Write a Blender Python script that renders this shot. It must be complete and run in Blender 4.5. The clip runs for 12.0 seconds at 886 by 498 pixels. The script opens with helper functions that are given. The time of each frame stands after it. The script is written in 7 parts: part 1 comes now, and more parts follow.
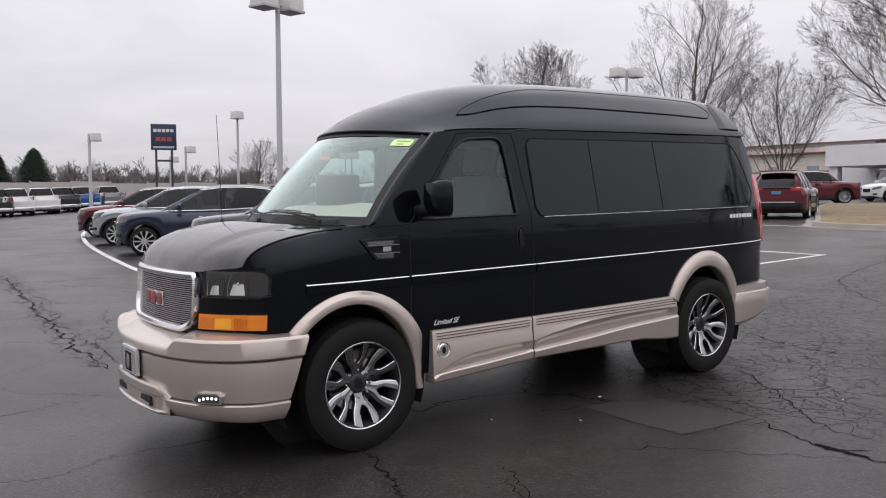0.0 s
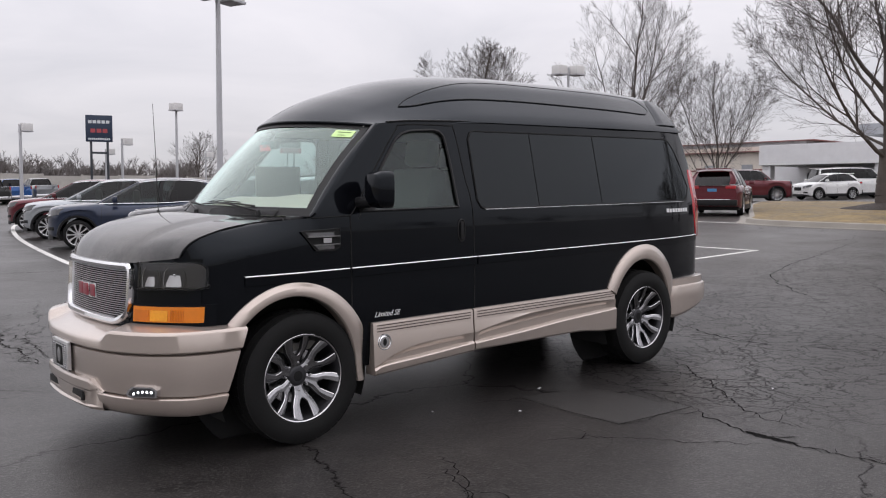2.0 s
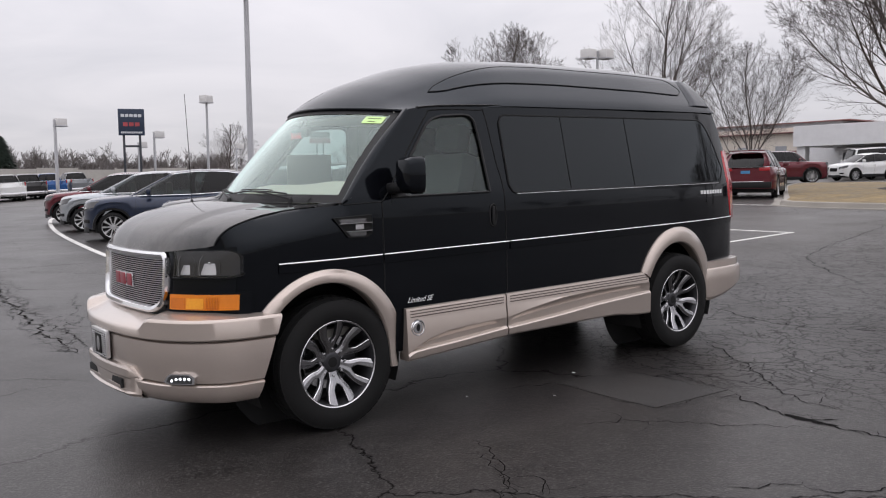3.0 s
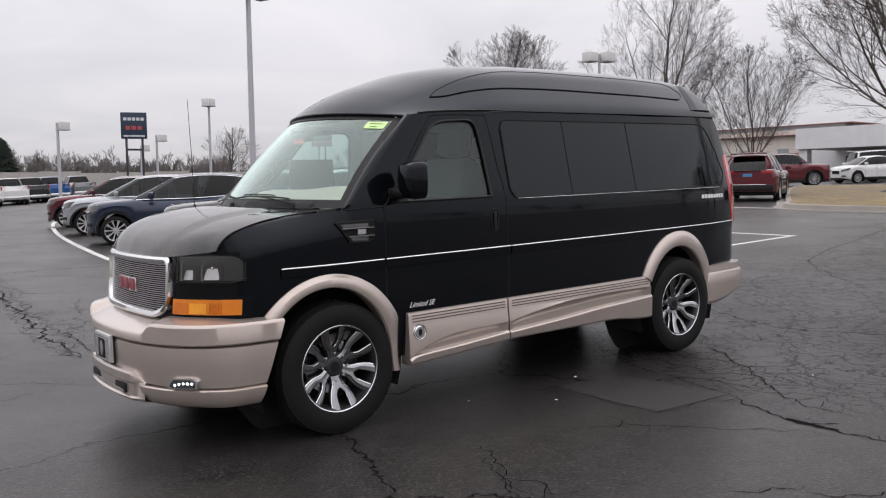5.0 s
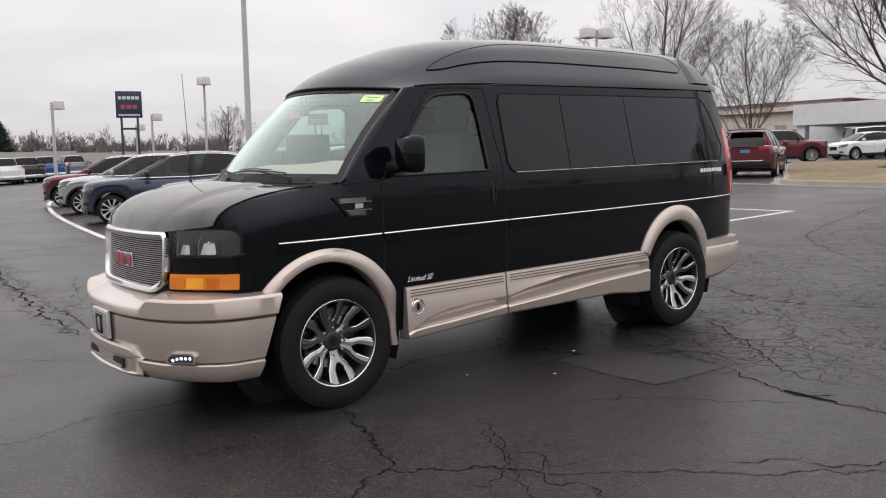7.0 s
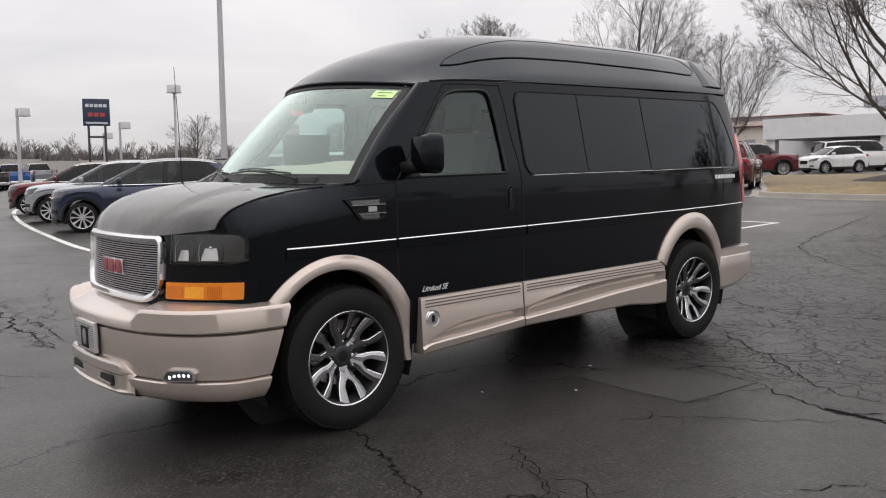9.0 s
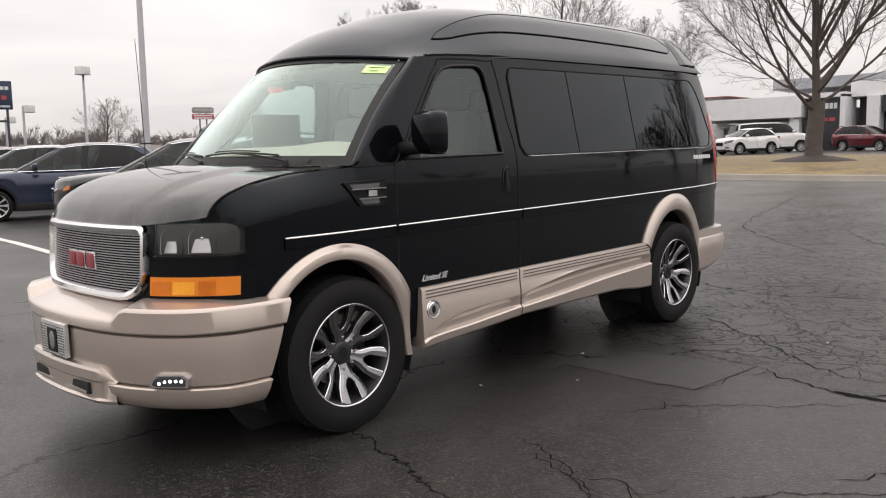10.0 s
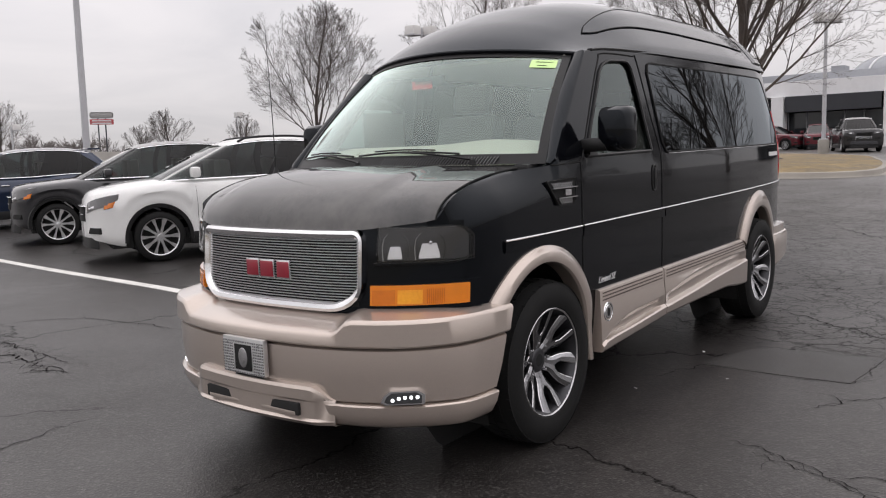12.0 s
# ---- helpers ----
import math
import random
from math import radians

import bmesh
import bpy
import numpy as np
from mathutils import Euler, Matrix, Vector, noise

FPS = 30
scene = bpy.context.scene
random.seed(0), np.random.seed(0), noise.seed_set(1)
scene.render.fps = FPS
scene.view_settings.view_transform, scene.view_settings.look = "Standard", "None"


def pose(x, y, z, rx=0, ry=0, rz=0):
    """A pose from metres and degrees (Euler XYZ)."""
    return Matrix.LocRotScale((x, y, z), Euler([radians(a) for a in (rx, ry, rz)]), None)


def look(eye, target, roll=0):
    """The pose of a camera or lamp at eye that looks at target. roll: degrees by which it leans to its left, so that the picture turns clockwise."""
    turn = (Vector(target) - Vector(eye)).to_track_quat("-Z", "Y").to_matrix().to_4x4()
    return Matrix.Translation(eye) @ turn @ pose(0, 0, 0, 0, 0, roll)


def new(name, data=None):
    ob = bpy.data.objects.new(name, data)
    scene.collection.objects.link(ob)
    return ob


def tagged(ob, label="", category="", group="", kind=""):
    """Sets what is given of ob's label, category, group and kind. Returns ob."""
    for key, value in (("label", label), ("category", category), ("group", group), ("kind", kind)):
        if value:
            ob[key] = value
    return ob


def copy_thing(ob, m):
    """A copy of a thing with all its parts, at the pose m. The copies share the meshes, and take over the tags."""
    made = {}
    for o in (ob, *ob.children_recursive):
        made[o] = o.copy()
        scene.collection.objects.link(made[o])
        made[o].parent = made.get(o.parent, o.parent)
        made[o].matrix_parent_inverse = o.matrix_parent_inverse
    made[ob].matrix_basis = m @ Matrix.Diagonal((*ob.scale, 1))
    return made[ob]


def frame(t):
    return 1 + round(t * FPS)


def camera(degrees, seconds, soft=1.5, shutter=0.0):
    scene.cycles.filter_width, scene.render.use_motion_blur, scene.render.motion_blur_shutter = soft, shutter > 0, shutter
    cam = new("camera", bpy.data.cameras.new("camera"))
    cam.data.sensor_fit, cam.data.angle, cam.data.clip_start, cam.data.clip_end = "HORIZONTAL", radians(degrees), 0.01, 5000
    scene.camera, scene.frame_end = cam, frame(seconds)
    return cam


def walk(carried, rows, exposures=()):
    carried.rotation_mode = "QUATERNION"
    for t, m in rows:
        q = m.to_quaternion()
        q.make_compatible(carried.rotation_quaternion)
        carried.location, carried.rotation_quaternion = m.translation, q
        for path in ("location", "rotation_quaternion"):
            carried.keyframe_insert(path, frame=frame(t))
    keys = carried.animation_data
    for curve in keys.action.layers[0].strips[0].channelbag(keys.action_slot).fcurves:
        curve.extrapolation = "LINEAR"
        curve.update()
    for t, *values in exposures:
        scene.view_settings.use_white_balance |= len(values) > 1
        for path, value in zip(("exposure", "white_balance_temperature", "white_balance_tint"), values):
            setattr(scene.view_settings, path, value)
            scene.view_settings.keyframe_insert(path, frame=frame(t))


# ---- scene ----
cam = camera(56.0, 12.0, soft=1.15)
METRES, EYE, TURN = 2.81, 1.529, -36.66
START_X, START_Y = -2.597, -5.262
ROWS = [
    (0.0, 0.0, 0.0, 0.0, -0.01, -3.53, 0.17),
    (0.5, 0.0013, 0.0002, -0.0057, -0.38, -4.2, -0.33),
    (1.0, -0.0001, -0.0047, -0.0063, -1.01, -3.96, 0.09),
    (1.5, 0.0013, -0.0, -0.0054, -2.49, -3.42, -0.2),
    (2.0, 0.0046, -0.0007, -0.0085, -3.89, -3.82, -0.26),
    (2.5, 0.0018, 0.002, -0.014, -2.67, -4.13, 0.11),
    (3.0, 0.0, 0.0032, -0.0146, -1.89, -4.66, 0.7),
    (5.0, 0.0006, -0.0029, -0.01, -1.75, -4.46, 0.76),
    (5.5, 0.0051, -0.0007, -0.0148, -1.95, -4.11, 0.2),
    (6.0, -0.0037, 0.0057, -0.0214, -2.17, -4.77, -1.04),
    (6.5, -0.0019, 0.0037, -0.0206, -1.78, -5.71, 0.01),
    (7.0, -0.0006, 0.0032, -0.0206, -1.96, -5.94, 1.01),
    (7.5, -0.0074, 0.0085, -0.0207, -2.31, -5.59, 0.82),
    (9.5, -0.1486, 0.2159, -0.0468, -5.75, -5.21, 0.54),
    (10.0, -0.2481, 0.2737, -0.0461, -9.63, -6.33, 0.94),
    (10.5, -0.3424, 0.3675, -0.0557, -13.02, -6.05, 0.63),
    (11.0, -0.4742, 0.3964, -0.0561, -15.79, -5.5, -0.37),
    (11.5, -0.6238, 0.3958, -0.042, -15.99, -5.52, 0.29),
    (12.0, -0.7364, 0.4552, -0.0451, -16.21, -6.23, 1.57),
]
walk(cam, [(t, pose(START_X, START_Y, EYE, 0, 0, TURN) @ pose(METRES * x, METRES * y, METRES * z, 90 + pitch, roll, yaw)) for t, x, y, z, yaw, pitch, roll in ROWS],
     exposures=[(0.0, 0.0, 6380, 12), (5.5, 0.0, 6420, 11), (7.0, 0.10, 6600, 10), (9.5, 0.06, 6620, 9), (10.0, 0.26, 6880, 10), (10.5, 0.12, 6820, 10), (11.0, 0.16, 6800, 10), (11.5, -0.02, 6620, 10), (12.0, 0.02, 6600, 11)])

# ---- light ----
world = bpy.data.worlds.new("overcast")
scene.world = world
world.use_nodes = True
wn, wl = world.node_tree.nodes, world.node_tree.links
wn.clear()
w_out = wn.new("ShaderNodeOutputWorld")
w_bg = wn.new("ShaderNodeBackground")
w_sky = wn.new("ShaderNodeTexSky")
w_sky.sky_type, w_sky.sun_disc = "NISHITA", False
w_sky.sun_elevation, w_sky.sun_rotation = radians(38), radians(200)
w_scale = wn.new("ShaderNodeMix")
w_scale.data_type, w_scale.blend_type = "RGBA", "MULTIPLY"
w_scale.inputs["Factor"].default_value = 1.0
w_scale.inputs["B"].default_value = (0.1, 0.1, 0.1, 1)
wl.new(w_sky.outputs["Color"], w_scale.inputs["A"])
w_tc = wn.new("ShaderNodeTexCoord")
w_sep = wn.new("ShaderNodeSeparateXYZ")
wl.new(w_tc.outputs["Generated"], w_sep.inputs[0])
# cloud deck: brighter towards the zenith, with soft banks flattened near the horizon
w_up = wn.new("ShaderNodeMath")
w_up.operation = "MAXIMUM"
w_up.inputs[1].default_value = 0.0
wl.new(w_sep.outputs["Z"], w_up.inputs[0])
w_den = wn.new("ShaderNodeMath")
w_den.operation = "ADD"
w_den.inputs[1].default_value = 0.16
wl.new(w_up.outputs[0], w_den.inputs[0])
w_div = wn.new("ShaderNodeVectorMath")
w_div.operation = "DIVIDE"
wl.new(w_tc.outputs["Generated"], w_div.inputs[0])
w_cmb = wn.new("ShaderNodeCombineXYZ")
for i in range(3):
    wl.new(w_den.outputs[0], w_cmb.inputs[i])
wl.new(w_cmb.outputs[0], w_div.inputs[1])
w_noise = wn.new("ShaderNodeTexNoise")
w_noise.inputs["Scale"].default_value = 0.9
w_noise.inputs["Detail"].default_value = 7
w_noise.inputs["Roughness"].default_value = 0.55
w_noise.inputs["Distortion"].default_value = 0.6
wl.new(w_div.outputs[0], w_noise.inputs["Vector"])
w_ramp = wn.new("ShaderNodeValToRGB")
w_ramp.color_ramp.elements[0].position, w_ramp.color_ramp.elements[1].position = 0.33, 0.66
w_ramp.color_ramp.elements[0].color = (0.615, 0.603, 0.63, 1)
w_ramp.color_ramp.elements[1].color = (0.735, 0.71, 0.73, 1)
wl.new(w_noise.outputs["Fac"], w_ramp.inputs[0])
w_grad = wn.new("ShaderNodeMapRange")
w_grad.inputs["From Min"].default_value, w_grad.inputs["From Max"].default_value = 0.0, 1.0
w_grad.inputs["To Min"].default_value, w_grad.inputs["To Max"].default_value = 0.90, 2.85
wl.new(w_up.outputs[0], w_grad.inputs["Value"])
w_cl = wn.new("ShaderNodeMix")
w_cl.data_type, w_cl.blend_type = "RGBA", "MULTIPLY"
w_cl.inputs["Factor"].default_value = 1.0
wl.new(w_ramp.outputs[0], w_cl.inputs["A"])
wl.new(w_grad.outputs[0], w_cl.inputs["B"])
w_mix = wn.new("ShaderNodeMix")
w_mix.data_type = "RGBA"
w_mix.inputs["Factor"].default_value = 0.95
wl.new(w_scale.outputs["Result"], w_mix.inputs["A"])
wl.new(w_cl.outputs["Result"], w_mix.inputs["B"])
wl.new(w_mix.outputs["Result"], w_bg.inputs["Color"])
w_bg.inputs["Strength"].default_value = 1.0
wl.new(w_bg.outputs[0], w_out.inputs[0])

sun_data = bpy.data.lights.new("sun", "SUN")
sun_data.energy, sun_data.angle, sun_data.color = 0.25, radians(175), (1.0, 0.96, 0.92)
sun = new("sun", sun_data)
sun.matrix_world = look((0, 0, 40), (14, -22, 0))


# ---- materials ----
def principled(name):
    m = bpy.data.materials.new(name)
    m.use_nodes = True
    nt = m.node_tree
    return m, nt, nt.nodes["Principled BSDF"]


def node(nt, kind, **inputs):
    n = nt.nodes.new(kind)
    for k, v in inputs.items():
        n.inputs[k.replace("_", " ")].default_value = v
    return n


def mixed(nt, fac, a, b, blend="MIX"):
    n = nt.nodes.new("ShaderNodeMix")
    n.data_type, n.blend_type = "RGBA", blend
    for key, v in (("Factor", fac), ("A", a), ("B", b)):
        if isinstance(v, bpy.types.NodeSocket):
            nt.links.new(v, n.inputs[key])
        else:
            n.inputs[key].default_value = v
    return n.outputs["Result"]


def ramp(nt, src, lo, hi, c0=(0, 0, 0, 1), c1=(1, 1, 1, 1)):
    n = nt.nodes.new("ShaderNodeValToRGB")
    n.color_ramp.elements[0].position, n.color_ramp.elements[1].position = lo, hi
    n.color_ramp.elements[0].color, n.color_ramp.elements[1].color = c0, c1
    nt.links.new(src, n.inputs[0])
    return n.outputs[0]


def coords(nt, scale=(1, 1, 1)):
    tc = nt.nodes.new("ShaderNodeTexCoord")
    mp = nt.nodes.new("ShaderNodeMapping")
    mp.inputs["Scale"].default_value = scale
    nt.links.new(tc.outputs["Object"], mp.inputs[0])
    return mp.outputs[0]


def noise_tex(nt, vec, scale, detail=4, rough=0.55, distort=0.0):
    n = node(nt, "ShaderNodeTexNoise", Scale=scale, Detail=detail, Roughness=rough, Distortion=distort)
    nt.links.new(vec, n.inputs["Vector"])
    return n.outputs["Fac"]


def bump(nt, bsdf, height, strength, distance):
    b = node(nt, "ShaderNodeBump", Strength=strength, Distance=distance)
    nt.links.new(height, b.inputs["Height"])
    nt.links.new(b.outputs[0], bsdf.inputs["Normal"])


def surface(name, color, rough=0.5, metal=0.0, vary=0.15, grain=30.0, relief=0.0, coat=0.0, patch=1.2, spec=0.5):
    """A plain material with two scales of variation in its colour and its gloss."""
    m, nt, b = principled(name)
    v = coords(nt)
    fine, broad = noise_tex(nt, v, grain, 3), noise_tex(nt, v, patch, 4)
    c = (*color, 1)
    dark, light = tuple(x * (1 - vary) for x in color) + (1,), tuple(min(1, x * (1 + vary)) for x in color) + (1,)
    col = mixed(nt, ramp(nt, broad, 0.3, 0.7), dark, light)
    col = mixed(nt, 0.35, col, mixed(nt, ramp(nt, fine, 0.3, 0.7), dark, light))
    nt.links.new(col, b.inputs["Base Color"])
    r = nt.nodes.new("ShaderNodeMapRange")
    r.inputs["To Min"].default_value, r.inputs["To Max"].default_value = max(0.0, rough * (1 - vary)), min(1.0, rough * (1 + vary))
    nt.links.new(broad, r.inputs["Value"])
    nt.links.new(r.outputs[0], b.inputs["Roughness"])
    b.inputs["Metallic"].default_value = metal
    b.inputs["Coat Weight"].default_value = coat
    b.inputs["Coat Roughness"].default_value = 0.03
    b.inputs["Specular IOR Level"].default_value = spec
    if relief:
        bump(nt, b, fine, 0.5, relief)
    return m


def car_paint(name, color, flake=0.0, rough=0.35, dirt=0.12, coat_ior=1.42, gloss_tint=None):
    """Clear-coated paint with metal flake and a thin film of road dust."""
    m, nt, b = principled(name)
    v = coords(nt)
    fl = noise_tex(nt, v, 900, 1)
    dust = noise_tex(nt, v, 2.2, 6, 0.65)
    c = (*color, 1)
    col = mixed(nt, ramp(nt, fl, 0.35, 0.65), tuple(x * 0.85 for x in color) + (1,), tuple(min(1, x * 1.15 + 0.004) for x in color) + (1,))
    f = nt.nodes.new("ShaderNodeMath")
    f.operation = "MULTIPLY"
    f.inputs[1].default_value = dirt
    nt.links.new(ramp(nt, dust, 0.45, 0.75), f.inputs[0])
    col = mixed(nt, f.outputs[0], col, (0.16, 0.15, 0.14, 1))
    nt.links.new(col, b.inputs["Base Color"])
    b.inputs["Metallic"].default_value = flake
    b.inputs["Roughness"].default_value = rough
    b.inputs["Specular IOR Level"].default_value = 0.0 if flake == 0 else 0.3
    b.inputs["Coat IOR"].default_value = coat_ior
    b.inputs["Coat Weight"].default_value = 1.0
    cr = nt.nodes.new("ShaderNodeMapRange")
    cr.inputs["To Min"].default_value, cr.inputs["To Max"].default_value = 0.02, 0.09
    nt.links.new(dust, cr.inputs["Value"])
    nt.links.new(cr.outputs[0], b.inputs["Coat Roughness"])
    if gloss_tint:
        # single-stage gloss: the mirror layer itself carries a cool tint
        b.inputs["Coat Weight"].default_value = 0.0
        b.inputs["IOR"].default_value = coat_ior
        b.inputs["Specular IOR Level"].default_value = 0.5
        b.inputs["Specular Tint"].default_value = (*gloss_tint, 1)
        nt.links.new(cr.outputs[0], b.inputs["Roughness"])
    wave = noise_tex(nt, v, 5, 2)
    bump(nt, b, wave, 0.04, 0.01)
    return m


def glass(name, tint, rough=0.0, panes=1.0, ior=1.52, sheen=(1, 1, 1)):
    """A thin pane: see-through with a tint, mirror-like at grazing angles."""
    m, nt, b = principled(name)
    out = nt.nodes["Material Output"]
    tr = node(nt, "ShaderNodeBsdfTransparent")
    tr.inputs["Color"].default_value = (*tint, 1)
    gl = node(nt, "ShaderNodeBsdfGlossy", Roughness=rough)
    gl.inputs["Color"].default_value = (*sheen, 1)
    fr = node(nt, "ShaderNodeFresnel", IOR=ior)
    mul = nt.nodes.new("ShaderNodeMath")
    mul.operation, mul.use_clamp = "MULTIPLY", True
    mul.inputs[1].default_value = panes
    nt.links.new(fr.outputs[0], mul.inputs[0])
    mx = nt.nodes.new("ShaderNodeMixShader")
    nt.links.new(mul.outputs[0], mx.inputs[0])
    nt.links.new(tr.outputs[0], mx.inputs[1])
    nt.links.new(gl.outputs[0], mx.inputs[2])
    nt.links.new(mx.outputs[0], out.inputs["Surface"])
    nt.nodes.remove(b)
    return m


def lit(name, color, strength):
    m, nt, b = principled(name)
    b.inputs["Base Color"].default_value = (*color, 1)
    b.inputs["Emission Color"].default_value = (*color, 1)
    b.inputs["Emission Strength"].default_value = strength
    return m


def asphalt_material():
    m, nt, b = principled("asphalt")
    v = coords(nt)
    stones = node(nt, "ShaderNodeTexVoronoi", Scale=95.0)
    nt.links.new(v, stones.inputs["Vector"])
    fine = noise_tex(nt, v, 160, 3, 0.7)
    blot = noise_tex(nt, v, 0.42, 6, 0.62, 0.4)
    wide = noise_tex(nt, v, 0.09, 4, 0.5)
    warp = node(nt, "ShaderNodeTexNoise", Scale=1.6, Detail=5.0, Roughness=0.6)
    nt.links.new(v, warp.inputs["Vector"])
    add = nt.nodes.new("ShaderNodeVectorMath")
    add.operation = "MULTIPLY_ADD"
    add.inputs[1].default_value = (0.75, 0.75, 0.0)
    nt.links.new(warp.outputs["Color"], add.inputs[0])
    nt.links.new(v, add.inputs[2])

    def crack(scale, width, rnd=1.0):
        vo = node(nt, "ShaderNodeTexVoronoi", Scale=scale, Randomness=rnd)
        vo.feature, vo.voronoi_dimensions = "DISTANCE_TO_EDGE", "2D"
        nt.links.new(add.outputs[0], vo.inputs["Vector"])
        return ramp(nt, vo.outputs["Distance"], 0.0, width, (1, 1, 1, 1), (0, 0, 0, 1))

    def times(a, b2):
        k = nt.nodes.new("ShaderNodeMath")
        k.operation = "MULTIPLY"
        for i, s in enumerate((a, b2)):
            if isinstance(s, bpy.types.NodeSocket):
                nt.links.new(s, k.inputs[i])
            else:
                k.inputs[i].default_value = s
        return k.outputs[0]

    def most(a, b2):
        k = nt.nodes.new("ShaderNodeMath")
        k.operation = "MAXIMUM"
        nt.links.new(a, k.inputs[0])
        nt.links.new(b2, k.inputs[1])
        return k.outputs[0]

    where = noise_tex(nt, v, 0.22, 3, 0.5)
    long_cracks = times(crack(0.42, 0.0085), ramp(nt, noise_tex(nt, v, 0.31, 2), 0.40, 0.50))
    # the net of fine cracks is thickest where cars turn in, ahead of the repaired square
    sp = nt.nodes.new("ShaderNodeSeparateXYZ")
    nt.links.new(v, sp.inputs[0])

    def between(sock, lo, hi):
        k = nt.nodes.new("ShaderNodeMapRange")
        k.interpolation_type = "SMOOTHSTEP"
        k.inputs["From Min"].default_value, k.inputs["From Max"].default_value = lo, hi
        nt.links.new(sock, k.inputs["Value"])
        return k.outputs[0]
    zone = times(times(between(sp.outputs["X"], 2.0, 2.9), between(sp.outputs["X"], 30.0, 12.0)), times(between(sp.outputs["Y"], -3.5, -2.5), between(sp.outputs["Y"], 4.5, 1.0)))
    broken = ramp(nt, noise_tex(nt, v, 0.9, 4, 0.6), 0.26, 0.40)
    worn = most(times(zone, broken), ramp(nt, where, 0.66, 0.74))
    net = times(most(crack(2.8, 0.045), times(crack(7.0, 0.085), ramp(nt, noise_tex(nt, v, 1.7, 3), 0.36, 0.48))), worn)
    cracks = most(long_cracks, net)
    base = mixed(nt, ramp(nt, fine, 0.25, 0.75), (0.0050, 0.0044, 0.0043, 1), (0.0235, 0.0208, 0.0202, 1))
    base = mixed(nt, ramp(nt, blot, 0.35, 0.68), base, (0.0068, 0.0062, 0.0062, 1))
    base = mixed(nt, times(ramp(nt, wide, 0.42, 0.60), 0.6), base, (0.036, 0.0325, 0.031, 1))
    mottle = noise_tex(nt, v, 5.5, 5, 0.65)
    base = mixed(nt, times(ramp(nt, mottle, 0.40, 0.66), 0.55), base, (0.0045, 0.0040, 0.0040, 1))
    # grazing sky sheen on the farther asphalt, put into the base as a paler colour
    far_sheen = times(between(sp.outputs["X"], 5.0, 13.0), 0.55)
    base = mixed(nt, far_sheen, base, (0.075, 0.068, 0.062, 1))
    pale = times(ramp(nt, stones.outputs["Color"], 0.60, 0.92), 0.75)
    base = mixed(nt, pale, base, (0.085, 0.080, 0.076, 1))
    base = mixed(nt, times(cracks, 0.95), base, (0.0025, 0.002, 0.002, 1))
    # worn stones shine, the binder and the cracks do not
    shine = nt.nodes.new("ShaderNodeMapRange")
    shine.inputs["To Min"].default_value, shine.inputs["To Max"].default_value = 0.14, 0.60
    nt.links.new(mixed(nt, 0.45, ramp(nt, fine, 0.30, 0.70), ramp(nt, blot, 0.30, 0.70)), shine.inputs["Value"])
    dull = nt.nodes.new("ShaderNodeMath")
    dull.operation = "SUBTRACT"
    dull.inputs[0].default_value = 1.0
    nt.links.new(times(cracks, 0.97), dull.inputs[1])
    nt.links.new(times(shine.outputs[0], dull.outputs[0]), b.inputs["Specular IOR Level"])
    b.inputs["Specular Tint"].default_value = (1.0, 0.955, 0.92, 1)
    nt.links.new(base, b.inputs["Base Color"])
    r = nt.nodes.new("ShaderNodeMapRange")
    r.inputs["To Min"].default_value, r.inputs["To Max"].default_value = 0.50, 0.28
    nt.links.new(blot, r.inputs["Value"])
    nt.links.new(r.outputs[0], b.inputs["Roughness"])
    h = nt.nodes.new("ShaderNodeMath")
    h.operation = "SUBTRACT"
    nt.links.new(times(stones.outputs["Distance"], 0.35), h.inputs[0])
    nt.links.new(times(cracks, 0.5), h.inputs[1])
    bump(nt, b, h.outputs[0], 0.55, 0.006)
    return m


M_ASPHALT = asphalt_material()
M_SATINBLACK = surface("satin_black", (0.004, 0.004, 0.005), 0.32, vary=0.15, spec=0.4)
M_PATCH = surface("asphalt_patch", (0.027, 0.0245, 0.023), 0.50, vary=0.22, grain=140, relief=0.004, patch=2.0)
M_LINE = surface("road_paint", (0.62, 0.61, 0.58), 0.6, vary=0.22, grain=60, relief=0.002, patch=3.0)
M_KERB = surface("kerb_concrete", (0.29, 0.27, 0.24), 0.8, vary=0.2, grain=60, relief=0.004)
M_GRASS = surface("dry_turf", (0.20, 0.150, 0.080), 0.95, vary=0.80, grain=5, relief=0.06, patch=0.9, spec=0.1)
M_MULCH = surface("mulch", (0.035, 0.025, 0.02), 0.95, vary=0.4, grain=40, relief=0.02)
M_FIELD = surface("far_field", (0.16, 0.14, 0.10), 0.95, vary=0.3, grain=0.5, patch=0.05)
M_BLACK = car_paint("black_paint", (0.0012, 0.0015, 0.0028), 0.0, 0.3, 0.004, 1.32, (0.84, 0.93, 1.0))
# hood paint: heavier dust, and a greyed base that carries the sky's sheen
M_HOOD = car_paint("dusty_sheen_black_paint", (0.024, 0.0235, 0.0235), 0.0, 0.35, 0.50, 1.62)
M_GOLD = car_paint("champagne_paint", (0.50, 0.428, 0.378), 0.62, 0.30, 0.06, 1.5)
M_CHROME = surface("chrome", (0.78, 0.78, 0.79), 0.10, 1.0, vary=0.06)
M_SATIN = surface("satin_alloy", (0.62, 0.62, 0.63), 0.24, 1.0, vary=0.12)
M_ALLOY = surface("machined_alloy", (0.60, 0.60, 0.61), 0.28, 0.8, vary=0.10)
M_GUNMETAL = surface("dark_alloy", (0.05, 0.05, 0.054), 0.35, 0.7, vary=0.15)
M_GROOVE = surface("groove_brown", (0.085, 0.062, 0.052), 0.6)
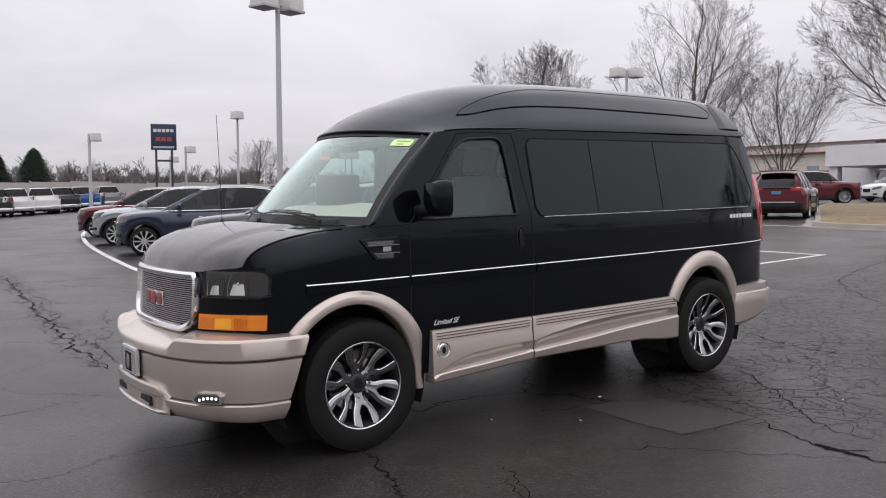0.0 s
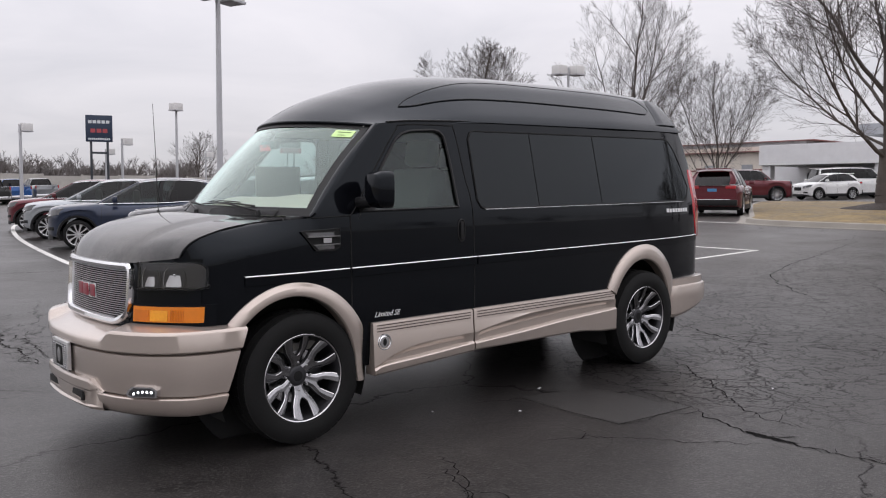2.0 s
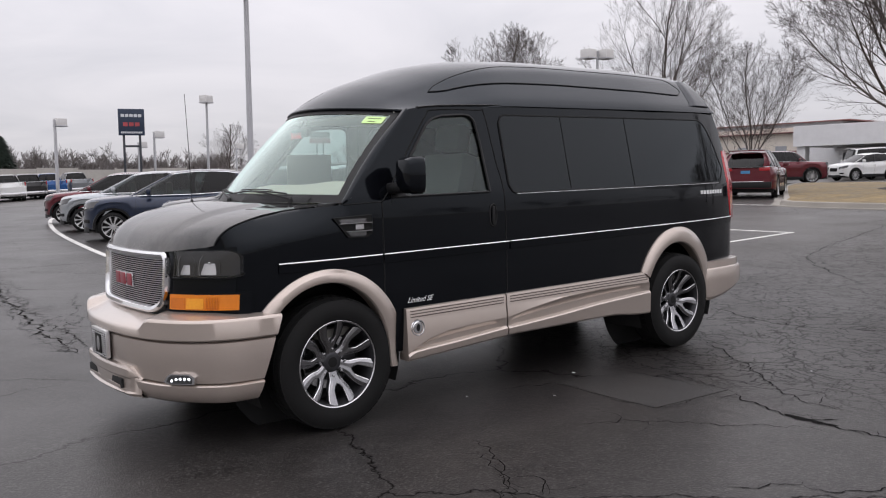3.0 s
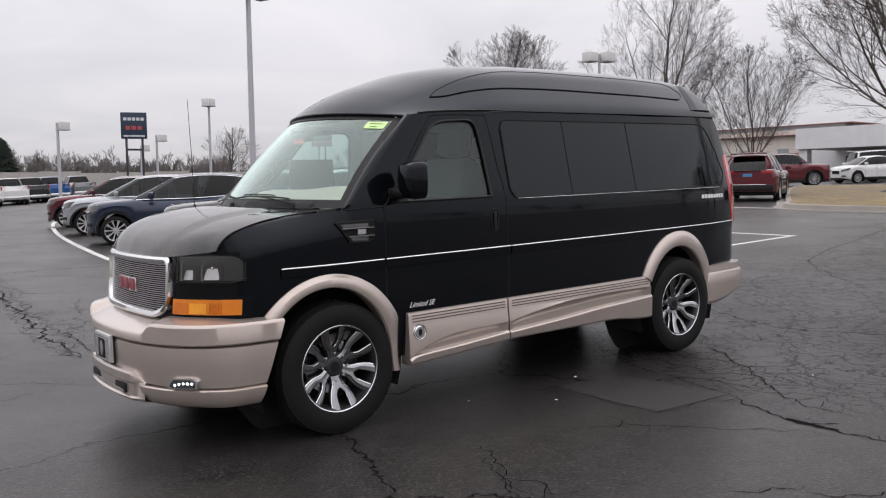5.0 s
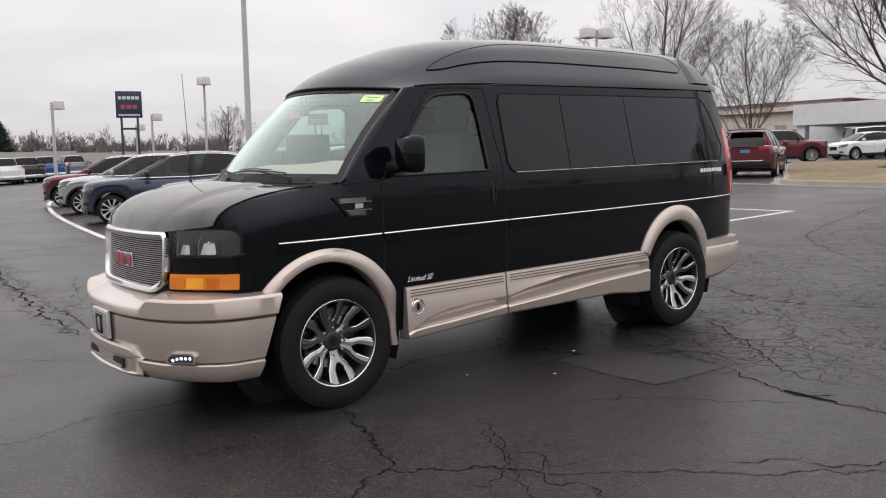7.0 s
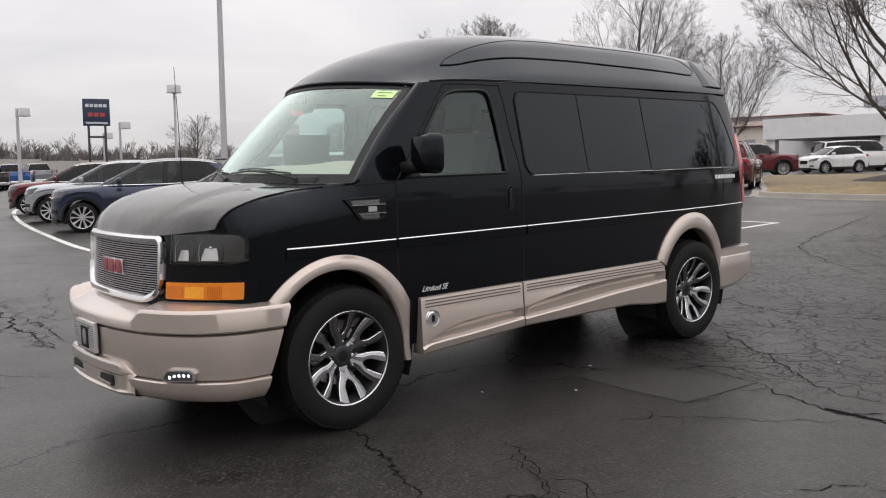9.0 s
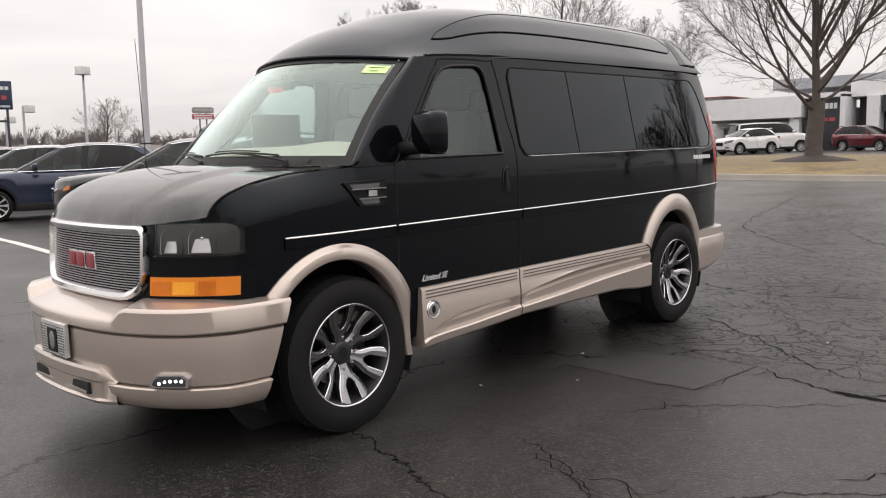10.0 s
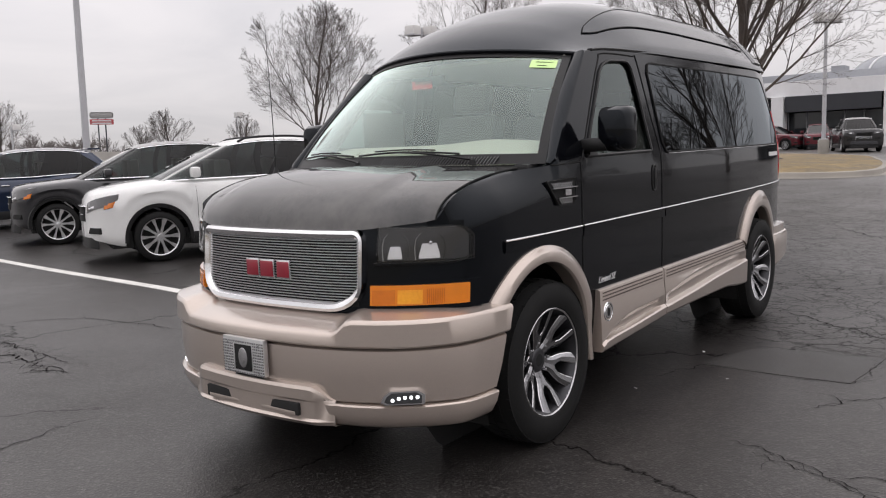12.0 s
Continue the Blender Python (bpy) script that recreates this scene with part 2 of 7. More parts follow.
M_RUBBER = surface("tyre_rubber", (0.010, 0.010, 0.010), 0.7, vary=0.3, grain=90, relief=0.002, patch=5, spec=0.2)
M_TRIM = surface("black_plastic", (0.009, 0.009, 0.0095), 0.45, vary=0.2, grain=160, relief=0.0008, spec=0.3)
M_GAP = surface("dark_gap", (0.004, 0.004, 0.004), 0.9, vary=0.1)
M_LOUVRE = surface("louvre_plastic", (0.06, 0.06, 0.062), 0.4, vary=0.1)
M_UNDER = surface("underbody", (0.012, 0.012, 0.012), 0.9, vary=0.2)
M_AMBER = surface("amber_lens", (0.74, 0.21, 0.006), 0.12, vary=0.1, coat=1.0)
M_AMBER_GLINT = surface("amber_glint", (0.98, 0.36, 0.02), 0.2, vary=0.25, grain=60, coat=0.6)
M_AMBER_DEEP = surface("amber_reflector", (0.62, 0.16, 0.005), 0.25, vary=0.2, coat=0.6)
M_REDLENS = surface("red_lens", (0.42, 0.012, 0.018), 0.12, vary=0.1, coat=1.0)
M_LENS = glass("clear_lens", (0.80, 0.80, 0.80))
M_LAMPBOWL = surface("headlight_bowl", (0.045, 0.046, 0.048), 0.35, 0.0, vary=0.12)
M_REFLECT = surface("lamp_reflector", (0.90, 0.90, 0.90), 0.25, 0.35, vary=0.05)
M_SLAT = surface("billet_slat", (0.68, 0.68, 0.69), 0.30, 0.8, vary=0.08)
M_MACHINED = surface("machined_face", (0.30, 0.30, 0.31), 0.24, 1.0, vary=0.10)
M_VENTMESH = surface("vent_mesh", (0.36, 0.36, 0.365), 0.4, 0.5, vary=0.1)
M_CRACK = surface("crack_bottom", (0.004, 0.0035, 0.0035), 0.95, vary=0.2, spec=0.1)
M_LED = lit("daytime_led", (0.93, 0.96, 1.0), 2.4)
M_SHIELD = glass("windshield_glass", (0.82, 0.92, 0.87), 0.0, 2.5, 1.52, (0.86, 1.0, 0.95))
M_SIDEGLASS = glass("door_glass", (0.44, 0.55, 0.545), 0.0, 1.2, 1.52, (0.9, 1.0, 0.98))
M_PRIVACY = glass("privacy_glass", (0.026, 0.029, 0.033), 0.0, 0.95, 1.42, (0.88, 0.95, 1.0))
M_CREAM = surface("cream_trim", (0.74, 0.70, 0.60), 0.7, vary=0.08, grain=200, relief=0.0006)
M_LEATHER = surface("grey_leather", (0.22, 0.21, 0.19), 0.55, vary=0.12, grain=120, relief=0.001)
M_LINING = surface("headliner", (0.62, 0.60, 0.56), 0.9, vary=0.08, grain=200)
M_WHITE = surface("white_plastic", (0.75, 0.75, 0.75), 0.5, vary=0.05)
M_RED = surface("red_enamel", (0.26, 0.012, 0.028), 0.3, vary=0.1, coat=0.6)
M_LIME = surface("lime_sticker", (0.62, 0.86, 0.36), 0.6, vary=0.05)
M_INK = surface("ink", (0.03, 0.04, 0.03), 0.6, vary=0.1)
M_REDTAG = surface("red_tag", (0.75, 0.05, 0.06), 0.6, vary=0.05)
M_BARK = surface("bark", (0.085, 0.070, 0.062), 0.95, vary=0.35, grain=22, relief=0.015, patch=3)
M_TWIG = surface("twigs", (0.085, 0.072, 0.067), 0.95, vary=0.25, grain=8)
M_POLE = surface("galvanised_pole", (0.46, 0.46, 0.48), 0.55, 0.2, vary=0.1, grain=15)
M_LAMPHEAD = surface("lamp_housing", (0.66, 0.65, 0.64), 0.55, vary=0.08, grain=10)


# ---- mesh tools ----
def obj_from(name, bm, mat, smooth=True, flat_angle=None):
    me = bpy.data.meshes.new(name)
    bmesh.ops.recalc_face_normals(bm, faces=bm.faces)
    bm.to_mesh(me)
    bm.free()
    for p in me.polygons:
        p.use_smooth = smooth
    if smooth:
        me.set_sharp_from_angle(angle=radians(flat_angle if flat_angle else 38))
    me.materials.append(mat)
    return new(name, me)


def part(name, bm, mat, parent, label="", smooth=True, flat_angle=None):
    ob = obj_from(name, bm, mat, smooth, flat_angle)
    ob.parent = parent
    if label:
        tagged(ob, label)
    return ob


def thing(name, m, label, category, group="", kind=""):
    ob = new(name)
    ob.empty_display_size = 0.1
    ob.matrix_basis = m
    return tagged(ob, label, category, group, kind)


def lerp_table(table, x):
    """Straight-line look-up in rows of (x, value)."""
    if x <= table[0][0]:
        return table[0][1]
    for (x0, v0), (x1, v1) in zip(table, table[1:]):
        if x <= x1:
            return v0 + (v1 - v0) * (x - x0) / (x1 - x0)
    return table[-1][1]


def smooth_table(table, x):
    """The same, eased by a monotone cubic."""
    n = len(table)
    if x <= table[0][0]:
        return table[0][1]
    if x >= table[-1][0]:
        return table[-1][1]
    d = [(table[i + 1][1] - table[i][1]) / (table[i + 1][0] - table[i][0]) for i in range(n - 1)]
    s = [d[0]] + [0.0 if d[i - 1] * d[i] <= 0 else 2 * d[i - 1] * d[i] / (d[i - 1] + d[i]) for i in range(1, n - 1)] + [d[-1]]
    for i in range(n - 1):
        x0, v0 = table[i]
        x1, v1 = table[i + 1]
        if x <= x1:
            h = x1 - x0
            u = (x - x0) / h
            return (2 * u**3 - 3 * u**2 + 1) * v0 + (u**3 - 2 * u**2 + u) * h * s[i] + (3 * u**2 - 2 * u**3) * v1 + (u**3 - u**2) * h * s[i + 1]


def curve3(points, n):
    """A Catmull-Rom curve through the points, n steps a span."""
    pts = [Vector(p) for p in points]
    out = []
    for i in range(len(pts) - 1):
        a, b, c, d = pts[max(i - 1, 0)], pts[i], pts[i + 1], pts[min(i + 2, len(pts) - 1)]
        for k in range(n):
            u = k / n
            out.append(0.5 * ((2 * b) + (c - a) * u + (2 * a - 5 * b + 4 * c - d) * u * u + (3 * b - a - 3 * c + d) * u**3))
    out.append(pts[-1])
    return out


def grid(rows, bm=None, close_u=False, close_v=False, skip=None):
    """A sheet of quads through rows of points."""
    bm = bm or bmesh.new()
    vs = [[bm.verts.new(p) for p in row] for row in rows]
    nu, nv = len(vs), len(vs[0])
    for i in range(nu if close_u else nu - 1):
        for j in range(nv if close_v else nv - 1):
            if skip and skip(i, j):
                continue
            q = (vs[i][j], vs[(i + 1) % nu][j], vs[(i + 1) % nu][(j + 1) % nv], vs[i][(j + 1) % nv])
            try:
                bm.faces.new(q)
            except ValueError:
                pass
    bmesh.ops.remove_doubles(bm, verts=bm.verts, dist=0.0004)
    if skip:
        bmesh.ops.delete(bm, geom=[v for v in bm.verts if not v.link_faces], context="VERTS")
    return bm


def box(bm, x0, x1, y0, y1, z0, z1, bevel=0.0, m=None):
    r = bmesh.ops.create_cube(bm, size=1.0)
    vs = r["verts"]
    bmesh.ops.scale(bm, vec=(x1 - x0, y1 - y0, z1 - z0), verts=vs)
    bmesh.ops.translate(bm, vec=((x0 + x1) / 2, (y0 + y1) / 2, (z0 + z1) / 2), verts=vs)
    if bevel:
        es = list({e for v in vs for e in v.link_edges})
        g = bmesh.ops.bevel(bm, geom=es, offset=bevel, segments=2, affect="EDGES", profile=0.6)
        vs = list({v for f in g["faces"] for v in f.verts} | {v for v in vs if v.is_valid})
    if m is not None:
        bmesh.ops.transform(bm, matrix=m, verts=vs)
    return bm


def tube(points, radii, sides=8, bm=None, cap=True):
    """A round bar along points, with a radius or one for each point."""
    bm = bm or bmesh.new()
    pts = [Vector(p) for p in points]
    rs = radii if isinstance(radii, (list, tuple)) else [radii] * len(pts)
    side = None
    rings = []
    for i, p in enumerate(pts):
        d = (pts[min(i + 1, len(pts) - 1)] - pts[max(i - 1, 0)]).normalized()
        if side is None:
            side = d.orthogonal().normalized()
        side = (side - d * side.dot(d)).normalized()
        up = d.cross(side)
        rings.append([bm.verts.new(p + rs[i] * (math.cos(a) * side + math.sin(a) * up)) for a in [2 * math.pi * k / sides for k in range(sides)]])
    for a, b in zip(rings, rings[1:]):
        for k in range(sides):
            bm.faces.new((a[k], a[(k + 1) % sides], b[(k + 1) % sides], b[k]))
    if cap:
        bm.faces.new(rings[0])
        bm.faces.new(rings[-1])
    return bm


def sweep(points, outs, ups, profile, bm=None, closed=True, cap=True):
    """A profile of (out, up) pairs carried along points, each with its own out and up vectors."""
    bm = bm or bmesh.new()
    rows = [[Vector(p) + Vector(o) * a + Vector(u) * b for a, b in profile] for p, o, u in zip(points, outs, ups)]
    vs = [[bm.verts.new(q) for q in row] for row in rows]
    n = len(profile)
    for a, b in zip(vs, vs[1:]):
        for k in range(n if closed else n - 1):
            bm.faces.new((a[k], a[(k + 1) % n], b[(k + 1) % n], b[k]))
    if cap and closed:
        bm.faces.new(vs[0])
        bm.faces.new(vs[-1])
    return bm


def lathe(profile, steps, axis="y", bm=None):
    """(radius, along) pairs turned about an axis."""
    bm = bm or bmesh.new()
    rows = []
    for k in range(steps):
        a = 2 * math.pi * k / steps
        c, s = math.cos(a), math.sin(a)
        rows.append([(r * c, h, r * s) if axis == "y" else (r * c, r * s, h) for r, h in profile])
    return grid(rows, bm, close_u=True)


def prism(outline, depth, m, bm=None):
    """An outline in (a, b), pushed out along the third axis by depth, then placed by m."""
    bm = bm or bmesh.new()
    lo = [bm.verts.new(m @ Vector((a, b, 0))) for a, b in outline]
    hi = [bm.verts.new(m @ Vector((a, b, depth))) for a, b in outline]
    n = len(outline)
    bm.faces.new(lo[::-1])
    bm.faces.new(hi)
    for k in range(n):
        bm.faces.new((lo[k], lo[(k + 1) % n], hi[(k + 1) % n], hi[k]))
    return bm


def text_bm(words, size, m, depth=0.002, shear=0.0, align="CENTER", bold=0.0, spread=1.0):
    """Words in the built-in font, as a bmesh in the plane of m's x and y."""
    cu = bpy.data.curves.new("words", "FONT")
    cu.body, cu.size, cu.extrude, cu.align_x, cu.align_y, cu.shear, cu.offset = words, size, depth, align, "CENTER", shear, bold
    cu.space_character = spread
    cu.resolution_u = 3
    ob = bpy.data.objects.new("words", cu)
    scene.collection.objects.link(ob)
    dg = bpy.context.evaluated_depsgraph_get()
    me = bpy.data.meshes.new_from_object(ob.evaluated_get(dg))
    bm = bmesh.new()
    bm.from_mesh(me)
    bm.transform(m)
    bpy.data.objects.remove(ob)
    bpy.data.curves.remove(cu)
    bpy.data.meshes.remove(me)
    return bm


def smoothstep(u):
    u = min(1.0, max(0.0, u))
    return u * u * (3 - 2 * u)


def ground_z(x, y):
    """The height of the lot: it rises gently behind the van and towards the far island."""
    return 0.015 * x + 0.0035 * max(0.0, y - 3) + 0.32 * smoothstep((x - 4) / 22) + 0.003 * max(0.0, x - 26)


def on_ground(x, y, turn=0.0, lift=0.0):
    """A pose that stands flat on the lot at x, y, turned about its upright."""
    d = 0.6
    n = Vector((ground_z(x - d, y) - ground_z(x + d, y), ground_z(x, y - d) - ground_z(x, y + d), 2 * d)).normalized()
    tilt = Vector((0, 0, 1)).rotation_difference(n).to_matrix().to_4x4()
    return Matrix.Translation((x, y, ground_z(x, y) + lift)) @ tilt @ pose(0, 0, 0, 0, 0, turn)


# ---- the van: x runs from nose to tail, y to its passenger side, z up from the tyre marks ----
VAN = thing("conversion_van", on_ground(0, 0) @ Matrix.Translation((0, -0.055, 0)) @ Matrix.Diagonal((1, 0.944, 1, 1)), "black high-top conversion van with champagne lower trim on asphalt", "van")
V_PLAN = [(-0.74, 0.76), (-0.69, 0.832), (-0.62, 0.900), (-0.5, 0.955), (-0.35, 0.98), (0, 0.99), (0.5, 0.992), (2.5, 0.99), (3.2, 0.975), (3.8, 0.945), (4.1, 0.905), (4.3, 0.86), (4.42, 0.80)]
V_SIDE = [(0.3, -0.05), (0.5, -0.02), (0.75, -0.003), (1.03, 0), (1.25, 0), (1.38, -0.008)]
V_FRONT = [(0, -0.93), (0.3, -0.915), (0.577, -0.86), (0.72, -0.79), (0.85, -0.69), (0.93, -0.60), (0.965, -0.50)]
V_HOOD = [(0, 0), (0.03, 0.2), (0.08, 0.38), (0.16, 0.54), (0.4, 0.79), (0.7, 0.93), (1, 1)]
V_REAR = [(1.1, 4.42), (1.5, 4.37), (1.75, 4.31), (1.9, 4.26), (2.02, 4.2)]


def v_fender_top(x):
    return 1.149 + (1.352 - 1.149) * smooth_table(V_HOOD, (x + 0.70) / 0.78)


def v_top(x):
    if x < 0.08:
        return v_fender_top(x)
    if x < 0.66:
        return 1.352 + (x - 0.08) * 1.028
    if x < 4.2:
        return smooth_table([(0.66, 1.948), (0.9, 1.972), (1.4, 1.99), (2.5, 2.005), (4.2, 2.02)], x)
    return lerp_table([(4.2, 2.02), (4.26, 1.9), (4.31, 1.75), (4.37, 1.5), (4.42, 1.1)], x)


def v_half(x, z):
    y = smooth_table(V_PLAN, x)
    y += smooth_table(V_SIDE, z) if z < 1.38 else -0.008 - (z - 1.38) * 0.240
    if x < 0.10:
        d = (v_top(x) - z) / 0.17
        if d < 1:
            aim = 0.872 + 0.088 * smoothstep((x + 0.34) / 0.42)
            y -= max(0.0, y - aim) * (1 - max(0, d)) ** 2
    return y


def v_arch(x, grow=0.0):
    for c in (-0.075, 3.35):
        if abs(x - c) < 0.47 + grow:
            return 0.40 + (0.535 + grow) * math.sqrt(1 - ((x - c) / (0.47 + grow)) ** 2)
    return 0.40


def v_door_glass(x):
    lo = 1.385 + 0.01 * (x - 0.42)
    hi = lerp_table([(0.42, 1.385), (0.47, 1.46), (0.78, 1.845), (0.84, 1.886), (0.92, 1.908), (1.12, 1.92), (1.175, 1.91), (1.205, 1.875), (1.222, 1.80), (1.24, 1.40), (1.245, 1.394)], x)
    return lo, max(lo, hi)


def mirrored(rows, side):
    return [[(x, side * y, z) for x, y, z in row] for row in rows]


def v_side_rows(x0, x1, step):
    lower, upper = [], []
    n = max(2, round((x1 - x0) / step))
    for i in range(n + 1):
        x = x0 + (x1 - x0) * i / n
        b, t = max(v_arch(x), 0.72 if x < -0.47 else 0.40), v_top(x)
        if 0.42 <= x <= 1.245:
            lo, hi = v_door_glass(x)
        else:
            lo = hi = min(max(1.385, b + 0.05), t - 0.02)
            if x < 0.42:
                lo = hi = b + (t - b) * 0.72
        lower.append([(x, v_half(x, b + (lo - b) * k / 14), b + (lo - b) * k / 14) for k in range(15)])
        row = [(x, v_half(x, hi + (t - hi) * k / 8), hi + (t - hi) * k / 8) for k in range(9)]
        row.append((x, min(row[-1][1] - 0.001, 0.84), t - 0.004) if x < 0.1 else row[-1])
        upper.append(row)
    return lower, upper


for s in (-1, 1):
    lower, upper = v_side_rows(-0.73, 4.42, 0.02)
    bm = grid(mirrored(lower, s))
    grid(mirrored(upper, s), bm)
    part("side_panel", bm, M_BLACK, VAN, "glossy black painted body side", flat_angle=50)
    # rear face half
rows = []
for k in range(25):
    z = 0.45 + (2.02 - 0.45) * k / 24
    xr = lerp_table(V_REAR, z)
    yb = v_half(xr, z)
    rows.append([(xr + 0.05 * (1 - (y / yb) ** 4), y, z) for y in [yb * (j / 12 - 1) for j in range(25)]])
part("rear_door", grid(rows), M_BLACK, VAN)

# hood, and the tops of the wings beside it
def hood_point(y, u):
    a = abs(y)
    xf = smooth_table(V_FRONT, a) + 0.005
    zf = 1.118 + 0.03 * smoothstep((a - 0.5) / 0.37)
    xr = -0.27 + 0.278 * a * a
    zr = 1.372 - 0.026 * (a / 0.87) ** 2
    z = zf + (zr - zf) * smooth_table(V_HOOD, u)
    z += 0.014 * smoothstep((0.56 - a) / 0.06) * smoothstep(u / 0.25) * smoothstep((1 - u) / 0.1)
    if a > 0.8:
        z = z * (1 - (a - 0.8) / 0.07) + (v_fender_top(xf + (xr - xf) * u) + 0.004) * (a - 0.8) / 0.07
    return Vector((xf + (xr - xf) * u, y, z))


def hood_half(u):
    return 0.838 + 0.020 * smooth_table([(0, 0), (0.15, 0.42), (0.35, 0.78), (0.6, 0.94), (1, 1)], u)


us = [(k / 36) ** 1.6 for k in range(37)]
part("hood", grid([[hood_point(hood_half(u) * (j / 20 - 1), u) for u in us] for j in range(41)]), M_HOOD, VAN, "dusty black hood with sky sheen in its colour")
for s in (-1, 1):
    part("wing_top", grid([[hood_point(s * (hood_half(u) + (0.872 - hood_half(u)) * j / 6), u) - Vector((0, 0, 0.0025)) for u in us] for j in range(7)]), M_BLACK, VAN)
    part("hood_seam", tube([hood_point(s * hood_half(u), u) + Vector((0, 0, -0.001)) for u in us], 0.0042, 6), M_GAP, VAN)
    for line in ([(0.345, 0.45), (0.345, 1.36)], [(0.345, 1.36), (0.40, 1.42), (0.62, 1.70), (0.79, 1.90), (0.86, 1.945), (1.25, 1.955), (1.31, 1.93), (1.345, 1.60), (1.375, 1.36), (1.385, 0.42)]):
        pts = [(x, s * (v_half(x, z) + 0.0005), z) for x, _, z in curve3([(x, 0, z) for x, z in line], 8)]
        part("door_seam", tube(pts, 0.0045, 5), M_GAP, VAN)
    pts = [(x, s * (v_half(x, z) + 0.0005), z) for x, z in [(0.08 + 0.265 * k / 10, 1.352 + 0.008 * k / 10) for k in range(11)]]
    part("belt_seam", tube(pts, 0.004, 5), M_GAP, VAN)

# fascia between bumper and hood
rows = []
for j in range(61):
    y = -0.92 + 1.84 * j / 60
    a = abs(y)
    x0 = smooth_table(V_FRONT, a)
    rows.append([(x0 + 0.02 - 0.03 * (1 - k / 8), y, 0.74 + (1.118 + 0.03 * smoothstep((a - 0.5) / 0.37) - 0.74) * k / 8) for k in range(9)])
part("front_panel", grid(rows), M_BLACK, VAN)


def front_point(y, z, proud):
    """A place on the nose, and its way out."""
    a, e = abs(y), 0.01
    x = smooth_table(V_FRONT, a) + 0.02 - 0.03 * (1 - (z - 0.74) / 0.378)
    d = (smooth_table(V_FRONT, a + e) - smooth_table(V_FRONT, max(0, a - e))) / (a + e - max(0, a - e))
    n = Vector((-1, math.copysign(d, y) if y else 0, 0)).normalized()
    return Vector((x, y, z)) + n * proud, n


def front_patch(y0, y1, z0, z1, proud, ny=16, nz=4, round_=0.0):
    """A sheet with folded edges that follows the nose."""
    rows = []
    for j in range(ny + 3):
        f = min(max((j - 1) / ny, 0), 1)
        row = []
        for k in range(nz + 3):
            g = min(max((k - 1) / nz, 0), 1)
            edge = j in (0, ny + 2) or k in (0, nz + 2)
            y, z = y0 + (y1 - y0) * f, z0 + (z1 - z0) * g
            row.append(front_point(y, z, -0.012 if edge else proud)[0])
        rows.append(row)
    return grid(rows)


# grille with its chrome surround
GR = thing("grille", Matrix(), "", "")
for key in list(GR.keys()):
    del GR[key]
GR.parent = VAN
part("grille_backing", front_patch(-0.53, 0.53, 0.785, 1.09, 0.003, 24), M_GAP, GR)
loop = []
W, Z0, Z1, R0, R1 = 0.540, 0.782, 1.098, 0.15, 0.03
for cx, cz, r, a0 in ((W - R1, Z1 - R1, R1, 0), (-(W - R1), Z1 - R1, R1, 90), (-(W - R0), Z0 + 0.1, 0.1, 180), (W - R0, Z0 + 0.1, 0.1, 270)):
    for k in range(7):
        a = radians(a0 + 15 * k)
        rx = R0 if a0 >= 180 else r
        loop.append((cx + rx * math.cos(a), cz + r * math.sin(a)))
dense = []
for (a0, b0), (a1, b1) in zip(loop, loop[1:] + loop[:1]):
    m = max(1, int(math.hypot(a1 - a0, b1 - b0) / 0.04))
    dense += [(a0 + (a1 - a0) * k / m, b0 + (b1 - b0) * k / m) for k in range(m)]
bm = bmesh.new()
rings = []
for i, (y, z) in enumerate(dense):
    y2, z2 = dense[(i + 1) % len(dense)]
    y1, z1 = dense[i - 1]
    t = Vector((0, y2 - y1, z2 - z1)).normalized()
    side = Vector((0, t.z, -t.y))
    p, n = front_point(y, z, 0.0)
    rings.append([bm.verts.new(p + side * a + n * b) for a, b in ((-0.022, -0.01), (-0.022, 0.020), (-0.014, 0.032), (0.004, 0.037), (0.018, 0.028), (0.025, -0.01))])
for a, b in zip(rings, rings[1:] + rings[:1]):
    for k in range(5):
        bm.faces.new((a[k], a[k + 1], b[k + 1], b[k]))
part("grille_surround", bm, M_CHROME, GR, "polished chrome grille surround")
for k in range(23):
    z = 0.804 + (1.072 - 0.804) * k / 22
    half = 0.522 if z > 0.87 else 0.522 - 0.11 * ((0.87 - z) / 0.07) ** 2
    pts, outs, ups = [], [], []
    for j in range(17):
        p, n = front_point(-half + 2 * half * j / 16, z, 0.006)
        pts.append(p), outs.append(n), ups.append((0, 0, 1))
    part("slat", sweep(pts, outs, ups, [(0.002, -0.0016), (0.0100, -0.0016), (0.0108, -0.0010), (0.0106, 0.0010), (0.0096, 0.0016), (0.002, 0.0016)]), M_SLAT, GR)
# the maker's badge, as plain red blocks with bright rims
for y0, y1 in ((-0.160, -0.058), (-0.054, 0.054), (0.058, 0.160)):
    c, w = (y0 + y1) / 2, (y1 - y0) - 0.008
    p, n = front_point(c, 0.935, 0.024)
    box_m = Matrix.Translation(p)
    bm = box(bmesh.new(), -0.004, 0.010, -w / 2, w / 2, -0.044, 0.044, 0.004, box_m)
    badge = part("badge_block", bm, M_CHROME, GR, "chrome-rimmed badge block")
    part("badge_face", box(bmesh.new(), -0.008, 0.0, -w / 2 + 0.006, w / 2 - 0.006, -0.036, 0.036, 0.003, box_m), M_RED, badge, "red enamel face")

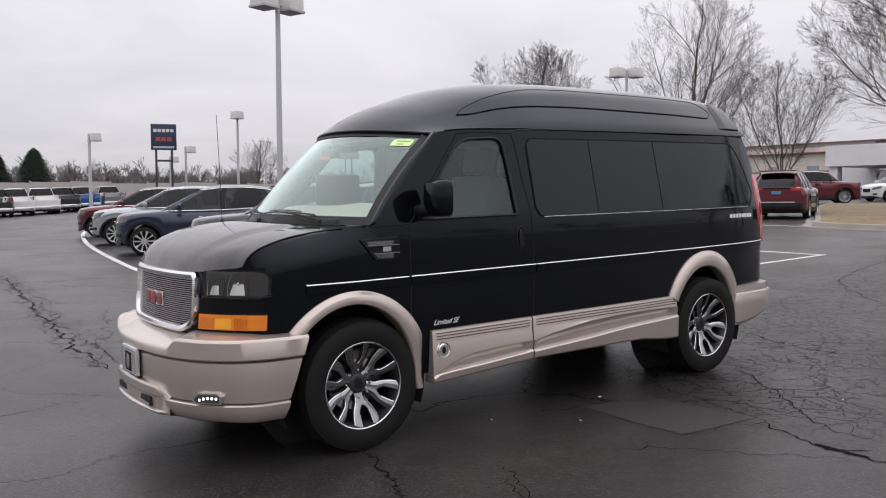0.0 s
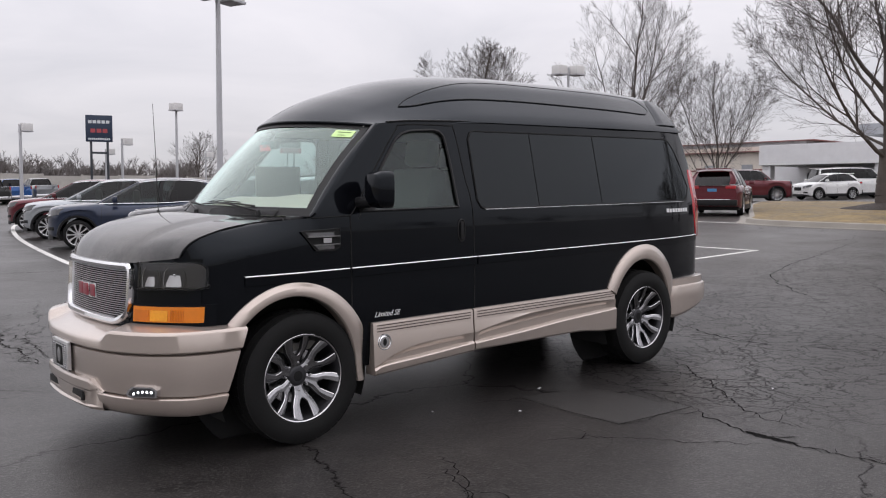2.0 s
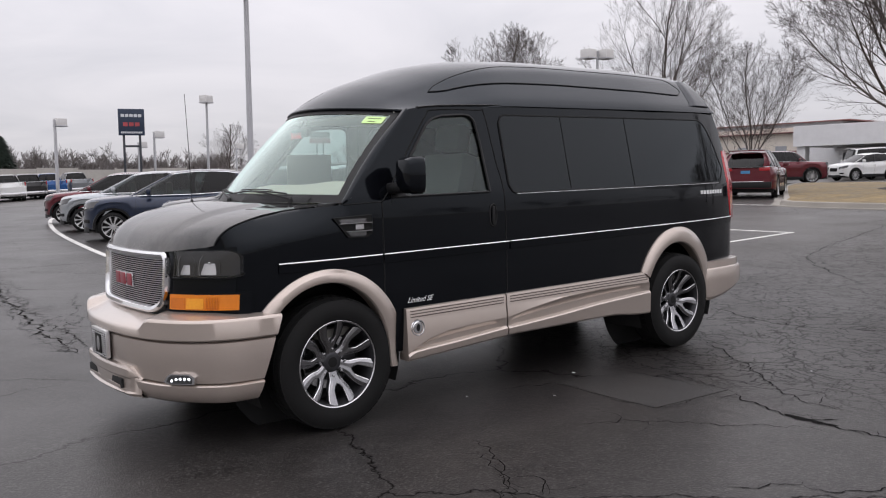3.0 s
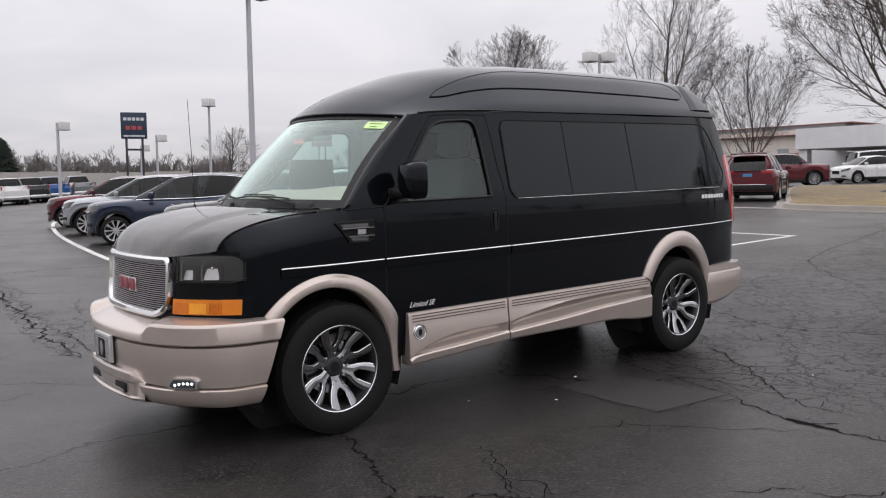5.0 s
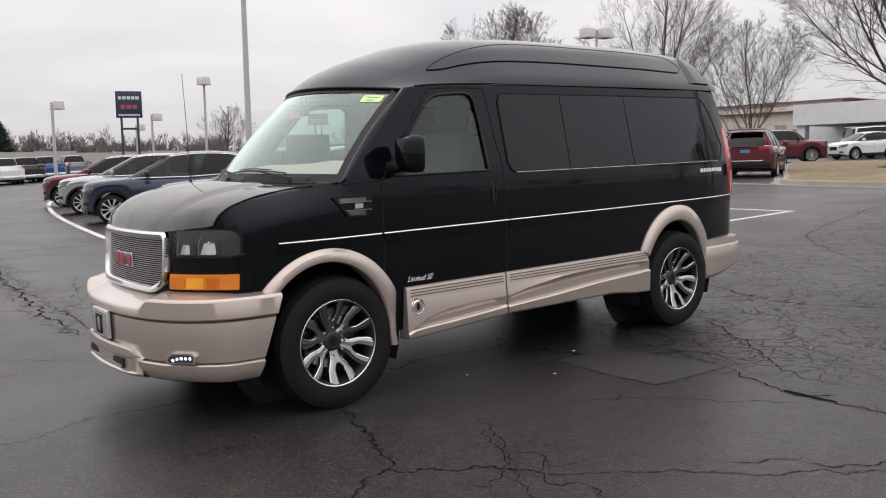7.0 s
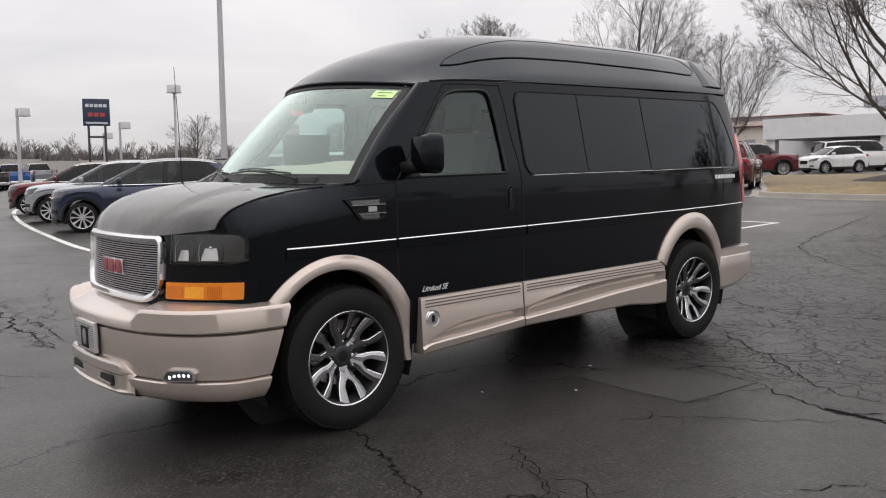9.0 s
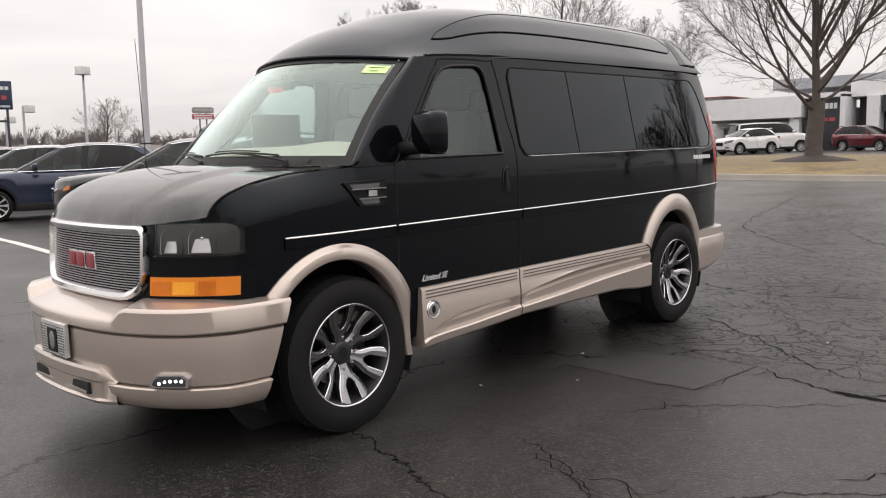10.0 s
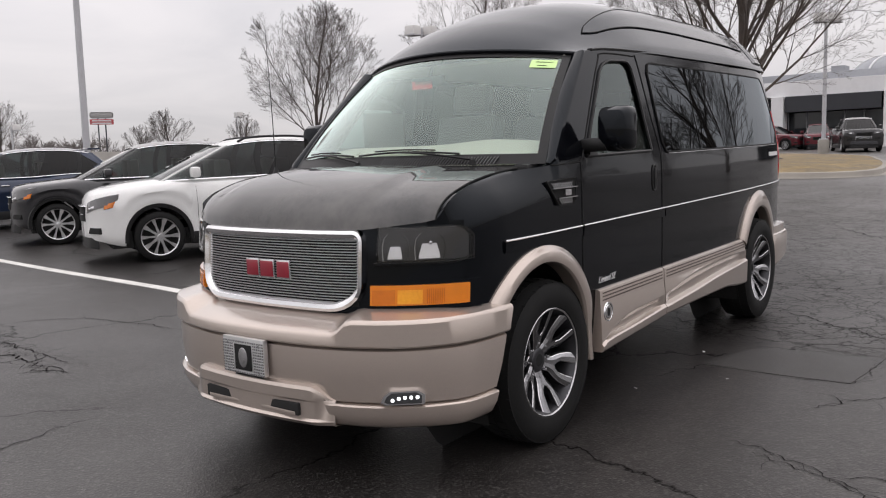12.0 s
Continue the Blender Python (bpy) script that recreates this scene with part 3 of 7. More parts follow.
# headlights and indicators
for s in (-1, 1):
    def sp(y0, y1, z0, z1, proud, ny=16, nz=4):
        return front_patch(s * y0, s * y1, z0, z1, proud, ny, nz)
    def lamp_sheet(y0, y1, z0, z1, proud, cut_r):
        """A sheet on the nose whose outer upper corner is rounded."""
        rows = []
        for j in range(31):
            f = j / 28 if j <= 28 else 1.0
            y = y0 + (y1 - y0) * min(f, 1.0)
            d = max(0.0, y - (y1 - cut_r))
            drop = cut_r - math.sqrt(max(0.0, cut_r * cut_r - d * d))
            lift = 0.08 * drop
            edge = j in (0, 30)
            row = []
            for k in range(8):
                g = min(max((k - 1) / 5, 0), 1)
                z = z0 + lift + (z1 - drop * 0.75 - z0 - lift) * g
                row.append(front_point(s * y, z, -0.014 if edge or k in (0, 7) else proud)[0])
            rows.append(row)
        return grid(rows)
    hl = part("headlight", lamp_sheet(0.612, 0.930, 0.986, 1.122, 0.008, 0.05), M_LAMPBOWL, VAN, "clear headlight with a dark grey bowl")
    for y0, y1, zt in ((0.660, 0.716, 1.046), (0.775, 0.846, 1.056)):
        # bright plate at the foot of each bowl, wider below
        rows = []
        for j in range(7):
            f = j / 6
            rows.append([front_point(s * (y0 + (y1 - y0) * (0.5 + (f - 0.5) * w)), 0.994 + (zt - 0.994) * g, 0.021 - 0.011 * g + 0.002 * math.sin(math.pi * f))[0] for g, w in ((0.0, 1.0), (0.3, 0.96), (0.7, 0.8), (1.0, 0.68))])
        part("reflector_plate", grid(rows), M_REFLECT, hl, "bright reflector plate")
        c = (y0 + y1) / 2
        rim = [front_point(s * (c + sx), z, 0.0125)[0] for sx, z in [(-0.046, 0.984), (-0.050, 1.03), (-0.046, 1.075), (-0.030, 1.098)]]
        part("bowl_edge", tube(curve3(rim, 5), 0.0025, 5), M_SATIN, hl)
        rim = [front_point(s * (c + sx), z, 0.0125)[0] for sx, z in [(0.046, 0.984), (0.052, 1.03), (0.046, 1.072), (0.030, 1.094)]]
        part("bowl_edge", tube(curve3(rim, 5), 0.0020, 5), M_TRIM, hl)
    p, n = front_point(s * 0.815, 1.060, 0.016)
    bm = lathe([(0.0, 0.012), (0.007, 0.010), (0.010, 0.0)], 12, "z")
    bm.transform(Matrix.Translation(p) @ n.to_track_quat("Z", "Y").to_matrix().to_4x4())
    part("bulb_shield", bm, M_CHROME, hl)
    lens = part("lens", lamp_sheet(0.607, 0.938, 0.979, 1.130, 0.026, 0.055), M_LENS, hl)
    lens.visible_shadow = False
    pts = [front_point(s * (0.605 + 0.335 * k / 14), 0.973 + 0.025 * max(0, (k - 11) / 3) ** 2, 0.014)[0] for k in range(15)]
    part("lens_gasket", tube(pts, 0.006, 6), M_TRIM, hl)
    ind = part("indicator", sp(0.590, 0.932, 0.796, 0.882, 0.020), M_AMBER, VAN, "amber indicator lens")
    # the second, paler patch paints the lens's bright glint as colour
    for y0, y1, mt in ((0.60, 0.69, M_AMBER_DEEP), (0.70, 0.79, M_AMBER_GLINT)):
        part("indicator_reflector", sp(y0, y1, 0.803, 0.862, 0.0225, 6, 3), mt, ind)
    for k in range(9):
        y = 0.805 + 0.007 * k
        pts = [front_point(s * y, z, 0.0225)[0] for z in (0.80, 0.83, 0.865)]
        part("lens_rib", tube(pts, 0.0016, 4), M_AMBER_DEEP, ind)
    part("indicator_bezel", sp(0.568, 0.955, 0.772, 0.892, 0.006), M_BLACK, ind)

# front bumper
B_PLAN = [(-1.075, 0), (-1.07, 0.2), (-1.045, 0.4), (-0.995, 0.6), (-0.91, 0.78), (-0.79, 0.91), (-0.63, 0.985), (-0.385, 1.008)]
half = curve3([(x, y, 0) for x, y in B_PLAN], 6)
plan = [Vector((p.x, -p.y, 0)) for p in reversed(half)] + half[1:]
outs = []
for i in range(len(plan)):
    t = (plan[min(i + 1, len(plan) - 1)] - plan[max(i - 1, 0)]).normalized()
    outs.append(Vector((-t.y, t.x, 0)))
if outs[len(outs) // 2].x > 0:
    outs = [-o for o in outs]
ups = [Vector((0, 0, 1))] * len(plan)


def bumper_end(q):
    """The ends of the bumper lean forward towards the ground, along the arch."""
    return Vector((q.x - 0.34 * max(0.0, 0.74 - q.z) * smoothstep((q.x + 0.85) / 0.45), q.y, q.z))


def bumper_band(profile, name, mat, label=""):
    rows = [[bumper_end(p + o * a + Vector((0, 0, b))) for a, b in profile] for p, o in zip(plan, outs)]
    return part(name, grid(rows), mat, BUMP, label, flat_angle=32)


def cap_profile(y):
    """The upper step: its front edge dips under the grille and stands higher beside it."""
    k = smoothstep((abs(y) - 0.50) / 0.09)
    e = 0.694 + 0.058 * k
    return ((-0.05, 0.638), (-0.004, 0.636), (0.018, 0.640), (0.024, 0.648), (0.022, e - 0.012), (0.017, e - 0.002), (0.009, e + 0.005), (-0.030, e + 0.020 - 0.006 * k), (-0.10, e + 0.052 - 0.024 * k), (-0.26, 0.79))


BUMP = part("front_bumper", grid([[bumper_end(p + o * a + Vector((0, 0, b))) for a, b in cap_profile(p.y)] for p, o in zip(plan, outs)]), M_GOLD, VAN, "champagne painted front bumper", flat_angle=24)
bumper_band([(-0.05, 0.634), (-0.006, 0.631), (0.006, 0.624), (0.008, 0.60), (0.006, 0.50), (-0.006, 0.402), (-0.022, 0.394)], "bumper_skin", M_GOLD)
bumper_band([(-0.03, 0.394), (0.006, 0.391), (0.014, 0.385), (0.010, 0.345), (-0.012, 0.300), (-0.03, 0.288), (-0.12, 0.285)], "bumper_lip", M_GOLD)
rows = [[bumper_end(p + o * a + Vector((0, 0, b))) for a, b in ((-0.07, 0.29), (-0.07, 0.73))] for p, o in zip(plan, outs)]
part("bumper_core", grid(rows), M_UNDER, BUMP)
# lower intake: a ledge with slanting ends over two slots
ledge = []
for j in range(41):
    y = -0.50 + 1.0 * j / 40
    k = smoothstep((0.50 - abs(y)) / 0.11)
    xs = -1.070 + 0.105 * (abs(y) / 0.4) ** 2 * 0.28
    out_ = 0.040 * k
    top_ = 0.395 + 0.062 * k
    ledge.append([(xs + 0.02, y, top_ + 0.012), (xs - out_ * 0.8, y, top_ + 0.004), (xs - out_, y, top_ - 0.010), (xs - out_ * 0.95, y, 0.402), (xs - out_ * 0.55 - 0.008, y, 0.392), (xs - out_ * 0.5 - 0.008, y, 0.318), (xs - out_ * 0.8 - 0.008, y, 0.308), (xs - out_ * 0.6, y, 0.290), (xs + 0.05, y, 0.284)])
part("intake_ledge", grid(ledge), M_GOLD, BUMP, flat_angle=24)
for y in (-0.195, 0.195):
    xs = -1.070 + 0.105 * (abs(y) / 0.4) ** 2 * 0.28 - 0.028
    slot = part("intake_slot", box(bmesh.new(), xs - 0.004, xs + 0.03, y - 0.135, y + 0.135, 0.328, 0.384, 0.006), M_UNDER, BUMP)
    part("slot_rim", box(bmesh.new(), xs - 0.007, xs + 0.02, y - 0.115, y + 0.115, 0.330, 0.345, 0.004), M_GOLD, slot)
for s in (-1, 1):
    c = Vector((-0.905, s * 0.800, 0.432)) if s < 0 else Vector((-0.880, 0.775, 0.432))
    n = Vector((-0.80, s * 0.60, 0)).normalized()
    turn = n.to_track_quat("Z", "Y").to_matrix().to_4x4()
    fm = Matrix.Translation(c) @ turn

    def wedge(grow, z0, z1):
        pts = [(s * -0.085, -0.030), (s * 0.075, -0.030), (s * 0.098, -0.018), (s * 0.085, 0.008), (s * 0.060, 0.028), (s * -0.060, 0.030), (s * -0.088, 0.012)]
        return prism([(a * grow, b * (grow - 0.08) if b else 0.0) for a, b in pts], z1 - z0, fm @ Matrix.Translation((0, 0, z0)))
    fog = part("fog_lamp", wedge(1.05, -0.05, 0.016), M_CHROME, BUMP, "chrome-rimmed fog lamp, lit", smooth=False)
    part("fog_recess", wedge(0.88, 0.0, 0.0185), M_LAMPBOWL, fog, smooth=False)
    for k in range(5):
        a = s * (-0.058 + 0.027 * k)
        drop = 0.008 * max(0, k - 2.6)
        bm = lathe([(0.0, 0.005), (0.005, 0.004), (0.0078, 0.0)], 12, "z")
        bm.transform(fm @ Matrix.Translation((a, 0.002 - drop, 0.0185)))
        part("led", bm, M_LED, fog, "lit white diode")
# show plate with a riveted silver border and a dark centre
PL = part("show_plate", box(bmesh.new(), -1.118, -1.092, -0.145, 0.145, 0.478, 0.645, 0.004), surface("plate_silver", (0.68, 0.68, 0.68), 0.35, 0.8, vary=0.1), VAN, "silver dimpled show plate with a dark centre")
part("plate_mount", box(bmesh.new(), -1.094, -1.03, -0.10, 0.10, 0.46, 0.62, 0.004), M_TRIM, PL)
part("plate_centre", box(bmesh.new(), -1.1225, -1.117, -0.058, 0.058, 0.497, 0.613, 0.001), M_GAP, PL)
bm = lathe([(0.0, 0.002), (0.03, 0.0015), (0.034, 0.0)], 24, "z")
bm.transform(Matrix.Translation((-1.1225, 0.0, 0.555)) @ pose(0, 0, 0, 0, -90, 0) @ Matrix.Diagonal((1.35, 0.95, 1, 1)))
part("plate_emblem", bm, M_SATIN, PL)
for y in (-0.11, 0.11):
    for z in (0.495, 0.615):
        bm = lathe([(0.0, 0.004), (0.005, 0.003), (0.006, 0.0)], 10, "z")
        bm.transform(Matrix.Translation((-1.118, y, z)) @ pose(0, 0, 0, 0, -90, 0))
        part("rivet", bm, M_CHROME, PL)
studs = bmesh.new()
for i in range(23):
    for j in range(12):
        y, z = -0.139 + 0.0127 * i, 0.484 + 0.0128 * j
        if -0.065 < y < 0.065 and 0.49 < z < 0.62:
            continue
        box(studs, -1.1205, -1.117, y - 0.004, y + 0.004, z - 0.004, z + 0.004)
tagged(part("dimpled_border", studs, M_SATIN, PL, smooth=False), kind="stuff")

# wheel-arch flares: a band between an inner and an outer ellipse, with a leg behind the wheel
FLARE = [(0.0, -0.05), (0.0, 0.030), (0.07, 0.042), (0.30, 0.046), (0.62, 0.040), (0.82, 0.026), (0.93, 0.013), (1.0, 0.010), (1.0, -0.03)]


def wheel_flare(s, inner, outer, a0, foot, wheel_x):
    (ci, ai, bi), (co, ao, bo) = inner, outer
    pts, n = [], 52
    for k in range(n + 1):
        d = a0 - (a0 + 4) * k / n
        a = radians(max(d, 0.0))
        pts.append(((ci + ai * math.cos(a), 0.40 + bi * math.sin(a)), (co + min(ao * math.cos(a), 0.485), 0.40 + bo * math.sin(a))))
    pts += [((ci + ai + 0.012, foot), (co + min(ao, 0.485) + 0.012, foot - 0.004))]
    rows = []
    for (xi, zi), (xo, zo) in pts:
        row = []
        for f, out in FLARE:
            x, z = xi + (xo - xi) * f, zi + (zo - zi) * f
            row.append((x, s * (v_half(x, max(0.5, z)) + out), z))
        rows.append(row)
    bm = grid(rows)
    for end in (0, -1):
        bm.faces.new([bm.verts.new(p) for p in rows[end]])
    part("wheel_flare", bm, M_GOLD, VAN, "champagne wheel-arch flare", flat_angle=28)
    # liner of the arch
    rows = [[(wheel_x - 0.04 + 0.50 * math.cos(a), s * y, 0.40 + 0.50 * math.sin(a)) for y in (0.55, 0.75, 0.96)] for a in [math.pi * (1.12 - 1.24 * k / 20) for k in range(21)]]
    part("arch_liner", grid(rows), M_UNDER, VAN)
    bm = bmesh.new()
    bm.faces.new([bm.verts.new((wheel_x - 0.04 + 0.51 * math.cos(a), s * 0.55, 0.40 + 0.51 * math.sin(a))) for a in [2 * math.pi * k / 24 for k in range(24)]])
    part("arch_back", bm, M_UNDER, VAN)


for s in (-1, 1):
    wheel_flare(s, (-0.085, 0.440, 0.497), (-0.062, 0.545, 0.577), 140, 0.325, 0.0)
    wheel_flare(s, (3.335, 0.425, 0.500), (3.36, 0.552, 0.632), 152.5, 0.355, 3.41)

# running boards: a grooved band above, a dark undercut scoop that climbs to the rear, and a step panel below
for s in (-1, 1):
    for x0, x1, scoop, lower, foot in ((0.490, 1.345, [(0.49, 0.385), (0.55, 0.412), (0.67, 0.458), (0.88, 0.495), (1.345, 0.510)], [(0.49, 0.380), (0.55, 0.402), (0.87, 0.420), (1.345, 0.452)], [(0.49, 0.338), (1.345, 0.384)]),
                                      (1.358, 2.945, [(1.358, 0.506), (1.606, 0.549), (2.035, 0.592), (2.5, 0.602), (2.83, 0.598), (2.945, 0.594)], [(1.358, 0.447), (1.87, 0.474), (2.34, 0.506), (2.79, 0.524), (2.945, 0.530)], [(1.358, 0.388), (2.44, 0.385), (2.80, 0.352), (2.945, 0.346)])):
        rows = []
        n = 40
        for i in range(n + 1):
            x = x0 + (x1 - x0) * i / n
            up, lo, ft = smooth_table(scoop, x), smooth_table(lower, x), smooth_table(foot, x)
            top = 0.676 + 0.010 * (x - 0.48) / 2.4
            yb = v_half(x, 0.6)
            gap = max(0.004, up - lo)
            dip = 0.030 * smoothstep((x - x0) / 0.10) * smoothstep((x1 - x) / 0.16 + 0.15)
            prof = [(-0.03, top), (0.018, top), (0.030, top - 0.006), (0.034, top - 0.016), (0.034, top - 0.078), (0.036, top - 0.086), (0.044, up + 0.006), (0.042, up),
                    (0.044 - dip, up - 0.45 * gap), (0.040 - dip * 0.9, lo + 0.004), (0.048, lo - 0.004), (0.056, lo - 0.012), (0.050, ft + 0.012), (0.040, ft), (-0.06, ft)]
            rows.append([(x, s * (yb + o), z) for o, z in prof])
        bm = grid(rows)
        for row in (0, -1):
            bm.faces.new([bm.verts.new(p) for p in rows[row]])
        sk = part("running_board", bm, M_GOLD, VAN, "champagne sculpted running board", flat_angle=22)
        # each groove is drawn as a thin dark brown strip
        for k in range(3):
            pts = [(x, s * (v_half(x, 0.6) + 0.034), 0.676 + 0.010 * (x - 0.48) / 2.4 - 0.022 - 0.019 * k) for x in [x0 + 0.03 + (x1 - x0 - 0.05) * j / 20 for j in range(21)]]
            part("groove", sweep(pts, [(0, s, 0)] * 21, [(0, 0, 1)] * 21, [(-0.004, -0.0035), (0.0015, -0.0035), (0.0015, 0.0035), (-0.004, 0.0035)]), M_GROOVE, sk)
    # medallion on the front board
    bm = lathe([(0.0, 0.006), (0.036, 0.005), (0.042, 0.0), (0.047, 0.006), (0.052, 0.006), (0.055, 0.0)], 28, "z")
    bm.transform(Matrix.Translation((0.575, s * (v_half(0.575, 0.55) + 0.0405), 0.545)) @ pose(0, 0, 0, 90 if s < 0 else -90, 0, 0))
    med = part("medallion", bm, M_CHROME, VAN, "round silver and black medallion")
    bm = lathe([(0.0, 0.0075), (0.024, 0.006)], 20, "z")
    bm.transform(Matrix.Translation((0.575, s * (v_half(0.575, 0.55) + 0.0405), 0.545)) @ pose(0, 0, 0, 90 if s < 0 else -90, 0, 0) @ Matrix.Diagonal((0.62, 1, 1, 1)))
    part("medallion_core", bm, M_GAP, med)

# rear bumper and corner
plan_r = curve3([(3.78, 0.945, 0), (3.85, 0.972, 0), (4.2, 0.955, 0), (4.40, 0.90, 0), (4.51, 0.80, 0), (4.555, 0.62, 0), (4.57, 0.3, 0), (4.575, 0, 0)], 6)
rows = []
full = [Vector((p.x, -p.y, 0)) for p in plan_r] + [p for p in reversed(plan_r)][1:]
for i, p in enumerate(full):
    t = (full[min(i + 1, len(full) - 1)] - full[max(i - 1, 0)]).normalized()
    o = Vector((t.y, -t.x, 0))
    low = 0.345 + 0.11 * smoothstep((p.x - 3.85) / 0.7)
    rows.append([p + o * a + Vector((0, 0, z)) for a, z in ((-0.10, low), (-0.01, low), (0.012, low + 0.03), (0.016, 0.52), (0.014, 0.60), (0.004, 0.62), (-0.012, 0.626), (-0.016, 0.685), (-0.05, 0.69), (-0.12, 0.69))])
part("rear_bumper", grid(rows), M_GOLD, VAN, "champagne rear bumper", flat_angle=30)
bm = box(bmesh.new(), -0.5, 4.3, -0.80, 0.80, 0.36, 0.44)
part("underbody", bm, M_UNDER, VAN)

def side_plate(outline, s, proud, thick=0.02):
    """A plate on the flank: an outline in (x, z) that follows the bodywork."""
    bm = bmesh.new()
    n = len(outline)
    cx, cz = sum(a for a, b in outline) / n, sum(b for a, b in outline) / n
    lo = [bm.verts.new((x, s * (v_half(x, z) + proud - thick), z)) for x, z in outline]
    hi = [bm.verts.new((x, s * (v_half(x, z) + proud), z)) for x, z in outline]
    mid = bm.verts.new((cx, s * (v_half(cx, cz) + proud), cz))
    for k in range(n):
        bm.faces.new((lo[k], lo[(k + 1) % n], hi[(k + 1) % n], hi[k]))
        bm.faces.new((hi[k], hi[(k + 1) % n], mid))
    return bm


# chrome belt mouldings
for s in (-1, 1):
    for x0, x1 in ((-0.375, 0.325), (0.345, 1.398), (1.412, 4.335)):
        n = 24
        xs = [x0 + (x1 - x0) * k / n for k in range(n + 1)]
        zs = [1.033 + 0.008 * max(0, x) for x in xs]
        pts = [(x, s * v_half(x, z), z) for x, z in zip(xs, zs)]
        mould = part("belt_moulding", sweep([(x, y, z - 0.028) for x, y, z in pts], [(0, s, 0)] * (n + 1), [(0, 0, 1)] * (n + 1), [(-0.004, -0.030), (0.010, -0.026), (0.013, 0.020), (-0.004, 0.026)]), M_BLACK, VAN)
        part("chrome_strip", sweep(pts, [(0, s, 0)] * (n + 1), [(0, 0, 1)] * (n + 1), [(-0.002, -0.005), (0.013, -0.005), (0.016, -0.001), (0.013, 0.0035), (-0.002, 0.0045)]), M_CHROME, mould, "chrome strip")

# door glass, pillars, windshield
YB, YT = 0.940, 0.775  # half widths of the windshield at its foot and its head
for s in (-1, 1):
    rows = []
    for i in range(43):
        x = 0.42 + 0.825 * i / 42
        lo, hi = v_door_glass(x)
        rows.append([(x, s * (v_half(x, lo + (hi - lo) * k / 6) - 0.012), lo + (hi - lo) * k / 6) for k in range(7)])
    pane = part("door_window", grid(rows), M_SIDEGLASS, VAN)
    pane.visible_shadow = False
    edge = [(x, v_door_glass(x)[1]) for x in [0.42 + 0.825 * i / 42 for i in range(43)]]
    low = [(x, v_door_glass(x)[0]) for x in [1.245 - 0.825 * i / 42 for i in range(43)]]
    pts = [(x, s * (v_half(x, z) + 0.002), z) for x, z in edge + low[1:]]
    part("window_gasket", tube(pts, 0.010, 6), M_TRIM, pane)
    # long privacy glass
    rows = []

    def pz(x):
        lo = 1.378 + 0.004 * (x - 1.4) + 0.06 * (1 - min(1, (x - 1.428) / 0.05)) ** 2 + 0.10 * max(0, (x - 4.05) / 0.12) ** 2
        hi = 1.925 + 0.006 * (x - 1.4) - 0.06 * (1 - min(1, (x - 1.428) / 0.05)) ** 2
        if x > 3.86:
            hi -= 0.42 * ((x - 3.86) / 0.31) ** 2.2
        return lo, max(lo + 0.01, hi)
    xs = [1.428 + 2.752 * i / 90 for i in range(91)]
    for x in xs:
        lo, hi = pz(x)
        rows.append([(x, s * (v_half(x, lo + (hi - lo) * k / 8) + 0.006), lo + (hi - lo) * k / 8) for k in range(9)])
    quarter = part("privacy_window", grid(rows), M_PRIVACY, VAN, "dark privacy glass")
    pts = [(x, s * (v_half(x, pz(x)[1]) + 0.004), pz(x)[1]) for x in xs] + [(x, s * (v_half(x, pz(x)[0]) + 0.004), pz(x)[0]) for x in reversed(xs)]
    part("window_gasket", tube(pts + pts[:1], 0.007, 6), M_GAP, quarter)
    pts = [(x, s * (v_half(x, pz(x)[0]) + 0.008), pz(x)[0] - 0.006) for x in xs[2:-4]]
    part("window_trim", tube(pts, 0.002, 5), M_SATIN, quarter)
    for xa, xb in ((2.060, 2.052), (2.805, 2.800)):
        pts = [(xa + (xb - xa) * k / 6, s * (v_half(xa, pz(xa)[1] + (pz(xa)[0] - pz(xa)[1]) * k / 6) + 0.0065), pz(xa)[1] + (pz(xa)[0] - pz(xa)[1]) * k / 6) for k in range(7)]
        part("window_divider", tube(pts, 0.0035, 5), M_GAP, quarter)
    # pillar between windshield and door
    rows = []
    for k in range(25):
        u = k / 24
        x1 = 0.08 + 0.58 * u
        a = Vector((x1, s * v_half(x1, v_top(x1)), v_top(x1)))
        foot, head = Vector((-0.155 + 0.278 * YB**2, s * YB, 1.358)), Vector((0.358 + 0.515 * YT**2, s * YT, 1.932))
        b = foot.lerp(head, u) + Vector((-0.021, 0, 0.021)) * (4 * u * (1 - u)) + Vector((-0.006, -s * 0.012, 0.004))
        mid = (a + b) / 2 + Vector((-0.012, s * 0.012, 0.008))
        rows.append([a, a * 0.6 + mid * 0.4 + Vector((-0.004, s * 0.004, 0.003)), mid, b * 0.6 + mid * 0.4 + Vector((-0.004, s * 0.002, 0.003)), b])
    part("front_pillar", grid(rows), M_BLACK, VAN)
rows = []
for i in range(29):
    v = i / 28 * 2 - 1
    row = []
    for k in range(15):
        u = k / 14
        yb, yt = YB * v, YT * v
        a = Vector((-0.155 + 0.278 * yb**2, yb, 1.368 - 0.010 * v * v))
        b = Vector((0.358 + 0.515 * yt**2, yt, 1.972 - 0.04 * v * v))
        row.append(a.lerp(b, u) + Vector((-0.03, 0, 0.03)) * (4 * u * (1 - u)) * 0.7)
    rows.append(row)
shield = part("windshield", grid(rows), M_SHIELD, VAN, "pale reflecting windshield")
shield.visible_shadow = False
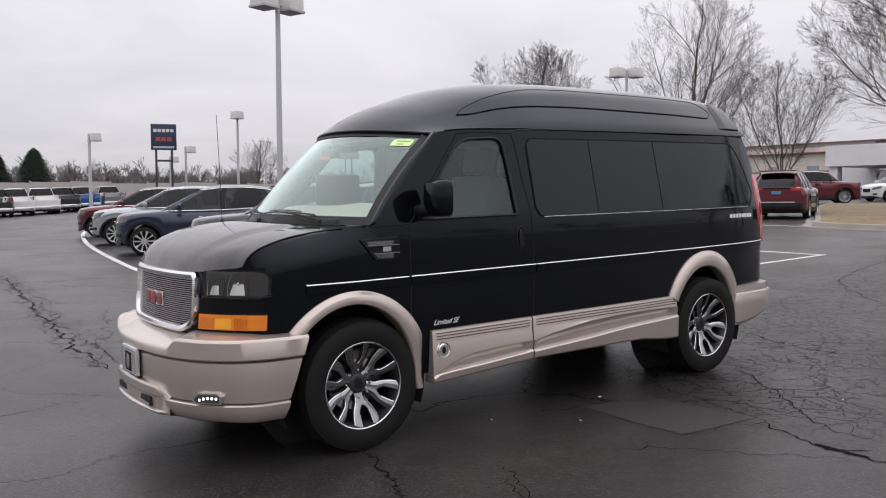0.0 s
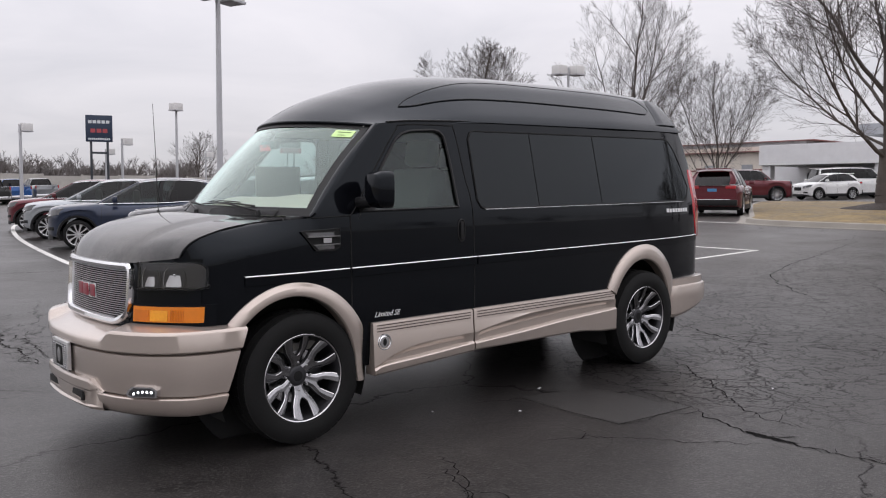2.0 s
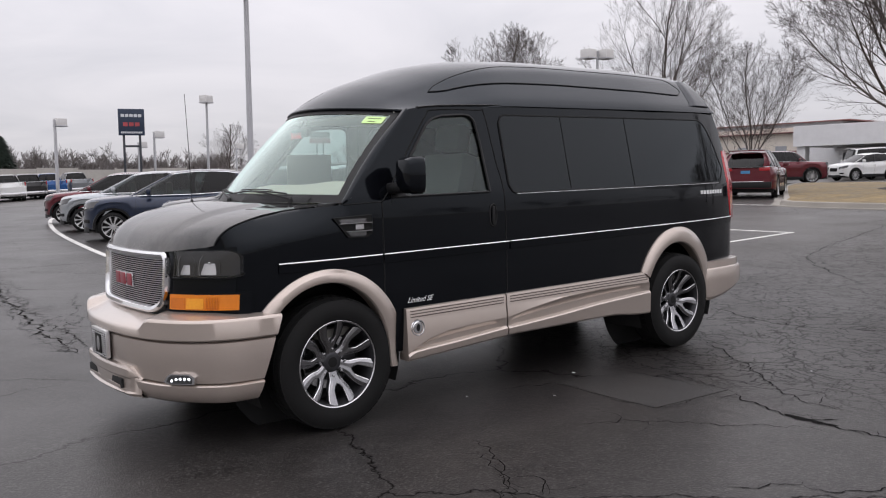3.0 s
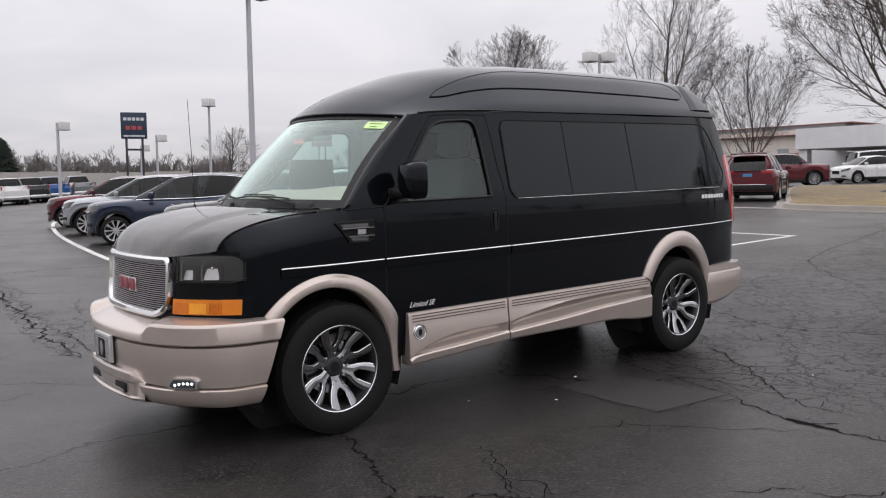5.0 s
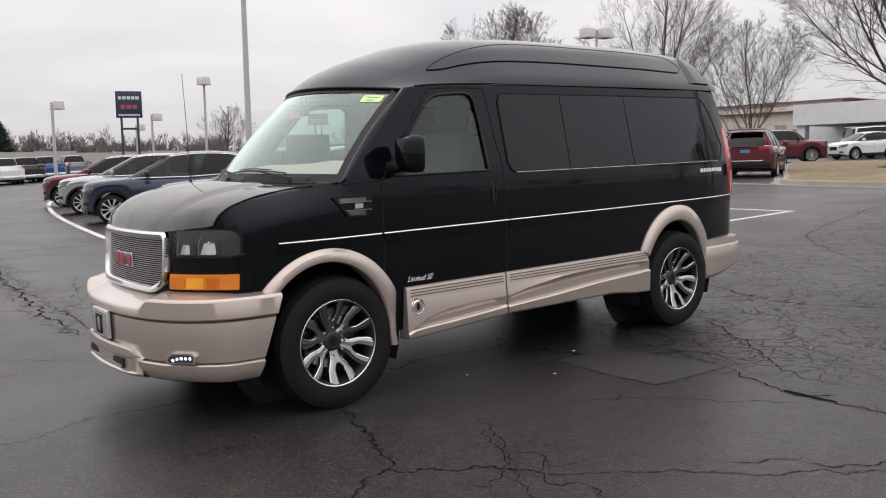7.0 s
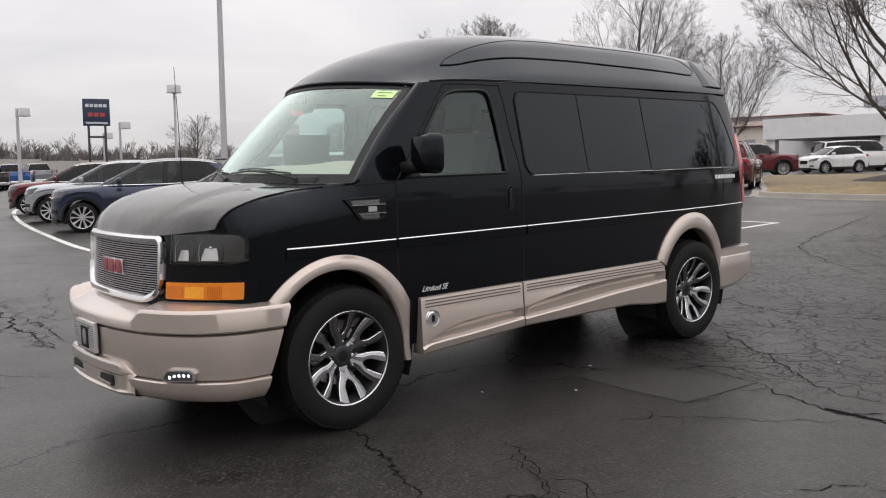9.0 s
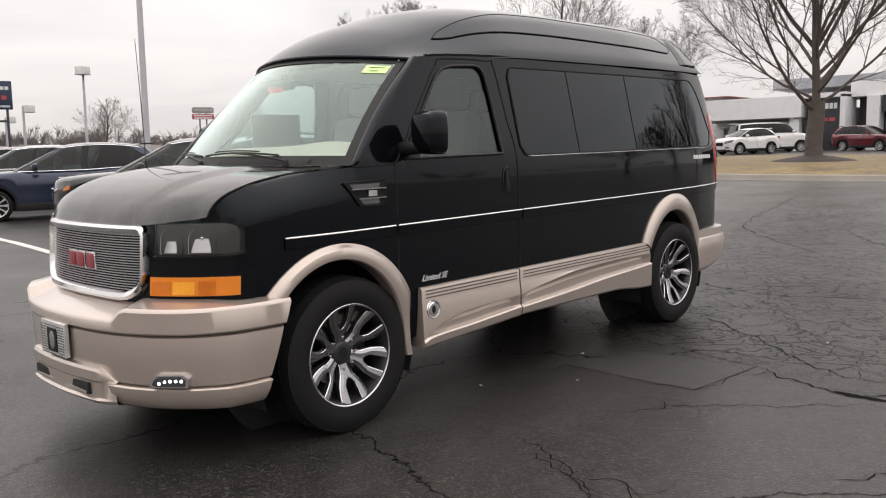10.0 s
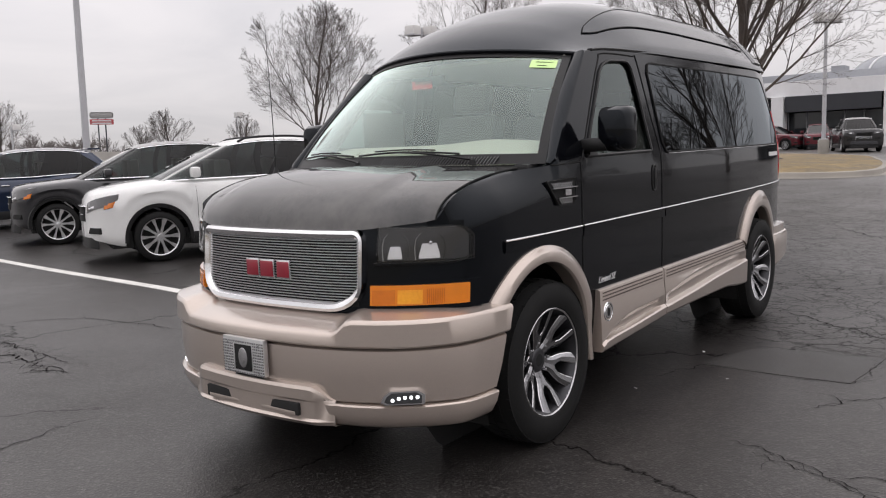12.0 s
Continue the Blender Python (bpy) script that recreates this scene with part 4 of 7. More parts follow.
# black border of the glass
for band in (lambda u, v: (v, 0.0 + 0.075 * u), lambda u, v: (v, 1 - 0.05 * u), lambda u, v: (-1 + 0.055 * u, (v + 1) / 2), lambda u, v: (1 - 0.055 * u, (v + 1) / 2)):
    rs = []
    for i in range(29):
        row = []
        for k in range(4):
            vv, uu = band(k / 3, i / 28 * 2 - 1)
            yb, yt = YB * vv, YT * vv
            a = Vector((-0.155 + 0.278 * yb**2, yb, 1.368 - 0.010 * vv * vv))
            b = Vector((0.358 + 0.515 * yt**2, yt, 1.972 - 0.04 * vv * vv))
            row.append(a.lerp(b, uu) + Vector((-0.03, 0, 0.03)) * (4 * uu * (1 - uu)) * 0.7 + Vector((-0.0035, 0, 0.0025)))
        rs.append(row)
    part("glass_border", grid(rs), M_TRIM, shield)


def shield_point(v, u, proud=0.006):
    yb, yt = YB * v, YT * v
    a = Vector((-0.155 + 0.278 * yb**2, yb, 1.368 - 0.010 * v * v))
    b = Vector((0.358 + 0.515 * yt**2, yt, 1.972 - 0.04 * v * v))
    n = Vector((-0.76, 0.25 * v, 0.62)).normalized()
    return a.lerp(b, u) + Vector((-0.03, 0, 0.03)) * (4 * u * (1 - u)) * 0.7 + n * proud


rows = [[shield_point(-0.925 + 0.155 * i / 4, 0.835 + 0.085 * k / 2, 0.004) for k in range(3)] for i in range(5)]
st = part("price_sticker", grid(rows), M_LIME, VAN, "lime green price sticker")
for z, w0, w1 in ((0.890, 0.15, 0.8), (0.853, 0.35, 0.7)):
    pts = [shield_point(-0.925 + 0.155 * (w0 + (w1 - w0) * k / 8), z + 0.006 * (k % 2), 0.006) for k in range(9)]
    part("sticker_scrawl", tube(pts, 0.0022, 4), M_INK, st)

# cowl with louvres, wipers
rows = []
for j in range(31):
    y = -0.85 + 1.7 * j / 30
    a = abs(y)
    rows.append([(-0.275 + 0.278 * a * a + 0.125 * k / 4, y, 1.365 - 0.02 * (a / 0.87) ** 2 - 0.012 * math.sin(math.pi * k / 4) + 0.006 * k / 4) for k in range(5)])
cowl = part("cowl", grid(rows), M_GAP, VAN)
for k in range(40):
    v = -0.74 + 0.70 * k / 39
    part("louvre", tube([shield_point(v + 0.012, -0.012, 0.010), shield_point(v, 0.020, 0.012), shield_point(v - 0.012, 0.050, 0.010)], 0.0036, 4), M_LOUVRE, cowl)
for y0, y1, xo in ((-0.60, 0.05, 0.0), (0.12, 0.72, 0.0)):
    arm = curve3([(-0.215 + 0.278 * y0 * y0 + 0.03, y0, 1.392), shield_point((y0 * 0.55 + y1 * 0.45) / YB, 0.06, 0.035), shield_point((y0 * 0.25 + y1 * 0.75) / YB, 0.085, 0.02)], 6)
    wip = part("wiper", tube(arm, [0.008 - 0.0045 * k / (len(arm) - 1) for k in range(len(arm))], 6), M_TRIM, VAN)
    part("wiper_pivot", lathe([(0.0, 0.03), (0.014, 0.028), (0.018, 0.0)], 12, "z", None), M_TRIM, wip).matrix_basis = Matrix.Translation((-0.19 + 0.278 * y0 * y0, y0, 1.365))
    blade = [shield_point((y0 + 0.10 + (y1 - y0 + 0.02) * k / 10) / YB, 0.075 + 0.02 * math.sin(math.pi * k / 10), 0.012) for k in range(11)]
    part("wiper_blade", tube(blade, 0.0055, 5), M_TRIM, wip)
    part("wiper_bracket", tube([b + Vector((-0.006, 0, 0.012)) for b in blade[2:9]], 0.004, 5), M_TRIM, wip)
# aerial on the passenger wing
mast = part("aerial", tube([(-0.19, 0.80, 1.37), (-0.195, 0.802, 1.75), (-0.205, 0.806, 2.145)], [0.0032, 0.0026, 0.0018], 6), M_TRIM, VAN)
part("aerial_base", lathe([(0.0, 0.035), (0.008, 0.034), (0.016, 0.008), (0.02, 0.0)], 12, "z"), M_TRIM, mast).matrix_basis = Matrix.Translation((-0.19, 0.80, 1.345))

# door mirrors
for s in (-1, 1):
    rows = []
    for k in range(20):
        a = 2 * math.pi * k / 20
        cy, cz = math.copysign(abs(math.cos(a)) ** 0.42, math.cos(a)), math.copysign(abs(math.sin(a)) ** 0.42, math.sin(a))
        rows.append([(0.475 + dx, s * (1.135 + 0.098 * f * cy), 1.520 + 0.117 * f * cz) for dx, f in ((-0.075, 0.0), (-0.075, 0.55), (-0.065, 0.80), (-0.035, 0.95), (0.03, 1.0), (0.042, 0.98), (0.042, 0.0))])
    mir = part("door_mirror", grid(rows, close_u=True), M_BLACK, VAN, "black tow mirror")
    part("mirror_glass", box(bmesh.new(), 0.517, 0.521, min(s * 1.05, s * 1.22), max(s * 1.05, s * 1.22), 1.42, 1.62), M_CHROME, mir)
    part("mirror_arm", sweep([(0.44, s * 0.955, 1.440), (0.435, s * 0.985, 1.440), (0.440, s * 1.03, 1.442), (0.450, s * 1.10, 1.446)], [(1, 0, 0)] * 4, [(0, 0, 1)] * 4, [(0.045 * math.copysign(abs(math.cos(a)) ** 0.6, math.cos(a)), 0.036 * math.copysign(abs(math.sin(a)) ** 0.6, math.sin(a))) for a in [2 * math.pi * k / 14 for k in range(14)]]), M_TRIM, mir)
    part("mirror_sail", side_plate([(0.435, 1.388), (0.53, 1.388), (0.52, 1.44), (0.495, 1.478), (0.475, 1.47)], s, 0.012), M_TRIM, mir)
    part("cowl_corner", box(bmesh.new(), -0.02, 0.17, min(s * 0.80, s * 0.893), max(s * 0.80, s * 0.893), 1.32, 1.363, 0.014), M_SATINBLACK, VAN)
    # door handle in its dished plate
    pts = [(1.262 + 0.030 * math.cos(a), s * (v_half(1.26, 1.2) + 0.001), 1.232 + 0.075 * math.copysign(abs(math.sin(a)) ** 0.6, math.sin(a))) for a in [2 * math.pi * k / 24 for k in range(25)]]
    hd = part("handle_plate", tube(pts, 0.006, 6), M_TRIM, VAN)
    part("door_handle", box(bmesh.new(), 1.248, 1.276, min(s * 0.985, s * 1.004), max(s * 0.985, s * 1.004), 1.17, 1.295, 0.008), M_TRIM, hd)
    # wing vent
    def vp(a, b, proud):
        return Vector((0.150 + a, s * (v_half(0.150 + a, 1.219 + b) + proud), 1.219 + b))
    vent = part("wing_vent", side_plate([(-0.008, 1.276), (0.255, 1.286), (0.255, 1.172), (0.215, 1.154), (0.085, 1.158)], s, 0.014), M_GAP, VAN, "black mesh wing vent with chrome bars")
    rim = [(-0.008, 1.276), (0.255, 1.286), (0.255, 1.172), (0.215, 1.154), (0.085, 1.158), (-0.008, 1.276)]
    part("vent_frame", tube([(x, s * (v_half(x, z) + 0.015), z) for x, z in rim], 0.0035, 5), M_TRIM, vent)
    for z, x0 in ((0.022, -0.128), (-0.026, -0.085)):
        pts = [vp(x0 + (0.10 - x0) * k / 6, z, 0.022) for k in range(7)]
        part("vent_bar", sweep(pts, [(0, s, 0)] * 7, [(0, 0, 1)] * 7, [(-0.004, -0.0028), (0.008, -0.0028), (0.009, 0.0028), (-0.004, 0.0028)]), M_CHROME, vent)
    part("vent_badge", side_plate([(0.130, 1.202), (0.188, 1.202), (0.188, 1.232), (0.130, 1.232)], s, 0.028), M_SATIN, vent)
    mesh = bmesh.new()
    for i in range(21):
        for sgn in (-1, 1):
            x0 = -0.21 + 0.0185 * i
            run = []
            for k in range(15):
                a, b = x0 + sgn * 0.008 * (k - 7), -0.056 + 0.008 * k
                left = -0.140 + (0.059 - b) * 0.72
                if left < a < 0.062 and b < 0.054 and not -0.024 < b < 0.018:
                    run.append(vp(a, b, 0.021))
            for a, b in zip(run, run[1:]):
                if (b - a).length < 0.016:
                    tube([a, b], 0.0016, 4, mesh)
    tagged(part("vent_mesh", mesh, M_VENTMESH, vent), kind="stuff")
    # tail lamp on the corner
    rows = []
    for k in range(15):
        z = 1.05 + 0.62 * k / 14
        xr = lerp_table(V_REAR, z)
        wd = 0.14 * math.sin(math.pi * min(max((k + 0.6) / 15.2, 0), 1)) ** 0.35
        rows.append([(xr - wd + wd * j / 5 + (0.016 if j == 5 else 0), s * (v_half(xr - wd + wd * j / 5, z) + (0.010 if 0 < j else -0.006)), z) for j in range(6)])
    part("tail_lamp", grid(rows), M_REDLENS, VAN, "red tail lamp")
part("trim_script", text_bm("Limited SE", 0.049, Matrix(((1, 0, 0, 0.515), (0, 0, -1, -(v_half(0.55, 0.73) + 0.003)), (0, 1, 0, 0.722), (0, 0, 0, 1))), 0.0006, 0.45, "LEFT", 0.0, 0.96), M_WHITE, VAN, "white script lettering")
# maker's word on the tail, as bright blocks
for k in range(8):
    x = 3.735 + 0.049 * k
    part("word_block", side_plate([(x, 1.290), (x + 0.036, 1.290), (x + 0.036, 1.322), (x, 1.322)], -1, 0.005, 0.006), M_WHITE, VAN)

# high roof
CROSS = [(1.0, 0.0), (0.990, 0.05), (0.972, 0.12), (0.955, 0.170), (0.925, 0.245), (0.85, 0.42), (0.775, 0.58), (0.70, 0.72), (0.58, 0.84), (0.40, 0.935), (0.2, 0.985), (0.0, 1.0)]
cross = curve3([(a, b, 0) for a, b in CROSS], 3)
cross = [(p.x, p.y) for p in cross]
full = [(-a, b) for a, b in cross] + [(a, b) for a, b in reversed(cross)][1:]
ROOF_H = [(0.0, 0.0), (0.05, 0.045), (0.15, 0.108), (0.3, 0.180), (0.5, 0.248), (0.75, 0.322), (1.2, 0.390), (1.8, 0.414), (2.6, 0.414), (3.45, 0.394), (3.68, 0.375), (3.77, 0.35), (3.83, 0.25), (3.865, 0.11), (3.88, 0.0)]
rows = []
us = [k / 10 * 0.35 for k in range(10)] + [0.35 + 3.1 * k / 24 for k in range(24)] + [3.45 + 0.43 * k / 14 for k in range(15)]
for u in us:
    h = smooth_table(ROOF_H, u)
    row = []
    for a, b in full:
        w = smooth_table([(0, 0.80), (0.5, 0.835), (1.0, 0.850), (2.6, 0.845), (3.4, 0.80), (3.88, 0.75)], u)
        y = a * w
        xf = 0.35 + 0.50 * y * y
        xx = xf + (4.235 - xf) * u / 3.88
        base = 1.985 - 0.045 * smoothstep((1.0 - u) / 0.8) * (a * a) + 0.03 * u / 3.88
        row.append((xx, y, base + max(h, 0.004) * b))
    rows.append(row)
M_ROOF = car_paint("black_roof_gelcoat", (0.0045, 0.0060, 0.0095), 0.0, 0.35, 0.02, 1.40, (0.84, 0.93, 1.0))
ROOF = part("high_roof", grid(rows), M_ROOF, VAN, "black moulded high roof", flat_angle=60)


def roof_point(x, f, proud=0.0, s=-1):
    """A place on the roof's flank: f runs from the gutter (0) to the crown (1)."""
    y = 0.8
    for _ in range(6):
        xf = 0.35 + 0.50 * y * y
        u = (x - xf) / (4.235 - xf) * 3.88
        w = smooth_table([(0, 0.80), (0.5, 0.835), (1.0, 0.850), (2.6, 0.845), (3.4, 0.80), (3.88, 0.75)], u)
        i = f * (len(cross) - 1)
        k = min(int(i), len(cross) - 2)
        a = cross[k][0] + (cross[k + 1][0] - cross[k][0]) * (i - k)
        b = cross[k][1] + (cross[k + 1][1] - cross[k][1]) * (i - k)
        y = a * w
    h = smooth_table(ROOF_H, u)
    base = 1.985 - 0.045 * smoothstep((1.0 - u) / 0.8) * (a * a) + 0.03 * u / 3.88
    return Vector((x, s * (y + proud * 0.85), base + h * b + proud * 0.5))


for s in (-1, 1):
    xs = [0.96 + 2.84 * k / 40 for k in range(41)]

    def hi_f(x):
        return 0.52 + 0.17 * min(1, max(0, (x - 0.96) / 0.75)) ** 0.5 - 0.04 * max(0, (x - 1.8) / 2.0) - 0.12 * max(0, (x - 3.65) / 0.15) ** 2

    def lo_f(x):
        return 0.52 - 0.035 * min(1, (x - 0.96) / 0.15) ** 0.6 - 0.055 * max(0, (x - 1.2) / 2.6) + 0.05 * max(0, (x - 3.7) / 0.1) ** 2
    rows = [[roof_point(x, lo_f(x) + (hi_f(x) - lo_f(x)) * k / 6, 0.006, s) for k in range(7)] for x in xs]
    pan = part("roof_panel", grid(rows), M_ROOF, ROOF)
    pts = [roof_point(x, hi_f(x), 0.006, s) for x in xs] + [roof_point(x, lo_f(x), 0.006, s) for x in reversed(xs)]
    part("panel_bead", tube(pts + pts[:1], 0.0032, 6), M_GAP, pan)
    pts = [(x, s * (v_half(x, v_top(x)) + 0.006), v_top(x) + 0.004) for x in [0.74 + 3.42 * k / 40 for k in range(41)]]
    part("drip_rail", sweep(pts, [(0, s, 0)] * 41, [(0, 0, 1)] * 41, [(-0.03, -0.009), (-0.001, -0.008), (0.002, 0.002), (-0.004, 0.006), (-0.03, 0.005)]), M_TRIM, VAN)
    # corner fin at the tail of the roof
    rows = []
    for i in range(13):
        g = min(max((i - 1) / 10, 0), 1)
        row = []
        for k in range(9):
            f = 0.22 + 0.44 * min(max((k - 1) / 6, 0), 1)
            x = 3.80 + 0.10 * (f - 0.22) / 0.44 + (0.33 - 0.12 * (f - 0.22) / 0.44) * g
            row.append(roof_point(x, f, -0.01 if i in (0, 12) or k in (0, 8) else 0.012 * smoothstep(g / 0.3) + 0.003, s))
        rows.append(row)
    part("roof_fin", grid(rows), M_ROOF, ROOF)
pts = [(0.352 + 0.51 * y * y, y, 1.982 - 0.045 * (y / 0.8) ** 2) for y in [-0.79 + 1.58 * k / 40 for k in range(41)]]
part("roof_brow", tube(pts, 0.012, 8), M_BLACK, ROOF)

# wheels
def van_wheel(x, s, steer=0.0):
    w = part("wheel", lathe([(0.262, -0.11), (0.27, -0.125), (0.30, -0.135), (0.36, -0.132), (0.388, -0.115), (0.398, -0.08), (0.400, 0.0), (0.398, 0.08), (0.388, 0.115), (0.36, 0.132), (0.30, 0.135), (0.27, 0.125), (0.262, 0.11)], 64), M_RUBBER, VAN, "black tyre on a twin-spoke alloy wheel")
    w.matrix_basis = pose(x, s * 0.880, 0.40, 0, 0, steer if s < 0 else 180 + steer)
    # tread blocks
    tread = bmesh.new()
    for k in range(44):
        a = 2 * math.pi * k / 44
        for y0, y1, off in ((-0.118, -0.065, 0), (-0.055, -0.005, 0.5), (0.005, 0.055, 0), (0.065, 0.118, 0.5)):
            m = Matrix.Rotation(-(a + off * 2 * math.pi / 44), 4, "Y") @ Matrix.Translation((0.398, 0, 0))
            box(tread, -0.012, 0.0045 if abs(y0 + y1) < 0.15 else -0.006, y0, y1, -0.0235, 0.0235, 0, m)
    tagged(part("tread", tread, M_RUBBER, w, smooth=False), kind="stuff")
    part("barrel", lathe([(0.264, -0.115), (0.255, -0.118), (0.246, -0.10), (0.238, -0.06), (0.235, 0.06), (0.262, 0.11)], 48), M_GUNMETAL, w)
    part("rim_lip", lathe([(0.266, -0.112), (0.267, -0.120), (0.263, -0.123), (0.257, -0.119), (0.254, -0.108)], 64), M_SATIN, w)
    # added black disc that stands in for the shade inside the wheel
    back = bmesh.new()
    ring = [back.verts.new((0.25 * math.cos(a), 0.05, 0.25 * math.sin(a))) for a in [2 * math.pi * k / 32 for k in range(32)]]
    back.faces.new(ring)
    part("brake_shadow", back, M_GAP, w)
    part("brake_disc", lathe([(0.06, 0.025), (0.17, 0.025), (0.175, 0.035)], 40), M_SATIN, w)
    part("caliper", box(bmesh.new(), 0.09, 0.19, 0.0, 0.04, -0.07, 0.07, 0.01), M_GUNMETAL, w)
    for k in range(8):
        a = radians(45 * k)
        bm = lathe([(0.0, -0.024), (0.007, -0.022), (0.010, 0.0)], 10)
        part("wheel_nut", bm, M_SATIN, w).matrix_basis = Matrix.Translation((0.084 * math.cos(a), -0.030, 0.084 * math.sin(a)))
    # six forked spokes: dark flanks, machined facets with a ridge, dished towards the hub
    STATIONS = ((0.052, 0.0, 0.028), (0.085, 0.0, 0.031), (0.112, 0.0, 0.040), (0.130, 0.001, 0.052), (0.141, 0.014, 0.058), (0.165, 0.029, 0.070), (0.205, 0.034, 0.083), (0.249, 0.036, 0.090))
    for k in range(6):
        m = Matrix.Rotation(radians(60 * k - 37), 4, "Y") @ Matrix(((1, 0, 0, 0), (0, 0, -1, -0.034), (0, 1, 0, 0), (0, 0, 0, 1)))

        def up(a, b, h):
            return m @ Vector((a, b, 0.078 * (max(0.0, a - 0.05) / 0.2) ** 1.15 + h))
        flank, face, edge = bmesh.new(), bmesh.new(), bmesh.new()
        for sg in (-1, 1):
            rows, tops, rims, outer = [], [], [], []
            for a, b0, b1 in STATIONS:
                wd = b1 - b0
                rows.append([up(a, sg * b0, -0.030), up(a, sg * b0, 0.0005), up(a, sg * (b0 + 0.1 * wd), 0.0005), up(a, sg * b1, -0.0065), up(a, sg * b1, -0.040)])
                tops.append([up(a, sg * (b0 + (0.004 if b0 > 0.002 else 0.0)), 0.0030), up(a, sg * (b0 + 0.55 * wd), 0.0045), up(a, sg * b1, -0.0055)])
                if b0 > 0:
                    rims.append([up(a, sg * b0, 0.0008), up(a, sg * (b0 + 0.004), 0.0042)])
                outer.append([up(a, sg * (b1 - 0.004), -0.0030), up(a, sg * (b1 + 0.0005), -0.0055)])
            grid(rows, flank)
            grid(tops, face)
            grid(rims, edge)
            grid(outer, edge)
        sp_ = part("spoke", flank, M_GUNMETAL, w, "dark forked spoke with machined facets", smooth=False)
        part("spoke_face", face, M_MACHINED, sp_, smooth=False)
        part("spoke_edge", edge, M_SATIN, sp_, smooth=False)
    part("hub_cap", lathe([(0.0, -0.047), (0.030, -0.047), (0.050, -0.046), (0.058, -0.043), (0.063, -0.036), (0.065, 0.0)], 32), M_GUNMETAL, w)
    part("hub_badge", lathe([(0.0, -0.0485), (0.030, -0.0480), (0.033, -0.045)], 24), M_GAP, w)
    return w


for x in (-0.012, 3.367):
    for s in (-1, 1):
        van_wheel(x, s, 3.0 if x == 0 else 0.0)

# cabin
part("cabin_floor", box(bmesh.new(), -0.1, 4.3, -0.9, 0.9, 0.55, 0.60), M_LEATHER, VAN)
part("headliner", box(bmesh.new(), 0.62, 4.1, -0.74, 0.74, 1.93, 1.95), M_LINING, VAN)
rows = []
for j in range(25):
    y = -0.86 + 1.72 * j / 24
    x0 = -0.12 + 0.278 * y * y
    hump = 0.035 * math.exp(-((y + 0.42) / 0.22) ** 2)
    rows.append([(x0 + 0.01, y, 1.36), (x0 + 0.14, y, 1.40 + hump * 0.3), (x0 + 0.30, y, 1.455 + hump * 0.6), (x0 + 0.42, y, 1.47 + hump * 0.6), (x0 + 0.47, y, 1.42 + hump), (x0 + 0.48, y, 1.10), (x0 + 0.44, y, 0.75)])
part("dashboard", grid(rows), M_CREAM, VAN, "cream dashboard")
wheel_pts = [(0.19 * math.cos(a), 0.19 * math.sin(a), 0) for a in [2 * math.pi * k / 32 for k in range(33)]]
stw = part("steering_wheel", tube(wheel_pts, 0.016, 8), M_LEATHER, VAN)
stw.matrix_basis = pose(0.52, -0.42, 1.31, 0, -62, 0)
part("steering_hub", lathe([(0.0, 0.02), (0.07, 0.015), (0.075, -0.02), (0.0, -0.03)], 20, "z"), M_TRIM, stw)
for a in (0, 120, 240):
    part("steering_spoke", tube([(0, 0, 0), (0.18 * math.cos(radians(a)), 0.18 * math.sin(radians(a)), 0)], 0.014, 6), M_TRIM, stw)


def captain_seat(x, y):
    seat = part("captain_seat", box(bmesh.new(), x - 0.27, x + 0.24, y - 0.26, y + 0.26, 0.95, 1.10, 0.05), M_LEATHER, VAN)
    part("seat_base", box(bmesh.new(), x - 0.2, x + 0.2, y - 0.2, y + 0.2, 0.6, 0.96, 0.02), M_TRIM, seat)
    part("seat_back", box(bmesh.new(), -0.08, 0.08, -0.26, 0.26, 0.0, 0.62, 0.06, pose(x + 0.22, y, 1.06, 0, 14, 0)), M_LEATHER, seat)
    part("headrest", box(bmesh.new(), -0.06, 0.06, -0.15, 0.15, 0.0, 0.20, 0.05, pose(x + 0.37, y, 1.68, 0, 10, 0)), M_LEATHER, seat)


for x, y in ((0.95, -0.44), (0.95, 0.44), (2.0, -0.46), (2.0, 0.46)):
    captain_seat(x, y)
part("rear_bench", box(bmesh.new(), 2.95, 3.5, -0.8, 0.8, 0.9, 1.75, 0.08), M_LEATHER, VAN)
part("window_form", box(bmesh.new(), 0.62, 1.02, 0.83, 0.845, 1.43, 1.70, 0.002), surface("grey_form", (0.55, 0.56, 0.54), 0.7, vary=0.1), VAN)
part("hang_tag", box(bmesh.new(), 0.30, 0.305, -0.03, 0.12, 1.79, 1.835, 0.001), M_REDTAG, VAN, "red hang tag behind the glass")
cm = part("cabin_mirror", box(bmesh.new(), 0.30, 0.34, -0.11, 0.11, 1.80, 1.86, 0.015), M_TRIM, VAN)
part("mirror_stalk", tube([(0.32, 0, 1.85), (0.36, 0, 1.93)], 0.012, 6), M_TRIM, cm)


# ---- ground ----
def spread(lo, hi, fine_lo, fine_hi, step, far):
    xs = [fine_lo + (fine_hi - fine_lo) * k / round((fine_hi - fine_lo) / step) for k in range(round((fine_hi - fine_lo) / step) + 1)]
    return [lo, lo * 0.4, fine_lo - far, *xs, fine_hi + far, hi * 0.4, hi]


